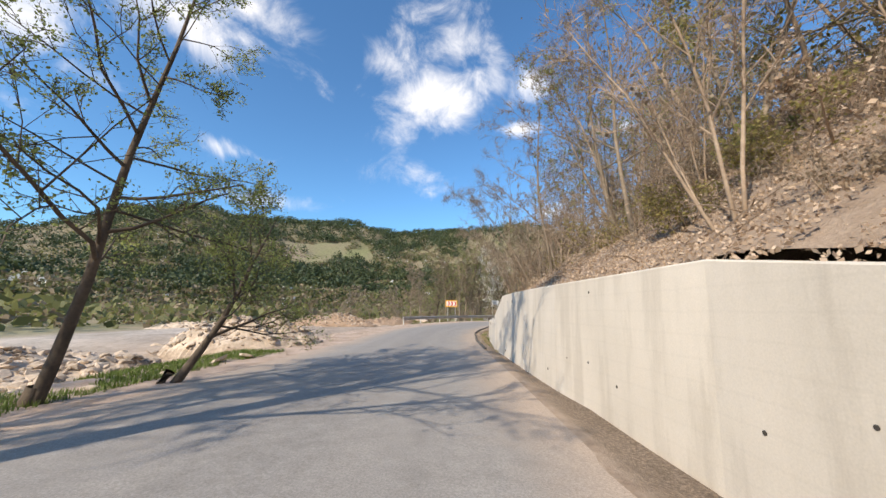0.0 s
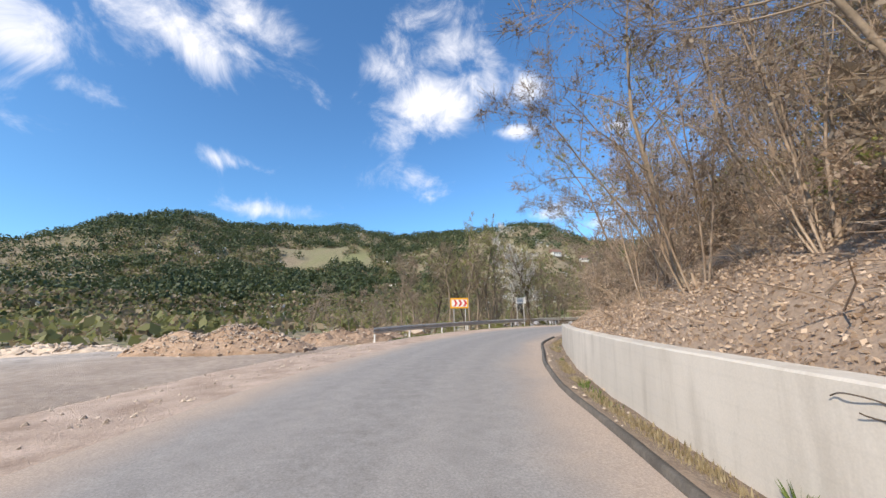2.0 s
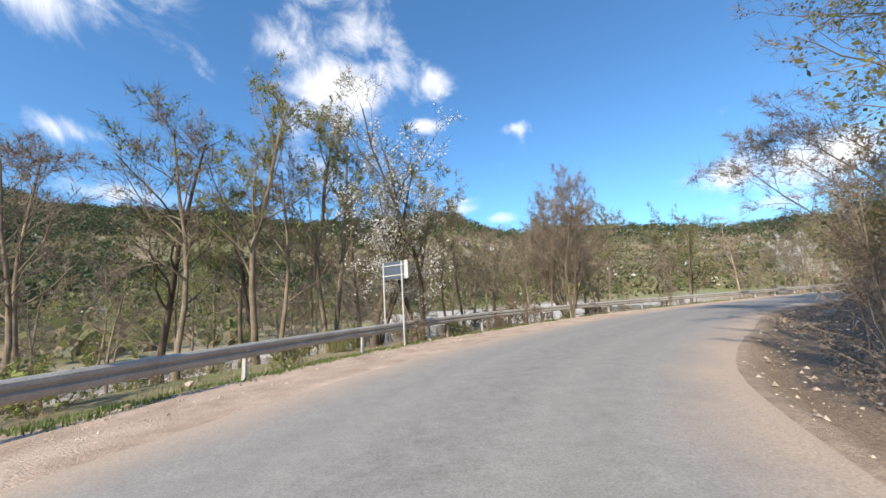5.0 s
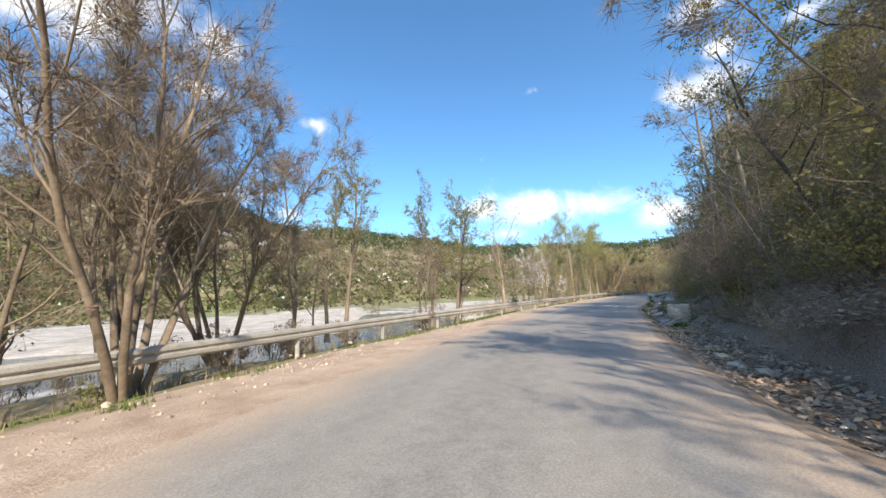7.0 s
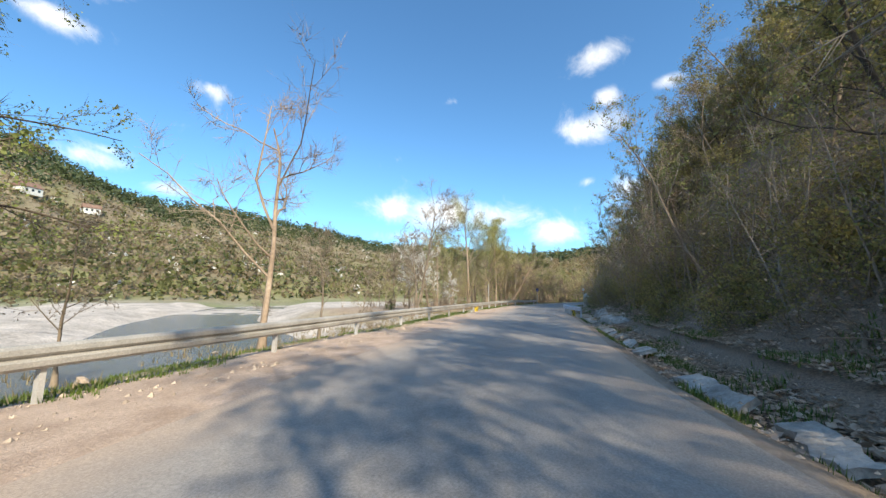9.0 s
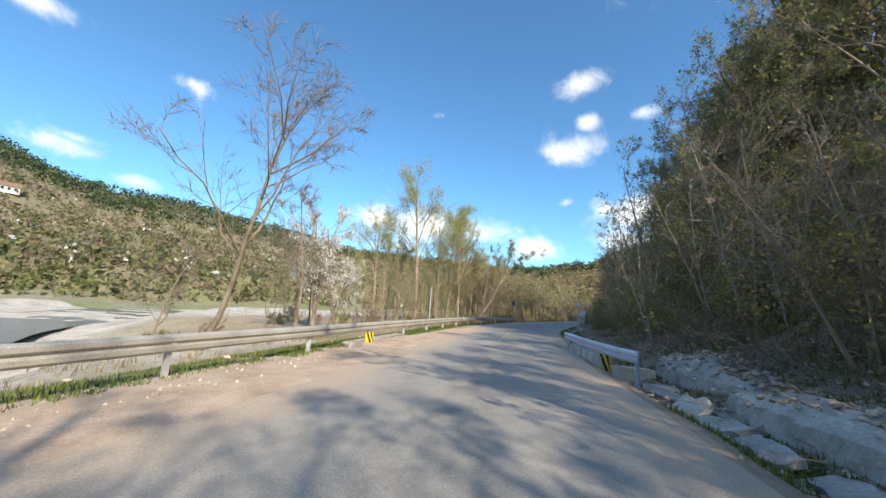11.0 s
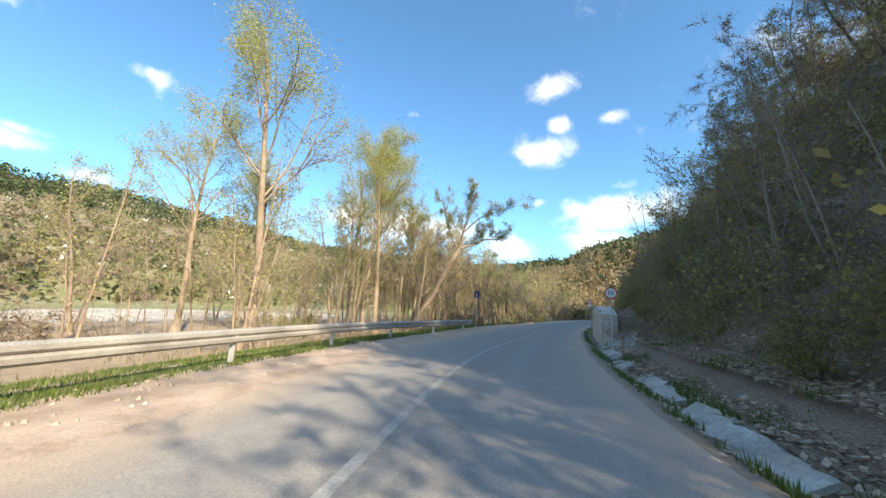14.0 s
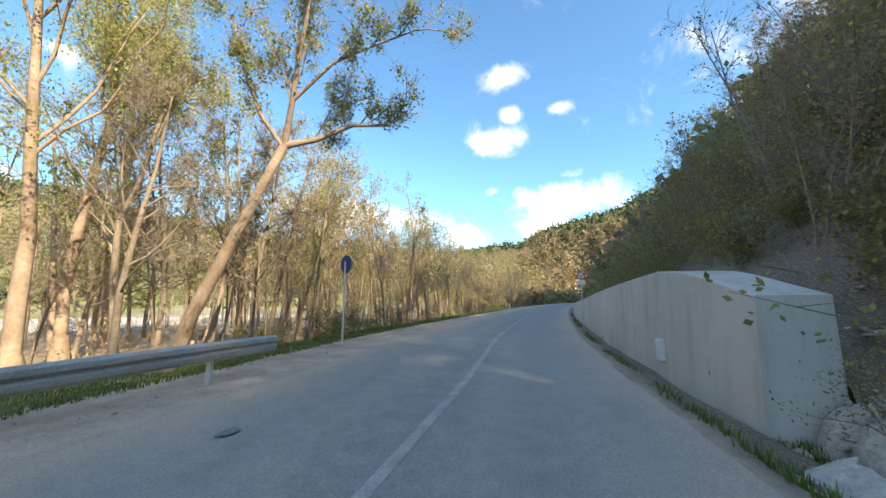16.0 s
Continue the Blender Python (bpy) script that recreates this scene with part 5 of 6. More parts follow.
kind("tan_trunk", "hillside_tree", "tall hillside tree with thick pale trunk above the drain block", "tree", "hillside trees", 77, 14, 0.17, M["bark_pale"], M["leaf_spring"], lean=(0.2, 0.0), count=(13, 6, 4), leaf=0.08, leaves=4, slivers=5, **{"from": (0.35, 0.25, 0.2)})
FIRST = {}


def put(key, x, y, turn=0.0, size=1.0, z=None, label="", tilt=0.0):
    z = height(x, y) if z is None else z
    m = pose(x, y, z, 0, tilt, turn)
    if key not in FIRST:
        ob = plant(*KINDS[key][:1], *KINDS[key][1:])
        FIRST[key] = ob
        ob.scale = (1, 1, 1)
    else:
        ob = copy_thing(FIRST[key], m)
    ob.matrix_basis = m @ Matrix.Diagonal((size, size, size, 1))
    if label:
        tagged(ob, label)
    return ob


# named trees on the river side
kind("lone", "alder_tree", "dark slim roadside tree with level branches", "tree", "roadside trees", 32, 10.5, 0.105, M["bark_dark"], M["leaf_spring"], lean=(0.2, 0.04), count=(22, 7, 5), slivers=3, sliver=0.18, angle=(76, 48, 42), leaf=0.055, leaves=12, ratio=(0.42, 0.5, 0.5), rise=(0.03, 0.03, 0.05, 0.06), wander=(0.05, 0.14, 0.2, 0.25))
put("lone", -2.3, 8.7, 0, 0.95, -0.1)
put("lone", -4.2, 3.4, 130, 0.95, -0.3)
kind("thorn", "alder_tree", "small dark leaning roadside tree with spreading crown", "tree", "roadside trees", 31, 5.6, 0.10, M["bark_dark"], M["leaf_spring"], lean=(0.5, 0.25), tip=(0.08, 0.2, 0.3, 0.4), count=(12, 7, 5), angle=(62, 48, 42), leaf=0.045, leaves=12, scatter=0.05, slivers=2, sliver=0.14, ratio=(0.55, 0.5, 0.5))
put("shade_tree", -2.7, 4.0, 30, 1.0, -0.2)
put("alder_b", -4.6, 2.2, 75, 1.3, -0.3)
put("thorn", -1.65, 10.2, 0, 1.0, -0.15)
put("thorn", -6.0, 5.0, 140, 1.25, -0.7)
NEAR_TREES = [
    ("alder", 10, 58.7, 40, 1.0, -0.4), ("alder_c", 5.6, 57.4, 70, 1.15, -0.5), ("alder_c", 8.0, 59.4, 20, 1.15, -0.5), ("alder_b", 29.6, 71.0, 35, 1.1, -0.6), ("round", 25.6, 67.6, 50, 0.9, -0.4), ("alder_b", 6.4, 57.8, 10, 1.05, -0.5), ("alder_c", 3.8, 62, 80, 1.0, -1.2), ("alder", 5.2, 59, 200, 0.9, -0.6), ("alder_b", -0.2, 55.2, 120, 0.95, -1.0),
    ("blossom", 12.4, 59.6, 30, 1.25, -0.3), ("blossom", 10.2, 59.2, 140, 0.8, -0.3), ("alder_b", 13.8, 60.4, 200, 0.8, -0.3), ("alder_c", 15.7, 63.6, 300, 0.85, -0.3), ("alder_b", 17.8, 63.7, 250, 0.75, -0.3),
    ("alder_b", 19.1, 61.7, 20, 0.62, -0.3), ("light_c", 20.8, 65.4, 60, 0.6, -0.5), ("round", 22.8, 63, 0, 1.0, -0.15), ("alder_b", 28, 67.5, 70, 0.6, -0.5), ("alder_c", 32.1, 72.3, 33, 0.95, -0.5),
    ("alder_c", 33.3, 72.4, 90, 1.1, -0.6), ("light_c", 36.5, 73.4, 0, 0.5, -0.9), ("alder_c", 39.5, 69.15, 70, 0.85, -0.4), ("lone", 39.9, 69.6, -61, 1.0, -0.4), ("alder_c", 38.7, 70.6, 200, 0.9, -0.5), ("alder_b", 38.7, 71.6, 190, 0.8, -0.5), ("ash", 47.4, 70.4, 20, 1.1, -0.3), ("alder_b", 54.2, 75.1, 0, 0.7, -0.7),
    ("fork", 65.6, 76.4, -50, 1.15, -0.2), ("blossom_s", 72.8, 77.6, 0, 0.7, -0.2), ("alder_b", 75.3, 82.0, 25, 1.1, -0.3), ("blossom_s", 78.5, 83.6, 110, 1.75, -0.3), ("blossom_s", 80.3, 82.9, 250, 1.5, -0.3), 
     ("alder_b", 83.8, 90.7, 100, 1.0, -0.3), ("alder_b", 81.2, 86.5, 170, 0.8, -0.3), ("willow", 93.9, 88.9, 0, 0.95, -0.3),
    ("willow", 93.3, 82.8, 110, 1.2, -0.3), ("poplar", 105.2, 83.8, 0, 1.25, -0.2), ("leaning", 105.4, 79.6, 0, 1.0, -0.3), ("willow", 102.7, 81.2, 120, 1.0, -0.3), ("alder_c", 104, 79.9, 10, 1.0, -0.3), ("willow", 109.2, 87.9, 200, 1.15, -0.3),
    ("light_a", 101.5, 82.3, 10, 0.9, -0.3), ("alder_c", 97.4, 80.9, 70, 0.85, -0.3), ("light_a", 114.5, 80.4, 80, 1.1, -0.3), ("light_a", 118.2, 82.6, 150, 1.2, -0.3), ("poplar", 122.7, 86.7, 60, 0.9, -0.3),
]
NEAR_TREES += [
    ("alder_c", 8.3, 60.1, 130, 1.15, -0.5), ("alder_b", 3.4, 56.5, 60, 1.15, -0.6), ("alder", 1.8, 58.9, 10, 1.1, -0.9), ("alder_b", -1.7, 57.7, 210, 1.1, -1.1), ("alder_c", 12.8, 62, 75, 0.95, -0.5), ("alder_b", 9.5, 63.3, 145, 1.1, -0.7),
    ("alder_b", 16.5, 61.7, 33, 0.7, -0.3), ("alder_b", 21.3, 62.8, 290, 0.55, -0.3), ("alder_c", 23.4, 67.9, 0, 0.7, -0.5), ("light_b", 29.7, 69.3, 0, 0.6, -0.7), ("alder_b", 37.1, 69.5, 210, 0.6, -0.3), ("light_b", 43.7, 72.2, 0, 0.45, -0.6),
    ("alder_c", 96.3, 87.2, 10, 1.0, -0.3), ("light_a", 99, 88.5, 10, 1.2, -0.3), ("alder_c", 107.7, 80.5, 140, 1.0, -0.3), ("light_a", 109.7, 79.6, 50, 1.0, -0.3), ("alder_b", 102.5, 77.8, 240, 0.9, -0.3), ("willow", 101.3, 91.3, 70, 0.95, -0.3), ("light_a", 89.5, 89.3, 0, 0.8, -0.3),
    ("alder_b", 106.5, 81.5, 44, 1.1, -0.3), ("light_a", 112.6, 83.6, 14, 1.2, -0.3),
    ("overhang", 32.1, 51.3, 0, 0.95, 1.4), ("overhang", 27.0, 50.6, 0, 0.85, 0.9), ("overhang", 25.6, 48.4, -40, 0.95, 1.3), ("overhang", 27, 48.1, -15, 0.8, 1.9), ("overhang", 9, 27.5, 60, 0.8, 1.6), ("overhang", 8.4, 22, 70, 0.85, 1.9), ("overhang", 11.6, 34.7, 40, 0.8, 1.6),
]
kind("overhang", "hillside_tree", "bare tree leaning out over the road edge", "tree", "hillside trees", 33, 9.5, 0.055, M["bark"], M["leaf_bud"], lean=(-0.2, 0.3), count=(15, 6, 5), angle=(55, 45, 42), leaf=0.07, leaves=3, ratio=(0.5, 0.5, 0.5))
for key, x, y, turn, size, z in NEAR_TREES:
    put(key, x, y, turn, size, z)


def scatter(n, box, seed, lo, hi, side, apart, keep=None):
    """Random places in a box whose distance beyond the road's edge on one side lies between lo and hi, and not too near to each other."""
    rng = np.random.RandomState(seed)
    x, y = rng.uniform(box[0], box[1], n * 12), rng.uniform(box[2], box[3], n * 12)
    i, d = along(x, y)
    out = d - REACH_R[i] if side > 0 else -d - REACH_L[i]
    good = (out > lo) & (out < hi) & (np.sign(d) == side)
    kept = []
    for px, py, o in zip(x[good], y[good], out[good]):
        if keep and not keep(px, py, o):
            continue
        if all((px - a) ** 2 + (py - b) ** 2 > apart**2 for a, b, _ in kept):
            kept.append((px, py, o))
            if len(kept) >= n:
                break
    return kept


JOINED = {}


def put_joined(key, x, y, turn, size):
    """The same shrubs further up the slope, gathered into one mesh a material."""
    m = np.array(pose(x, y, height(x, y), 0, 0, turn)) @ np.diag((size, size, size, 1))
    for me in KINDS[key][1]:
        n = len(me.vertices)
        co = np.empty(n * 3)
        me.vertices.foreach_get("co", co)
        co = co.reshape(-1, 3) @ m[:3, :3].T + m[:3, 3]
        JOINED.setdefault(me.materials[0], []).append((co, me))


def build_joined():
    for mat, rows in JOINED.items():
        verts = np.concatenate([c for c, _ in rows])
        starts, totals, loops, base, at = [], [], [], 0, 0
        for co, me in rows:
            k = len(me.polygons)
            lt, li = np.empty(k, int), np.empty(len(me.loops), int)
            me.polygons.foreach_get("loop_total", lt)
            me.loops.foreach_get("vertex_index", li)
            starts.append(at + np.r_[0, np.cumsum(lt)[:-1]])
            totals.append(lt)
            loops.append(li + base)
            base += len(co)
            at += len(li)
        me = bpy.data.meshes.new("brush")
        me.vertices.add(len(verts))
        me.vertices.foreach_set("co", verts.ravel())
        li = np.concatenate(loops)
        me.loops.add(len(li))
        me.loops.foreach_set("vertex_index", li)
        st = np.concatenate(starts)
        me.polygons.add(len(st))
        me.polygons.foreach_set("loop_start", st)
        me.update(calc_edges=True)
        me.validate()
        me.materials.append(mat)
        tagged(new("brush", me), "dense tangled brush higher up the slope", "brush", kind="stuff")


# wooded slope: thin bare trees over the walls, dense olive wood further on
rng = random.Random(5)
for x, y, o in scatter(52, (5, 30, 2, 47), 1, 2.2, 15, 1, 1.5):
    put(rng.choice(("slope_a", "slope_a", "slope_b", "slope_a", "slope_b")), x, y, rng.uniform(120, 240), rng.uniform(0.7, 1.1))
for x, y, o in scatter(46, (5, 30, 8, 47), 21, 1.7, 7, 1, 1.1):
    put(rng.choice(("sapling_d", "sapling_d", "sapling_b")), x, y, rng.uniform(0, 360), rng.uniform(0.5, 1.0))
for x, y, o in scatter(110, (5, 30, 2, 47), 2, 1.7, 12, 1, 0.9):
    put(rng.choice(("thicket_c", "thicket_c", "thicket_b", "shrub_a")), x, y, rng.uniform(0, 360), rng.uniform(0.35, 0.8) * (0.7 if o < 3 else 1))
for x, y, o in scatter(95, (6, 22, -6, 24), 29, 2.4, 13, 1, 0.9):
    put(rng.choice(("thicket_c", "shrub_d", "shrub_b", "thicket_b", "shrub_c")), x, y, rng.uniform(0, 360), rng.uniform(0.45, 0.95))
for x, y, o in scatter(16, (8, 24, -4, 20), 30, 5, 16, 1, 2.0):
    put(rng.choice(("slope_b", "slope_c", "slope_a")), x, y, rng.uniform(0, 360), rng.uniform(0.8, 1.15))
for x, y, o in scatter(34, (15, 38, 44, 58), 31, 2.2, 4.6, 1, 0.75):
    put(rng.choice(("thicket_b", "thicket_a", "thicket_c")), x, y, rng.uniform(0, 360), rng.uniform(0.3, 0.6))
# dense wood: trees, then layers of brush down to the ditch
for x, y, o in scatter(120, (18, 165, 24, 68), 3, 5.0, 22, 1, 2.0):
    put(rng.choice(("slope_a", "slope_b", "slope_c") if x > 52 and o < 11 else ("slope_d", "slope_c", "slope_d", "slope_a", "slope_b")), x, y, rng.uniform(60, 200), rng.uniform(0.8, 1.2) * (1 if x < 72 else 0.85 if x < 112 else 0.6))
for x, y, o in scatter(470, (17, 150, 34, 68), 4, 3.4, 11, 1, 0.85):
    (put if o < 6.0 and x < 106 else put_joined)(rng.choice(("thicket_a", "thicket_b", "thicket_a", "shrub_b")), x, y, rng.uniform(0, 360), rng.uniform(0.65, 1.25) * min(1.0, 0.45 + 0.16 * (o - 2)))
for x, y, o in scatter(90, (17, 150, 26, 66), 22, 10, 22, 1, 1.7):
    put_joined(rng.choice(("thicket_a", "thicket_b", "thicket_a")), x, y, rng.uniform(0, 360), rng.uniform(1.1, 1.8))
for x, y, o in scatter(26, (74, 110, 46, 66), 13, 5.2, 13, 1, 2.2):
    put(rng.choice(("slope_b", "slope_c", "slope_a")), x, y, rng.uniform(60, 200), rng.uniform(0.75, 1.0))
for x, y, o in scatter(85, (15, 172, -14, 60), 14, 20, 52, 1, 3.0):
    put(rng.choice(("light_b", "light_b", "light_c")), x, y, rng.uniform(0, 360), rng.uniform(0.9, 1.35))
# extra trees high on the slope, added to shade the road
for x, y, o in scatter(30, (64, 110, 28, 60), 32, 14, 28, 1, 2.2):
    put(rng.choice(("slope_d", "slope_c")), x, y, rng.uniform(0, 360), rng.uniform(1.0, 1.3))
for x, y, o in scatter(46, (36, 108, 46, 66), 35, 3.0, 7.0, 1, 1.6):
    put(rng.choice(("pale_stem", "sapling_d", "pale_stem")), x, y, rng.uniform(0, 360), rng.uniform(0.7, 1.2))
for x, y, o in scatter(110, (6, 24, 17, 47), 36, 1.9, 7.5, 1, 0.7):
    put(rng.choice(("thicket_c", "sapling_d", "thicket_c", "shrub_d")), x, y, rng.uniform(0, 360), rng.uniform(0.3, 0.7))
# more added blockers, set back upslope to keep sun off the road
for x, y, o in scatter(16, (74, 88, 46, 63), 37, 8.5, 15, 1, 1.9):
    put(rng.choice(("slope_d", "slope_d", "slope_c")), x, y, rng.uniform(0, 360), rng.uniform(1.0, 1.2))
for x, y, turn in ((47.6, 55.4, 165), (48.9, 54.6, 140), (46.9, 54.2, 180)):
    put("tan_trunk", x, y, turn, 1.0)
# past the second wall, where the road bends away
for x, y, o in scatter(90, (130, 260, 0, 68), 23, 2.5, 45, 1, 2.0):
    put(rng.choice(("sapling_a", "light_b", "thicket_a", "sapling_c", "light_a")), x, y, rng.uniform(0, 360), rng.uniform(0.6, 1.1))
for x, y, o in scatter(40, (124, 200, 44, 68), 24, 1.6, 9, 1, 1.4):
    put_joined(rng.choice(("thicket_a", "thicket_b", "thicket_d")), x, y, rng.uniform(0, 360), rng.uniform(0.7, 1.3))
for x, y, o in scatter(60, (205, 300, 0, 90), 27, -300, 300, 1, 2.6) + scatter(40, (205, 300, 34, 95), 28, 4, 60, -1, 2.6):
    if abs(along(np.array([x]), np.array([y]))[1][0]) > 6:
        put(rng.choice(("gold_tree", "gold_tree", "light_a", "light_b")), x, y, rng.uniform(0, 360), rng.uniform(0.8, 1.3))
# river side: brush under the trees, thicker woods toward the end
for x, y, o in scatter(70, (-6, 62, 48, 80), 6, 3.2, 12, -1, 1.4, lambda a, b, o: a < 36 or o > 5):
    put(rng.choice(("shrub_a", "shrub_c", "shrub_a")), x, y, rng.uniform(0, 360), rng.uniform(0.45, 0.95) if x < 20 else rng.uniform(0.3, 0.6))
for x, y, o in scatter(20, (62, 109, 75, 100), 7, 6, 24, -1, 2.5):
    put(rng.choice(("shrub_a", "shrub_c", "light_b")), x, y, rng.uniform(0, 360), rng.uniform(0.4, 0.9))
for x, y, o in scatter(75, (106, 216, 58, 116), 8, 4.5, 40, -1, 2.4):
    put(rng.choice(("light_a", "light_a", "light_b", "light_c", "alder_b")), x, y, rng.uniform(0, 360), rng.uniform(0.75, 1.25))
for x, y, o in scatter(30, (106, 161, 66, 87), 9, 2.6, 6, -1, 1.6):
    put(rng.choice(("shrub_a", "shrub_c", "light_b")), x, y, rng.uniform(0, 360), rng.uniform(0.5, 0.9))
for x, y, o in scatter(115, (82, 182, 66, 113), 25, 4.2, 32, -1, 1.5):
    put(rng.choice(("sapling_a", "sapling_a", "sapling_b", "sapling_c")), x, y, rng.uniform(0, 360), rng.uniform(0.65, 1.2))
for x, y, o in scatter(70, (106, 190, 62, 100), 33, 4.0, 20, -1, 1.7):
    put(rng.choice(("sapling_a", "sapling_c", "sapling_b", "light_a", "light_c")), x, y, rng.uniform(0, 360), rng.uniform(1.0, 1.45))
for x, y, o in scatter(40, (107, 135, 72, 92), 34, 4.0, 16, -1, 1.3):
    put(rng.choice(("sapling_a", "sapling_c", "sapling_b", "light_a")), x, y, rng.uniform(0, 360), rng.uniform(1.2, 1.6))
for x, y, o in scatter(80, (84, 182, 66, 108), 26, 4.0, 26, -1, 1.6):
    put(rng.choice(("thicket_d", "thicket_d", "thicket_b", "thicket_c")), x, y, rng.uniform(0, 360), rng.uniform(0.45, 1.0))
for x, y, o in scatter(60, (-30, 60, 60, 78), 10, 8, 26, -1, 2.6, lambda a, b, o: a < 22):
    put(rng.choice(("light_b", "light_c", "alder_b", "light_b")), x, y, rng.uniform(0, 360), rng.uniform(0.5, 0.95))


build_joined()


# ---- far woods: clumps of loose foliage on the slopes, dark conifers on the crests ----
def quads_mesh(name, at, size, rng, mat, lying=False):
    """Many small leaf-shaped quads at once; lying ones keep near the level."""
    n = len(at)
    if lying:
        t = rng.uniform(0, 6.283, n)
        a = np.stack([np.cos(t), np.sin(t), rng.normal(0, 0.3, n)], 1)
        b = np.stack([-np.sin(t), np.cos(t), rng.normal(0, 0.3, n)], 1)
    else:
        a = rng.normal(size=(n, 3))
        a /= np.linalg.norm(a, axis=1)[:, None]
        b = np.cross(a, rng.normal(size=(n, 3)))
        b /= np.linalg.norm(b, axis=1)[:, None] + 1e-6
    a, b = a * size[:, None] * 0.5, b * size[:, None] * 0.32
    verts = np.stack([at - a, at + b, at + a, at - b], 1).reshape(-1, 3)
    me = bpy.data.meshes.new(name)
    me.vertices.add(n * 4)
    me.vertices.foreach_set("co", verts.ravel())
    me.loops.add(n * 4)
    me.loops.foreach_set("vertex_index", np.arange(n * 4))
    me.polygons.add(n)
    me.polygons.foreach_set("loop_start", np.arange(n) * 4)
    me.update(calc_edges=True)
    me.materials.append(mat)
    return me


def clump(p, size, tall, rng, spots, cards=9):
    spots.append((p[0], p[1], p[2], size, tall, cards))


def clump_mesh(name, spots, rng, mat):
    q = np.repeat(np.array([c[:5] for c in spots]), [c[5] for c in spots], axis=0)
    n = len(q)
    at = q[:, :3] + np.stack([rng.normal(0, 0.33, n) * q[:, 3], rng.normal(0, 0.33, n) * q[:, 3], q[:, 4] * rng.uniform(0.1, 0.95, n)], 1)
    return quads_mesh(name, at, q[:, 3] * rng.uniform(0.36, 0.61, n), rng, mat)


def far_woods():
    r = np.random.RandomState(4)
    rr2 = random.Random(6)
    n = 66000
    az = np.r_[r.uniform(-40, 175, n - 18000), r.uniform(90, 142, 18000)]
    ra = np.array(sorted(RIDGES[1:], key=lambda q: q[0]))
    far = np.interp(az, ra[:, 0], ra[:, 2], period=360)
    u = r.uniform(0.28, 1.06, n)
    x, y = VALLEY[0] + far * u * np.cos(np.radians(az)), VALLEY[1] + far * u * np.sin(np.radians(az))
    z = ground_height(x, y)
    i, d = along(x, y)
    field, pine_field = noise_field(x, y, 85, 12), noise_field(x, y, 140, 13)
    W, G, D, Y, Pn, B = [], [], [], [], [], []
    # thickets on the valley floor, past the gravel
    bx, by = r.uniform(-190, 240, 9000), r.uniform(20, 300, 9000)
    bi, bd = along(bx, by)
    b_out = -bd - REACH_L[bi]
    edge = np.where(bx < 14, 34, np.where(bx < 60, 95 + 0.3 * bx, 90))
    ok = (b_out > edge) & (bd < 0) & (river_mask(bx, by) < 0.05) & (np.hypot(bx - VALLEY[0], by - VALLEY[1]) < 190) & (noise_field(bx, by, 40, 21) > -0.5)
    bz = ground_height(bx, by)
    for px, py, pz in zip(bx[ok][:3400], by[ok][:3400], bz[ok][:3400]):
        size = rr2.uniform(1.8, 3.4)
        clump(Vector((px, py, pz - 0.3)), size, size * 1.3, rr2, G if rr2.random() < 0.6 else W, 10)
    # golden wooded hill at the far bend
    gx, gy = r.uniform(132, 430, 15000), r.uniform(-110, 105, 15000)
    gi, gd = along(gx, gy)
    gz = ground_height(gx, gy)
    for px, py, pz, q in zip(gx, gy, gz, gd):
        if q > 7 or (px > 190 and abs(q) > 6) or px > 262:
            size = rr2.uniform(2.0, 4.0)
            pick = rr2.random()
            clump(Vector((px, py, pz - 0.4)), size, size * 1.6, rr2, Y if pick < 0.6 else W if pick < 0.85 else G, 9)
    for k in range(n):
        if abs(d[k]) < 14:
            continue
        p = Vector((x[k], y[k], z[k] - 0.5))
        pick, up = rr2.random(), u[k] + 0.10 * field[k]
        if az[k] > 98:  # the forested mountain: a dark belt low down, scrub and pale meadows, forest to the crest
            if 108 < az[k] < 122 and 0.60 < u[k] < 0.72 and field[k] > -0.5 or field[k] < -0.85:
                continue
            dark = (0.38 < up < 0.60 and pine_field[k] > -0.5) or up > 0.70 and pine_field[k] > -0.75
            size = rr2.uniform(2.8, 5.0)
            if dark:
                clump(p, size, size * 2.0, rr2, Pn if pick < 0.55 else D, 9)
            else:
                clump(p, size, size * 1.1, rr2, G if pick < 0.38 else W if pick < 0.72 else D if pick < 0.988 else B, 7)
        else:  # the nearer slope: meadow at the foot, bare scrub, dark forest along the crest
            size = rr2.uniform(2.2, 4.4)
            if up < 0.40 and pick < 0.35 or field[k] < -1.0:
                continue
            if up > 0.74:
                clump(p, size * 1.2, size * 2.1, rr2, Pn if pick < 0.5 else D, 8)
            else:
                clump(p, size, size * 1.1, rr2, W if pick < 0.58 else G if pick < 0.86 else D if pick < 0.986 else B, 7)
    for nm, spots, mat, lab in (("far_golden_wood", Y, M["far_gold"], "golden tan wood on the hill at the bend"), ("far_wood", W, M["far_wood"], "bare brown woodland on the far slopes"),
                                ("far_scrub", G, M["far_green"], "olive green scrub on the far slopes"), ("far_forest", D, M["far_forest"], "dark green forest on the far mountain"),
                                ("far_conifers", Pn, M["pine"], "dark conifers on the far ridges"), ("far_blossom", B, M["blossom"], "scattered white blossom on the far slopes")):
        tagged(new(nm, clump_mesh(nm, spots, r, mat)), lab, "woodland", kind="stuff")


far_woods()


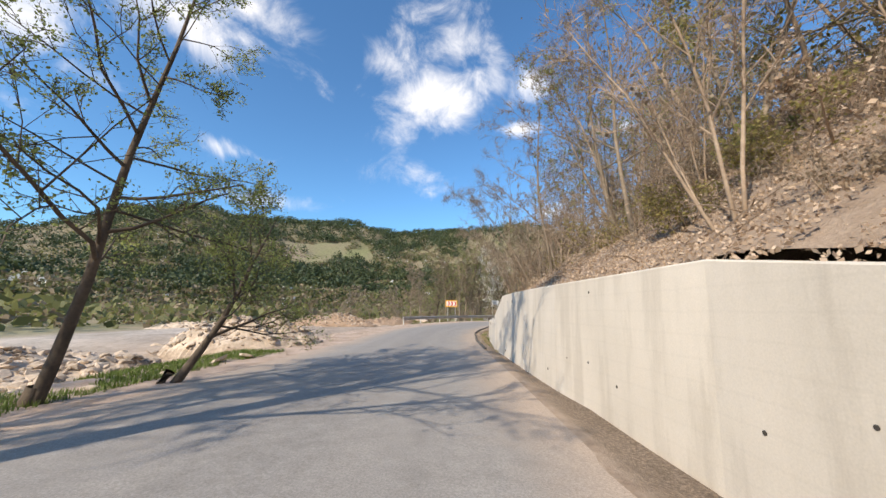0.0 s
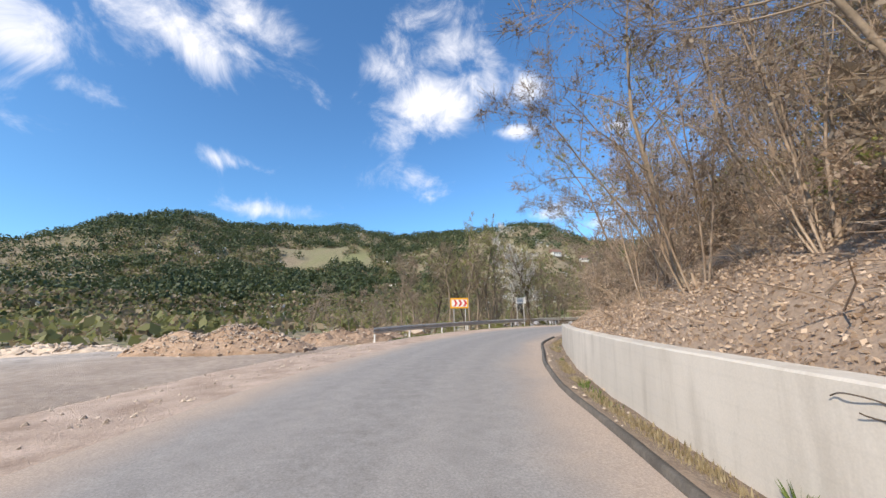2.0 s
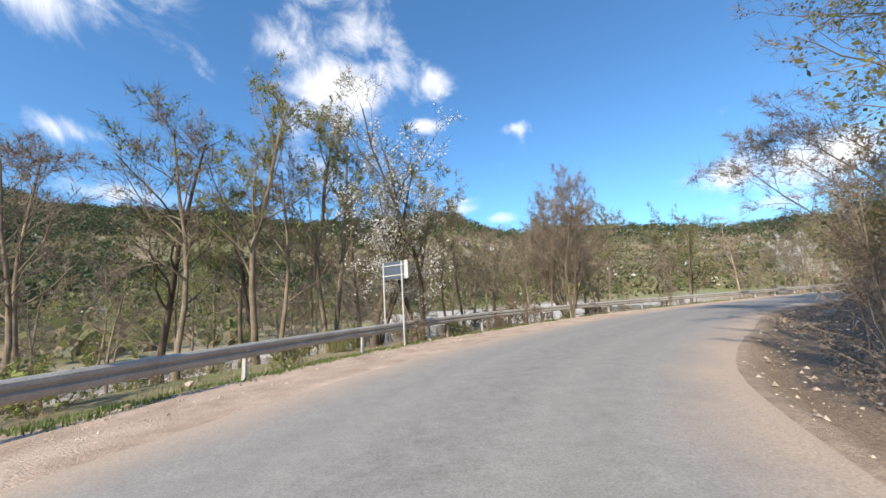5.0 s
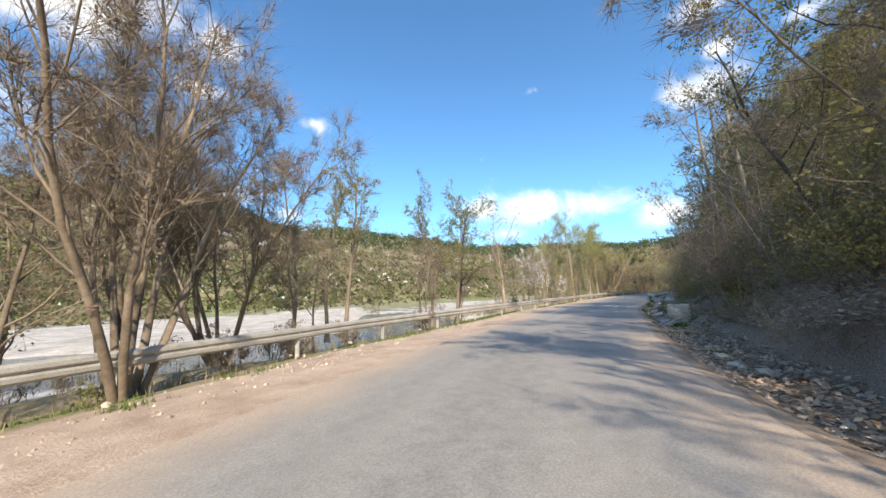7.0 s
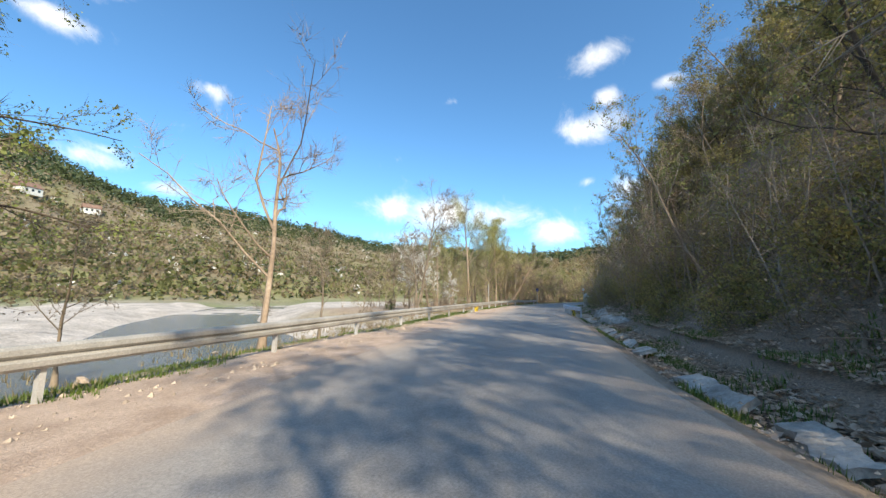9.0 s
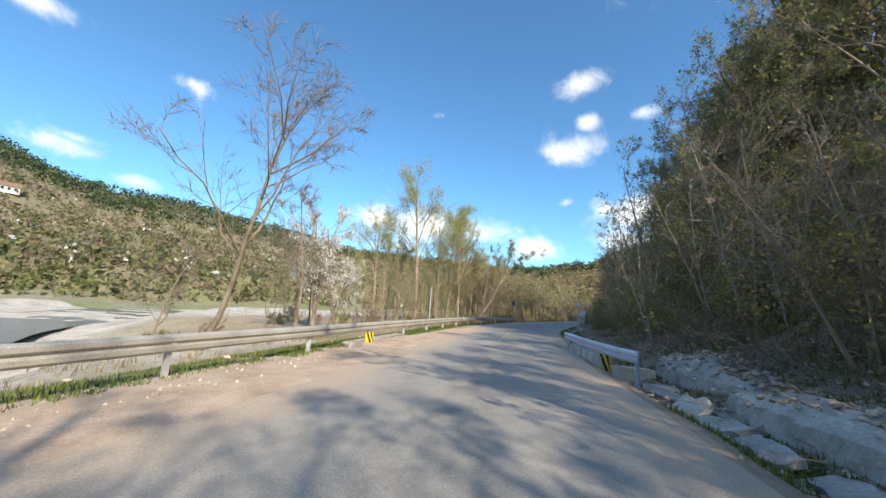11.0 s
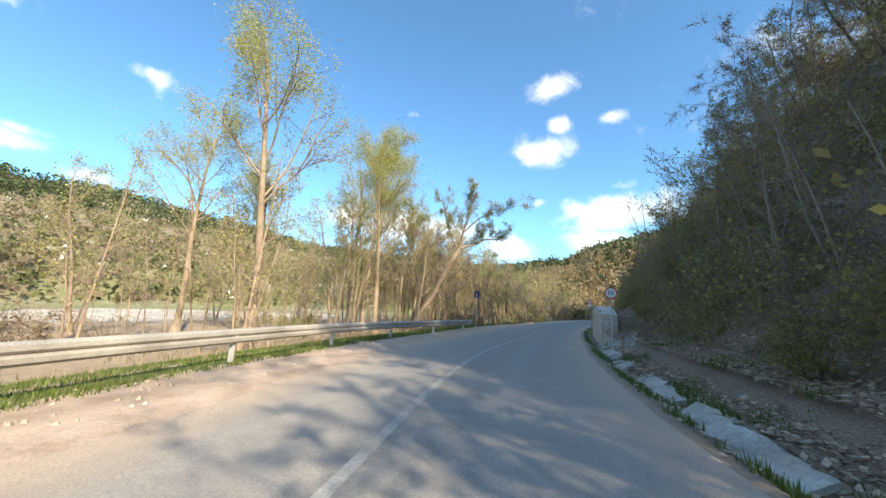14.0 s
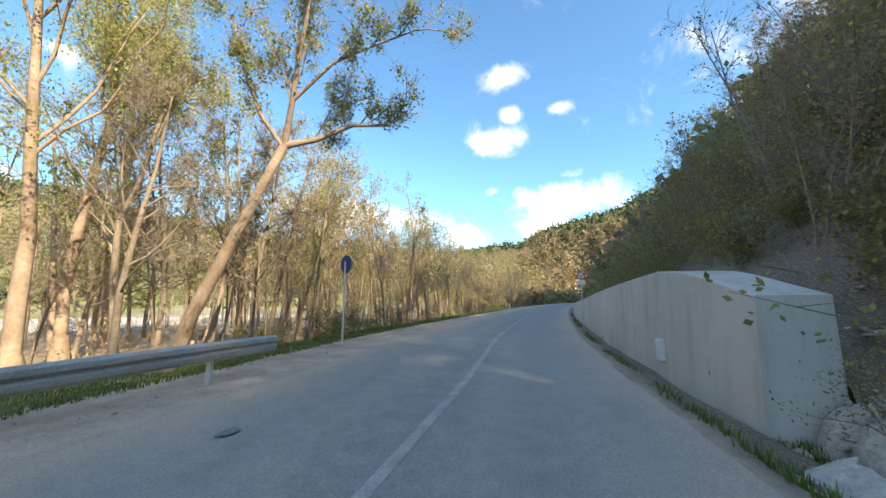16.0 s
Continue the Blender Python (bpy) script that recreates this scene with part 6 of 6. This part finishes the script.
# ---- ground cover ----
def strip_points(n, seed, lo, hi, side, first, last):
    r = np.random.RandomState(seed)
    i = r.randint(first, last, n)
    o = r.uniform(lo, hi, n)
    s = r.uniform(-0.5, 0.5, n)
    reach = REACH_R[i] if side > 0 else REACH_L[i]
    x = CENTRE[i, 0] + side * NORMAL[i, 0] * (reach + o) + TANGENT[i, 0] * s
    y = CENTRE[i, 1] + side * NORMAL[i, 1] * (reach + o) + TANGENT[i, 1] * s
    return x, y, o


def shoulder_z(o):
    return np.interp(o, [0, 0.7, 1.4, 2.1, 2.9, 3.6], [-0.01, -0.015, -0.03, -0.03, -0.14, -0.42])


def foot_z(x, y, o):
    """Height of the ditch and the slope's foot on the wooded side."""
    ditch = np.interp(o, [0, 0.3, 0.55, 0.8, 1.3, 2.0, 2.4], [-0.02, -0.06, -0.25, -0.34, -0.34, -0.2, 0.0])
    return np.where(o < 2.4, ditch - 0.65 * np.exp(-((x - 43.1) ** 2 + (y - 57.8) ** 2) / 2.0), ground_height(x, y, 0.3) + 0.06)


def grass_strip(name, label, n, seed, lo, hi, side, first, last, mat, tall, patch, level=None):
    x, y, o = strip_points(n, seed, lo, hi, side, first, last)
    ok = noise_field(x, y, 5.5, seed) > patch
    x, y, o = x[ok], y[ok], o[ok]
    z = np.maximum(ground_height(x, y) - 0.02, shoulder_z(o)) if side < 0 else np.full(len(x), 0.0)
    if side > 0:
        z = foot_z(x, y, o) if level is None else np.full(len(x), level)
    r = random.Random(seed)
    V, F = [], []
    for px, py, pz in zip(x, y, z):
        for _ in range(3):
            a, h, w = r.random() * 6.283, tall * (0.4 + 0.9 * r.random()), 0.008 + 0.012 * r.random()
            bx, by = px + r.gauss(0, 0.05), py + r.gauss(0, 0.05)
            lx, ly = math.cos(a) * h * 0.45, math.sin(a) * h * 0.45
            k = len(V)
            V += [(bx - math.sin(a) * w, by + math.cos(a) * w, pz - 0.03), (bx + math.sin(a) * w, by - math.cos(a) * w, pz - 0.03), (bx + lx, by + ly, pz + h)]
            F.append((k, k + 1, k + 2))
    tagged(new(name, mesh_from(name, V, F, mat)), label, "grass", kind="stuff")


i36, i_end, i74, i100 = index_near(2, 37), index_near(145.8, 65.6), index_near(74.2, 67.9), index_near(100.1, 70.4)
i_start, i17 = index_near(1.8, 2), index_near(2, 16)
grass_strip("grass_verge", "fresh green grass along the guard rail", 20000, 41, 1.9, 4.6, -1, i36, i74, M["grass"], 0.085, -0.05)
grass_strip("grass_verge", "thick green grass verge under the guard rail", 42000, 42, 1.75, 4.2, -1, i74 - 8, i_end, M["grass"], 0.08, -0.9)
grass_strip("grass_verge", "green grass edge beside the dirt shoulder", 6000, 43, 0.8, 2.6, -1, i_start, i17, M["grass"], 0.09, -0.6)
grass_strip("dry_grass", "dry straw-coloured grass on the river bank", 9000, 44, 2.6, 9, -1, i36, i_end, M["grass_dry"], 0.17, -0.2)
grass_strip("ditch_grass", "green weeds in the roadside ditch", 14000, 45, 0.25, 1.7, 1, index_near(75.9, 68.7), index_near(135.8, 66.4), M["grass"], 0.13, 0.0)
grass_strip("ditch_grass", "green weeds along the stony ditch", 9000, 47, 0.3, 1.6, 1, index_near(32.9, 58.3), index_near(66, 65.6), M["grass"], 0.12, 0.25)
grass_strip("ditch_grass", "weeds and grass on the slope's foot", 16000, 46, 1.2, 4.6, 1, index_near(37.2, 60.7), index_near(102, 69.2), M["grass"], 0.15, 0.2)


grass_strip("dry_grass", "straw and dead leaves between kerb and wall", 5200, 48, 0.14, 0.62, 1, index_near(2, 16.5), index_near(8.9, 39.2), M["grass_dry"], 0.05, -0.5, -0.11)
grass_strip("ditch_grass", "green weeds at the foot of the low wall", 500, 49, 0.4, 0.7, 1, index_near(2, 16.5), index_near(8.9, 39.2), M["grass"], 0.07, 0.35, -0.12)


def turf_verge():
    off = [(lambda i, w=w: -REACH_L[i] - w) for w in (4.6, 3.9, 3.3, 2.7, 2.2, 1.75)]
    tagged(ribbon("verge", off, [-0.62, -0.42, -0.24, -0.075, -0.008, -0.05], M["turf"], first=i74 - 6, last=i_end, wobble=0.22, seed=19), "mossy green turf under the guard rail", "verge", kind="structure")


turf_verge()


def leaf_litter():
    a, c = strip_points(50000, 51, 0.7, 7.5, 1, index_near(23.6, 55.6), index_near(104.1, 70.1)), strip_points(34000, 53, 0.45, 3.6, 1, index_near(21.4, 55.4), index_near(103.1, 70.2))
    x, y, o = (np.concatenate(q) for q in zip(a, c))
    rng = np.random.RandomState(9)
    n = len(x)
    me = quads_mesh("leaf_litter", np.stack([x, y, foot_z(x, y, o) + rng.uniform(0.01, 0.06, n)], 1), 0.07 + 0.08 * rng.uniform(0, 1, n), rng, M["leaf_dry"], True)
    tagged(new("leaf_litter", me), "dry brown fallen leaves on the slope", "leaf litter", kind="stuff")
    x, y, o = strip_points(110000, 52, 1.25, 7.0, 1, index_near(2, 3), index_near(23.6, 55.6))
    n = len(x)
    z = np.where(y < 37, ground_height(x, y, 0.3) + 0.06, foot_z(x, y, o))
    me = quads_mesh("leaf_litter", np.stack([x, y, z + rng.uniform(0.0, 0.035, n)], 1), 0.03 + 0.055 * rng.uniform(0, 1, n), rng, M["leaf_dry"])
    tagged(new("leaf_litter", me), "pale dry leaves and chips on the slope above the walls", "leaf litter", kind="stuff")


leaf_litter()


def edge_kerb():
    off = [(lambda i, w=w: REACH_R[i] + w) for w in (-0.02, 0.0, 0.06, 0.09)]
    tagged(ribbon("kerb", off, [-0.03, 0.055, 0.05, -0.12], varied("tarred_kerb", (0.07, 0.06, 0.05), (0.16, 0.14, 0.115), 2.5, 25, 0.9, 0.5, 0.02), first=index_near(2, 16.5), last=index_near(8.9, 39.2), wobble=0.03, seed=8),
           "low dark asphalt kerb along the ditch", "kerb", kind="structure")


edge_kerb()


def tuft(x, y, z):
    r = random.Random(5)
    V, F = [], []
    for _ in range(46):
        a, h, w = r.random() * 6.283, r.uniform(0.12, 0.26), 0.012
        k = len(V)
        lx, ly = math.cos(a) * h * 0.5, math.sin(a) * h * 0.5
        V += [(x - math.sin(a) * w, y + math.cos(a) * w, z), (x + math.sin(a) * w, y - math.cos(a) * w, z), (x + lx * 0.6, y + ly * 0.6, z + h * 0.7), (x + lx, y + ly, z + h)]
        F += [(k, k + 1, k + 2), (k, k + 2, k + 3)]
    tagged(new("grass_tuft", mesh_from("grass_tuft", V, F, M["grass"])), "green tuft of grass at the wall's foot", "grass tuft")


tuft(5.87, 21.5, -0.12)


def wire_loop(x, y, z):
    V, F = [], []
    path = [Vector((x + 0.02 * math.sin(3 * a) - 0.03, y + 0.13 * math.cos(a) - 0.03 * a, z + 0.06 * math.sin(a))) for a in np.linspace(0.3, 5.6, 18)]
    tube(path, [0.005] * len(path), 5, V, F)
    tagged(new("wire", mesh_from("wire", [tuple(v) for v in V], F, M["bark_dark"], True)), "dark loop of wire hanging on the low wall", "wire")


wire_loop(5.945, 21.1, 0.76)


def pebbles():
    r = random.Random(17)
    V, F = [], []
    a = strip_points(5200, 71, 0.9, 3.0, -1, index_near(1, 33), i74)
    b = strip_points(2600, 72, 0.5, 2.6, -1, i74, i_end)
    c = strip_points(1500, 73, 0.1, 0.9, 1, index_near(2, 16), i100)
    d = strip_points(1800, 74, 0.2, 6.0, -1, index_near(2, 14), index_near(1, 34))
    for side, (xs, ys, os) in ((-1, a), (-1, b), (1, c), (-1, d)):
        for x, y, o in zip(xs, ys, os):
            z = float(shoulder_z(o)) if side < 0 else (-0.03 if o < 0.3 else -0.14)
            s = 0.012 + 0.045 * r.random() ** 3
            k = len(V)
            V += [(x + s * r.uniform(0.7, 1.3), y, z), (x, y + s * r.uniform(0.7, 1.3), z), (x - s, y, z), (x, y - s, z), (x + s * 0.2, y, z + s * r.uniform(0.5, 1.0))]
            F += [(k, k + 1, k + 4), (k + 1, k + 2, k + 4), (k + 2, k + 3, k + 4), (k + 3, k, k + 4)]
    tagged(new("gravel", mesh_from("gravel", V, F, M["rock"])), "loose gravel on the road shoulders", "gravel", kind="stuff")


pebbles()


def deadwood():
    r = random.Random(23)
    V, F = [], []
    a, b = strip_points(700, 75, 1.6, 7.0, 1, index_near(2, 8), index_near(11.3, 47.3)), strip_points(700, 76, 1.4, 6.5, 1, index_near(33, 59.2), index_near(114, 69.4))
    for xs, ys, os in (a, b):
        zs = np.where((os < 2.4) & (ys > 37), -0.2, ground_height(xs, ys, 0.3) + 0.08)
        for x, y, z in zip(xs, ys, zs):
            t, ln, rad = r.uniform(0, 6.283), r.uniform(0.3, 1.3), r.uniform(0.005, 0.018)
            d = Vector((math.cos(t), math.sin(t), r.uniform(0.0, 0.3)))
            p = Vector((x, y, z + 0.02))
            path = [p, p + d * ln * 0.5 + Vector((r.gauss(0, 0.05), r.gauss(0, 0.05), 0.04)), p + d * ln]
            tube(path, [rad, rad * 0.8, rad * 0.4], 4, V, F)
    tagged(new("deadwood", mesh_from("deadwood", [tuple(v) for v in V], F, M["bark_light"])), "fallen sticks and branches on the slope", "deadwood", kind="stuff")


deadwood()


# ---- rubble, rocks and broken slabs ----
def rock_mesh(seed, flat=0.7):
    bm = bmesh.new()
    bmesh.ops.create_icosphere(bm, subdivisions=1, radius=0.5)
    r = random.Random(seed)
    sx, sy, sz = r.uniform(0.7, 1.3), r.uniform(0.6, 1.1), r.uniform(0.45, 0.9) * flat
    for v in bm.verts:
        k = 1 + 0.5 * noise.noise(v.co * 2.3 + Vector((seed * 3.1, 0, 0)))
        v.co = Vector((v.co.x * sx, v.co.y * sy, v.co.z * sz)) * k
    me = bpy.data.meshes.new("rock")
    bm.to_mesh(me)
    bm.free()
    me.materials.append(M["rock"])
    return me


ROCKS = [rock_mesh(s) for s in range(8)]


def rock(x, y, z, size, turn, tilt, label="pale angular rubble stone", mat_seed=0):
    ob = new("rock", ROCKS[mat_seed % 8])
    ob.matrix_basis = pose(x, y, z, tilt, tilt * 0.6, turn) @ Matrix.Diagonal((size, size, size, 1))
    return tagged(ob, label, "rock", "loose rocks")


def rubble_heap(name, label, x, y, rx, ry, tall, turn, mat, seed, stones, stone, z=None):
    """A mound of soil with stones lying on it."""
    ob = thing(name, label, "rubble heap", (x, y, height(x, y) - 0.05 if z is None else z), turn)
    n, V, F = 34, [], []
    r = random.Random(seed)

    def hz(a, b):
        q = a * a + b * b
        base = max(0.0, 1 - q) ** 0.8
        w = noise.noise(Vector((a * 3.2 + seed, b * 3.2, 0.3))) * 0.45 + noise.noise(Vector((a * 9, b * 9 + seed, 1.7))) * 0.2
        return tall * base * (0.85 + w) - (0.15 if q > 0.97 else 0)

    for j in range(n + 1):
        for i in range(n + 1):
            a, b = -1 + 2 * i / n, -1 + 2 * j / n
            V.append((a * rx, b * ry, hz(a, b) if a * a + b * b < 1 else -0.3))
    for j in range(n):
        for i in range(n):
            q = j * (n + 1) + i
            F.append((q, q + 1, q + n + 2, q + n + 1))
    part_mesh("mound", mesh_from("mound", V, F, mat, False), ob)
    SV, SF = [], []
    for k in range(stones):
        a, b = r.gauss(0, 0.45), r.gauss(0, 0.45)
        if a * a + b * b > 1.15:
            continue
        src = ROCKS[r.randrange(8)]
        m = pose(a * rx, b * ry, max(0.0, hz(a, b) if a * a + b * b < 1 else 0) + 0.03, r.uniform(-40, 40), r.uniform(-40, 40), r.uniform(0, 360))
        s = stone * (0.3 + 1.2 * r.random() ** 2)
        base = len(SV)
        SV += [tuple(m @ (v.co * s)) for v in src.vertices]
        SF += [tuple(base + q for q in p.vertices) for p in src.polygons]
    st = part_mesh("rubble", mesh_from("rubble", SV, SF, M["rock"]), ob, "angular broken stones")
    st["kind"] = "stuff"
    return ob


rubble_heap("rubble_heap", "heap of broken stones and earth beside the road", -4.0, 17.5, 2.9, 1.7, 1.25, 25, M["rock"], 1, 800, 0.22)
rubble_heap("rubble_heap", "low spread of broken concrete and stones", -5.4, 12.4, 3.0, 3.4, 0.75, 0, M["rock"], 2, 700, 0.28)
rubble_heap("rubble_heap", "pale heap of stones on the gravel lot", -9.8, 13.8, 3.5, 3.0, 0.9, 40, M["rock"], 3, 300, 0.3)
rubble_heap("soil_heap", "pinkish heap of soil and gravel by the guard rail", -2.0, 38.0, 3.6, 1.5, 0.9, 50, M["soil_heap"], 4, 160, 0.12)
rubble_heap("soil_heap", "orange-brown heap of soil and gravel", -5.8, 33.4, 3.8, 1.8, 1.0, 8, M["soil_heap"], 5, 1300, 0.13)
rubble_heap("rubble_heap", "long low ridge of river stones", -13.0, 41.0, 6.5, 2.0, 0.95, 8, M["rock"], 6, 380, 0.3)
rubble_heap("rubble_heap", "distant ridge of grey river stones", -24.0, 44.0, 8.0, 2.2, 1.0, -6, M["rock"], 7, 260, 0.35)
rubble_heap("soil_heap", "small mound of pale earth behind the rail", -1.4, 45.0, 2.4, 1.6, 0.55, 60, M["soil_heap"], 8, 80, 0.2)
rubble_heap("soil_heap", "bank of dark earth and leaves at the wall's end", 100.4, 64.9, 1.5, 1.1, 0.7, 0, M["slab"], 11, 320, 0.13, -0.1)
for k, (x, y) in enumerate(((100.3, 65.8), (100.5, 65.2), (99.8, 64.7), (99.2, 65.5))):
    put("thicket_c" if k % 2 else "thicket_a", x, y, 70 * k, 0.3, 0.3)
beam = new("concrete_beam", mesh_from("concrete_beam", *cube_lists((1.5, 0.24, 0.22)), M["slab"]))
beam.matrix_basis = pose(-2.1, 17.4, 0.02, 4, 6, 38)
tagged(beam, "broken old concrete beam lying on the dirt", "concrete beam")
rock(0.7, 46.6, 0.1, 1.5, 30, 10, "large white boulder behind the guard rail", 2)
rng = random.Random(12)
for k in range(60):
    x, y = rng.uniform(-8, -1.8), rng.uniform(6, 20)
    rock(x, y, height(x, y) + 0.03, rng.uniform(0.15, 0.5), rng.uniform(0, 360), rng.uniform(-30, 30), mat_seed=k)
for k, (px, py, _) in enumerate(zip(*strip_points(70, 61, 1.8, 3.4, -1, i36, i74))):
    rock(px, py, -0.06, rng.uniform(0.06, 0.2), rng.uniform(0, 360), rng.uniform(-20, 20), "small pinkish stone on the shoulder", k)
for k, (px, py, o) in enumerate(zip(*strip_points(110, 62, 0.9, 3.6, 1, index_near(23.6, 55.6), index_near(102, 69.2)))):
    rock(px, py, -0.1 if o > 2 else -0.3, rng.uniform(0.1, 0.4), rng.uniform(0, 360), rng.uniform(-25, 25), "weathered stone beside the ditch", k)
rubble_heap("rubble_heap", "low bank of pale rubble and earth by the culvert", 69.2, 61.7, 2.6, 0.9, 0.5, 14, M["slab"], 9, 700, 0.15, 0.08)
rubble_heap("rubble_heap", "trampled bank of earth, stones and dead leaves", 64.4, 60.9, 3.0, 0.9, 0.35, 18, M["slab"], 10, 420, 0.12, 0.05)
for k in range(30):
    x = rng.uniform(62.8, 70.9)
    y = 60.6 + (x - 62.8) * 0.198 + rng.uniform(-0.7, 0.7)
    rock(x, y, 0.0, rng.uniform(0.15, 0.4), rng.uniform(0, 360), rng.uniform(-25, 25), "pale stone heaped by the culvert", k)


def slab_mesh(seed):
    """A broken plate of ditch lining: uneven outline, chipped top."""
    r = random.Random(seed)
    nx, ny, V, F = 7, 3, [], []
    lo = [r.uniform(-0.08, 0.08) for _ in range(nx + 1)]
    hi = [r.uniform(-0.1, 0.1) for _ in range(nx + 1)]
    for layer in (0, 1):
        for a in range(nx + 1):
            for b in range(ny + 1):
                x = -0.6 + 1.2 * a / nx + r.uniform(-0.03, 0.03)
                y = (-0.27 + lo[a]) + (0.54 + hi[a] - lo[a]) * b / ny
                V.append((x, y, (0.035 + r.uniform(-0.018, 0.012)) if layer else -0.06))
    m = (nx + 1) * (ny + 1)
    q = lambda a, b, layer: layer * m + a * (ny + 1) + b
    for a in range(nx):
        for b in range(ny):
            F.append((q(a, b, 1), q(a + 1, b, 1), q(a + 1, b + 1, 1), q(a, b + 1, 1)))
            F.append((q(a, b, 0), q(a, b + 1, 0), q(a + 1, b + 1, 0), q(a + 1, b, 0)))
    for a in range(nx):
        F.append((q(a, 0, 0), q(a + 1, 0, 0), q(a + 1, 0, 1), q(a, 0, 1)))
        F.append((q(a, ny, 0), q(a, ny, 1), q(a + 1, ny, 1), q(a + 1, ny, 0)))
    for b in range(ny):
        F.append((q(0, b, 0), q(0, b, 1), q(0, b + 1, 1), q(0, b + 1, 0)))
        F.append((q(nx, b, 0), q(nx, b + 1, 0), q(nx, b + 1, 1), q(nx, b, 1)))
    return mesh_from("concrete_slab", V, F, M["slab"])


SLABS = [slab_mesh(s) for s in range(5)]
SLOPED = [(k, 0.95) for k in range(index_near(39.4, 61.3), index_near(66, 66.6), 1)] + [(k, 0.92) for k in range(index_near(77.6, 69.7), index_near(102.1, 70.2), 1)]
for k, (i, o) in enumerate(SLOPED):
    if rng.random() < 0.3 or 41.2 < CENTRE[i, 0] < 43.6:
        continue
    q = REACH_R[i] + o + rng.uniform(-0.08, 0.12)
    a = math.degrees(math.atan2(TANGENT[i, 1], TANGENT[i, 0]))
    ob = new("concrete_slab", SLABS[k % 5])
    ob.matrix_basis = pose(CENTRE[i, 0] + NORMAL[i, 0] * q, CENTRE[i, 1] + NORMAL[i, 1] * q, -0.20 + rng.uniform(-0.06, 0.04), -26 + rng.uniform(-14, 14), rng.uniform(-9, 9), a + rng.uniform(-14, 14)) @ Matrix.Diagonal((rng.uniform(0.55, 1.0), rng.uniform(0.6, 1.0), 1, 1))
    tagged(ob, "broken pale concrete ditch lining slab", "concrete slab", "ditch slabs")


def house(x, y, turn, w, d, h):
    ob = thing("house", "small pale house with red tiled roof on the far slope", "house", (x, y, height(x, y)), turn, "far houses")
    part("wall", box_bm((w, d, h), (0, 0, h / 2 - 0.5), 0.03), M["plaster"], ob)
    rise = d * 0.38
    bm = bmesh.new()
    ov = 0.5
    pts = [(-w / 2 - ov, -d / 2 - ov, h - 0.6), (w / 2 + ov, -d / 2 - ov, h - 0.6), (w / 2 + ov, d / 2 + ov, h - 0.6), (-w / 2 - ov, d / 2 + ov, h - 0.6), (-w / 2 - ov, 0, h + rise), (w / 2 + ov, 0, h + rise)]
    v = [bm.verts.new(p) for p in pts]
    for f in ((0, 1, 5, 4), (2, 3, 4, 5), (0, 4, 3), (1, 2, 5), (3, 2, 1, 0)):
        bm.faces.new([v[q] for q in f])
    part("roof", bm, M["roof_tile"], ob)
    for k in (-0.3, 0.0, 0.3):
        for face in (-1, 1):
            part("window", box_bm((1.1, 0.08, 1.3), (k * w, face * d / 2, h * 0.5), 0.02), M["dark_glass"], ob)


HOUSES = [(105, 352, 20, 9, 7, 4.2), (130, 346, -10, 7.5, 6, 3.6)]
for row in HOUSES:
    house(*row)
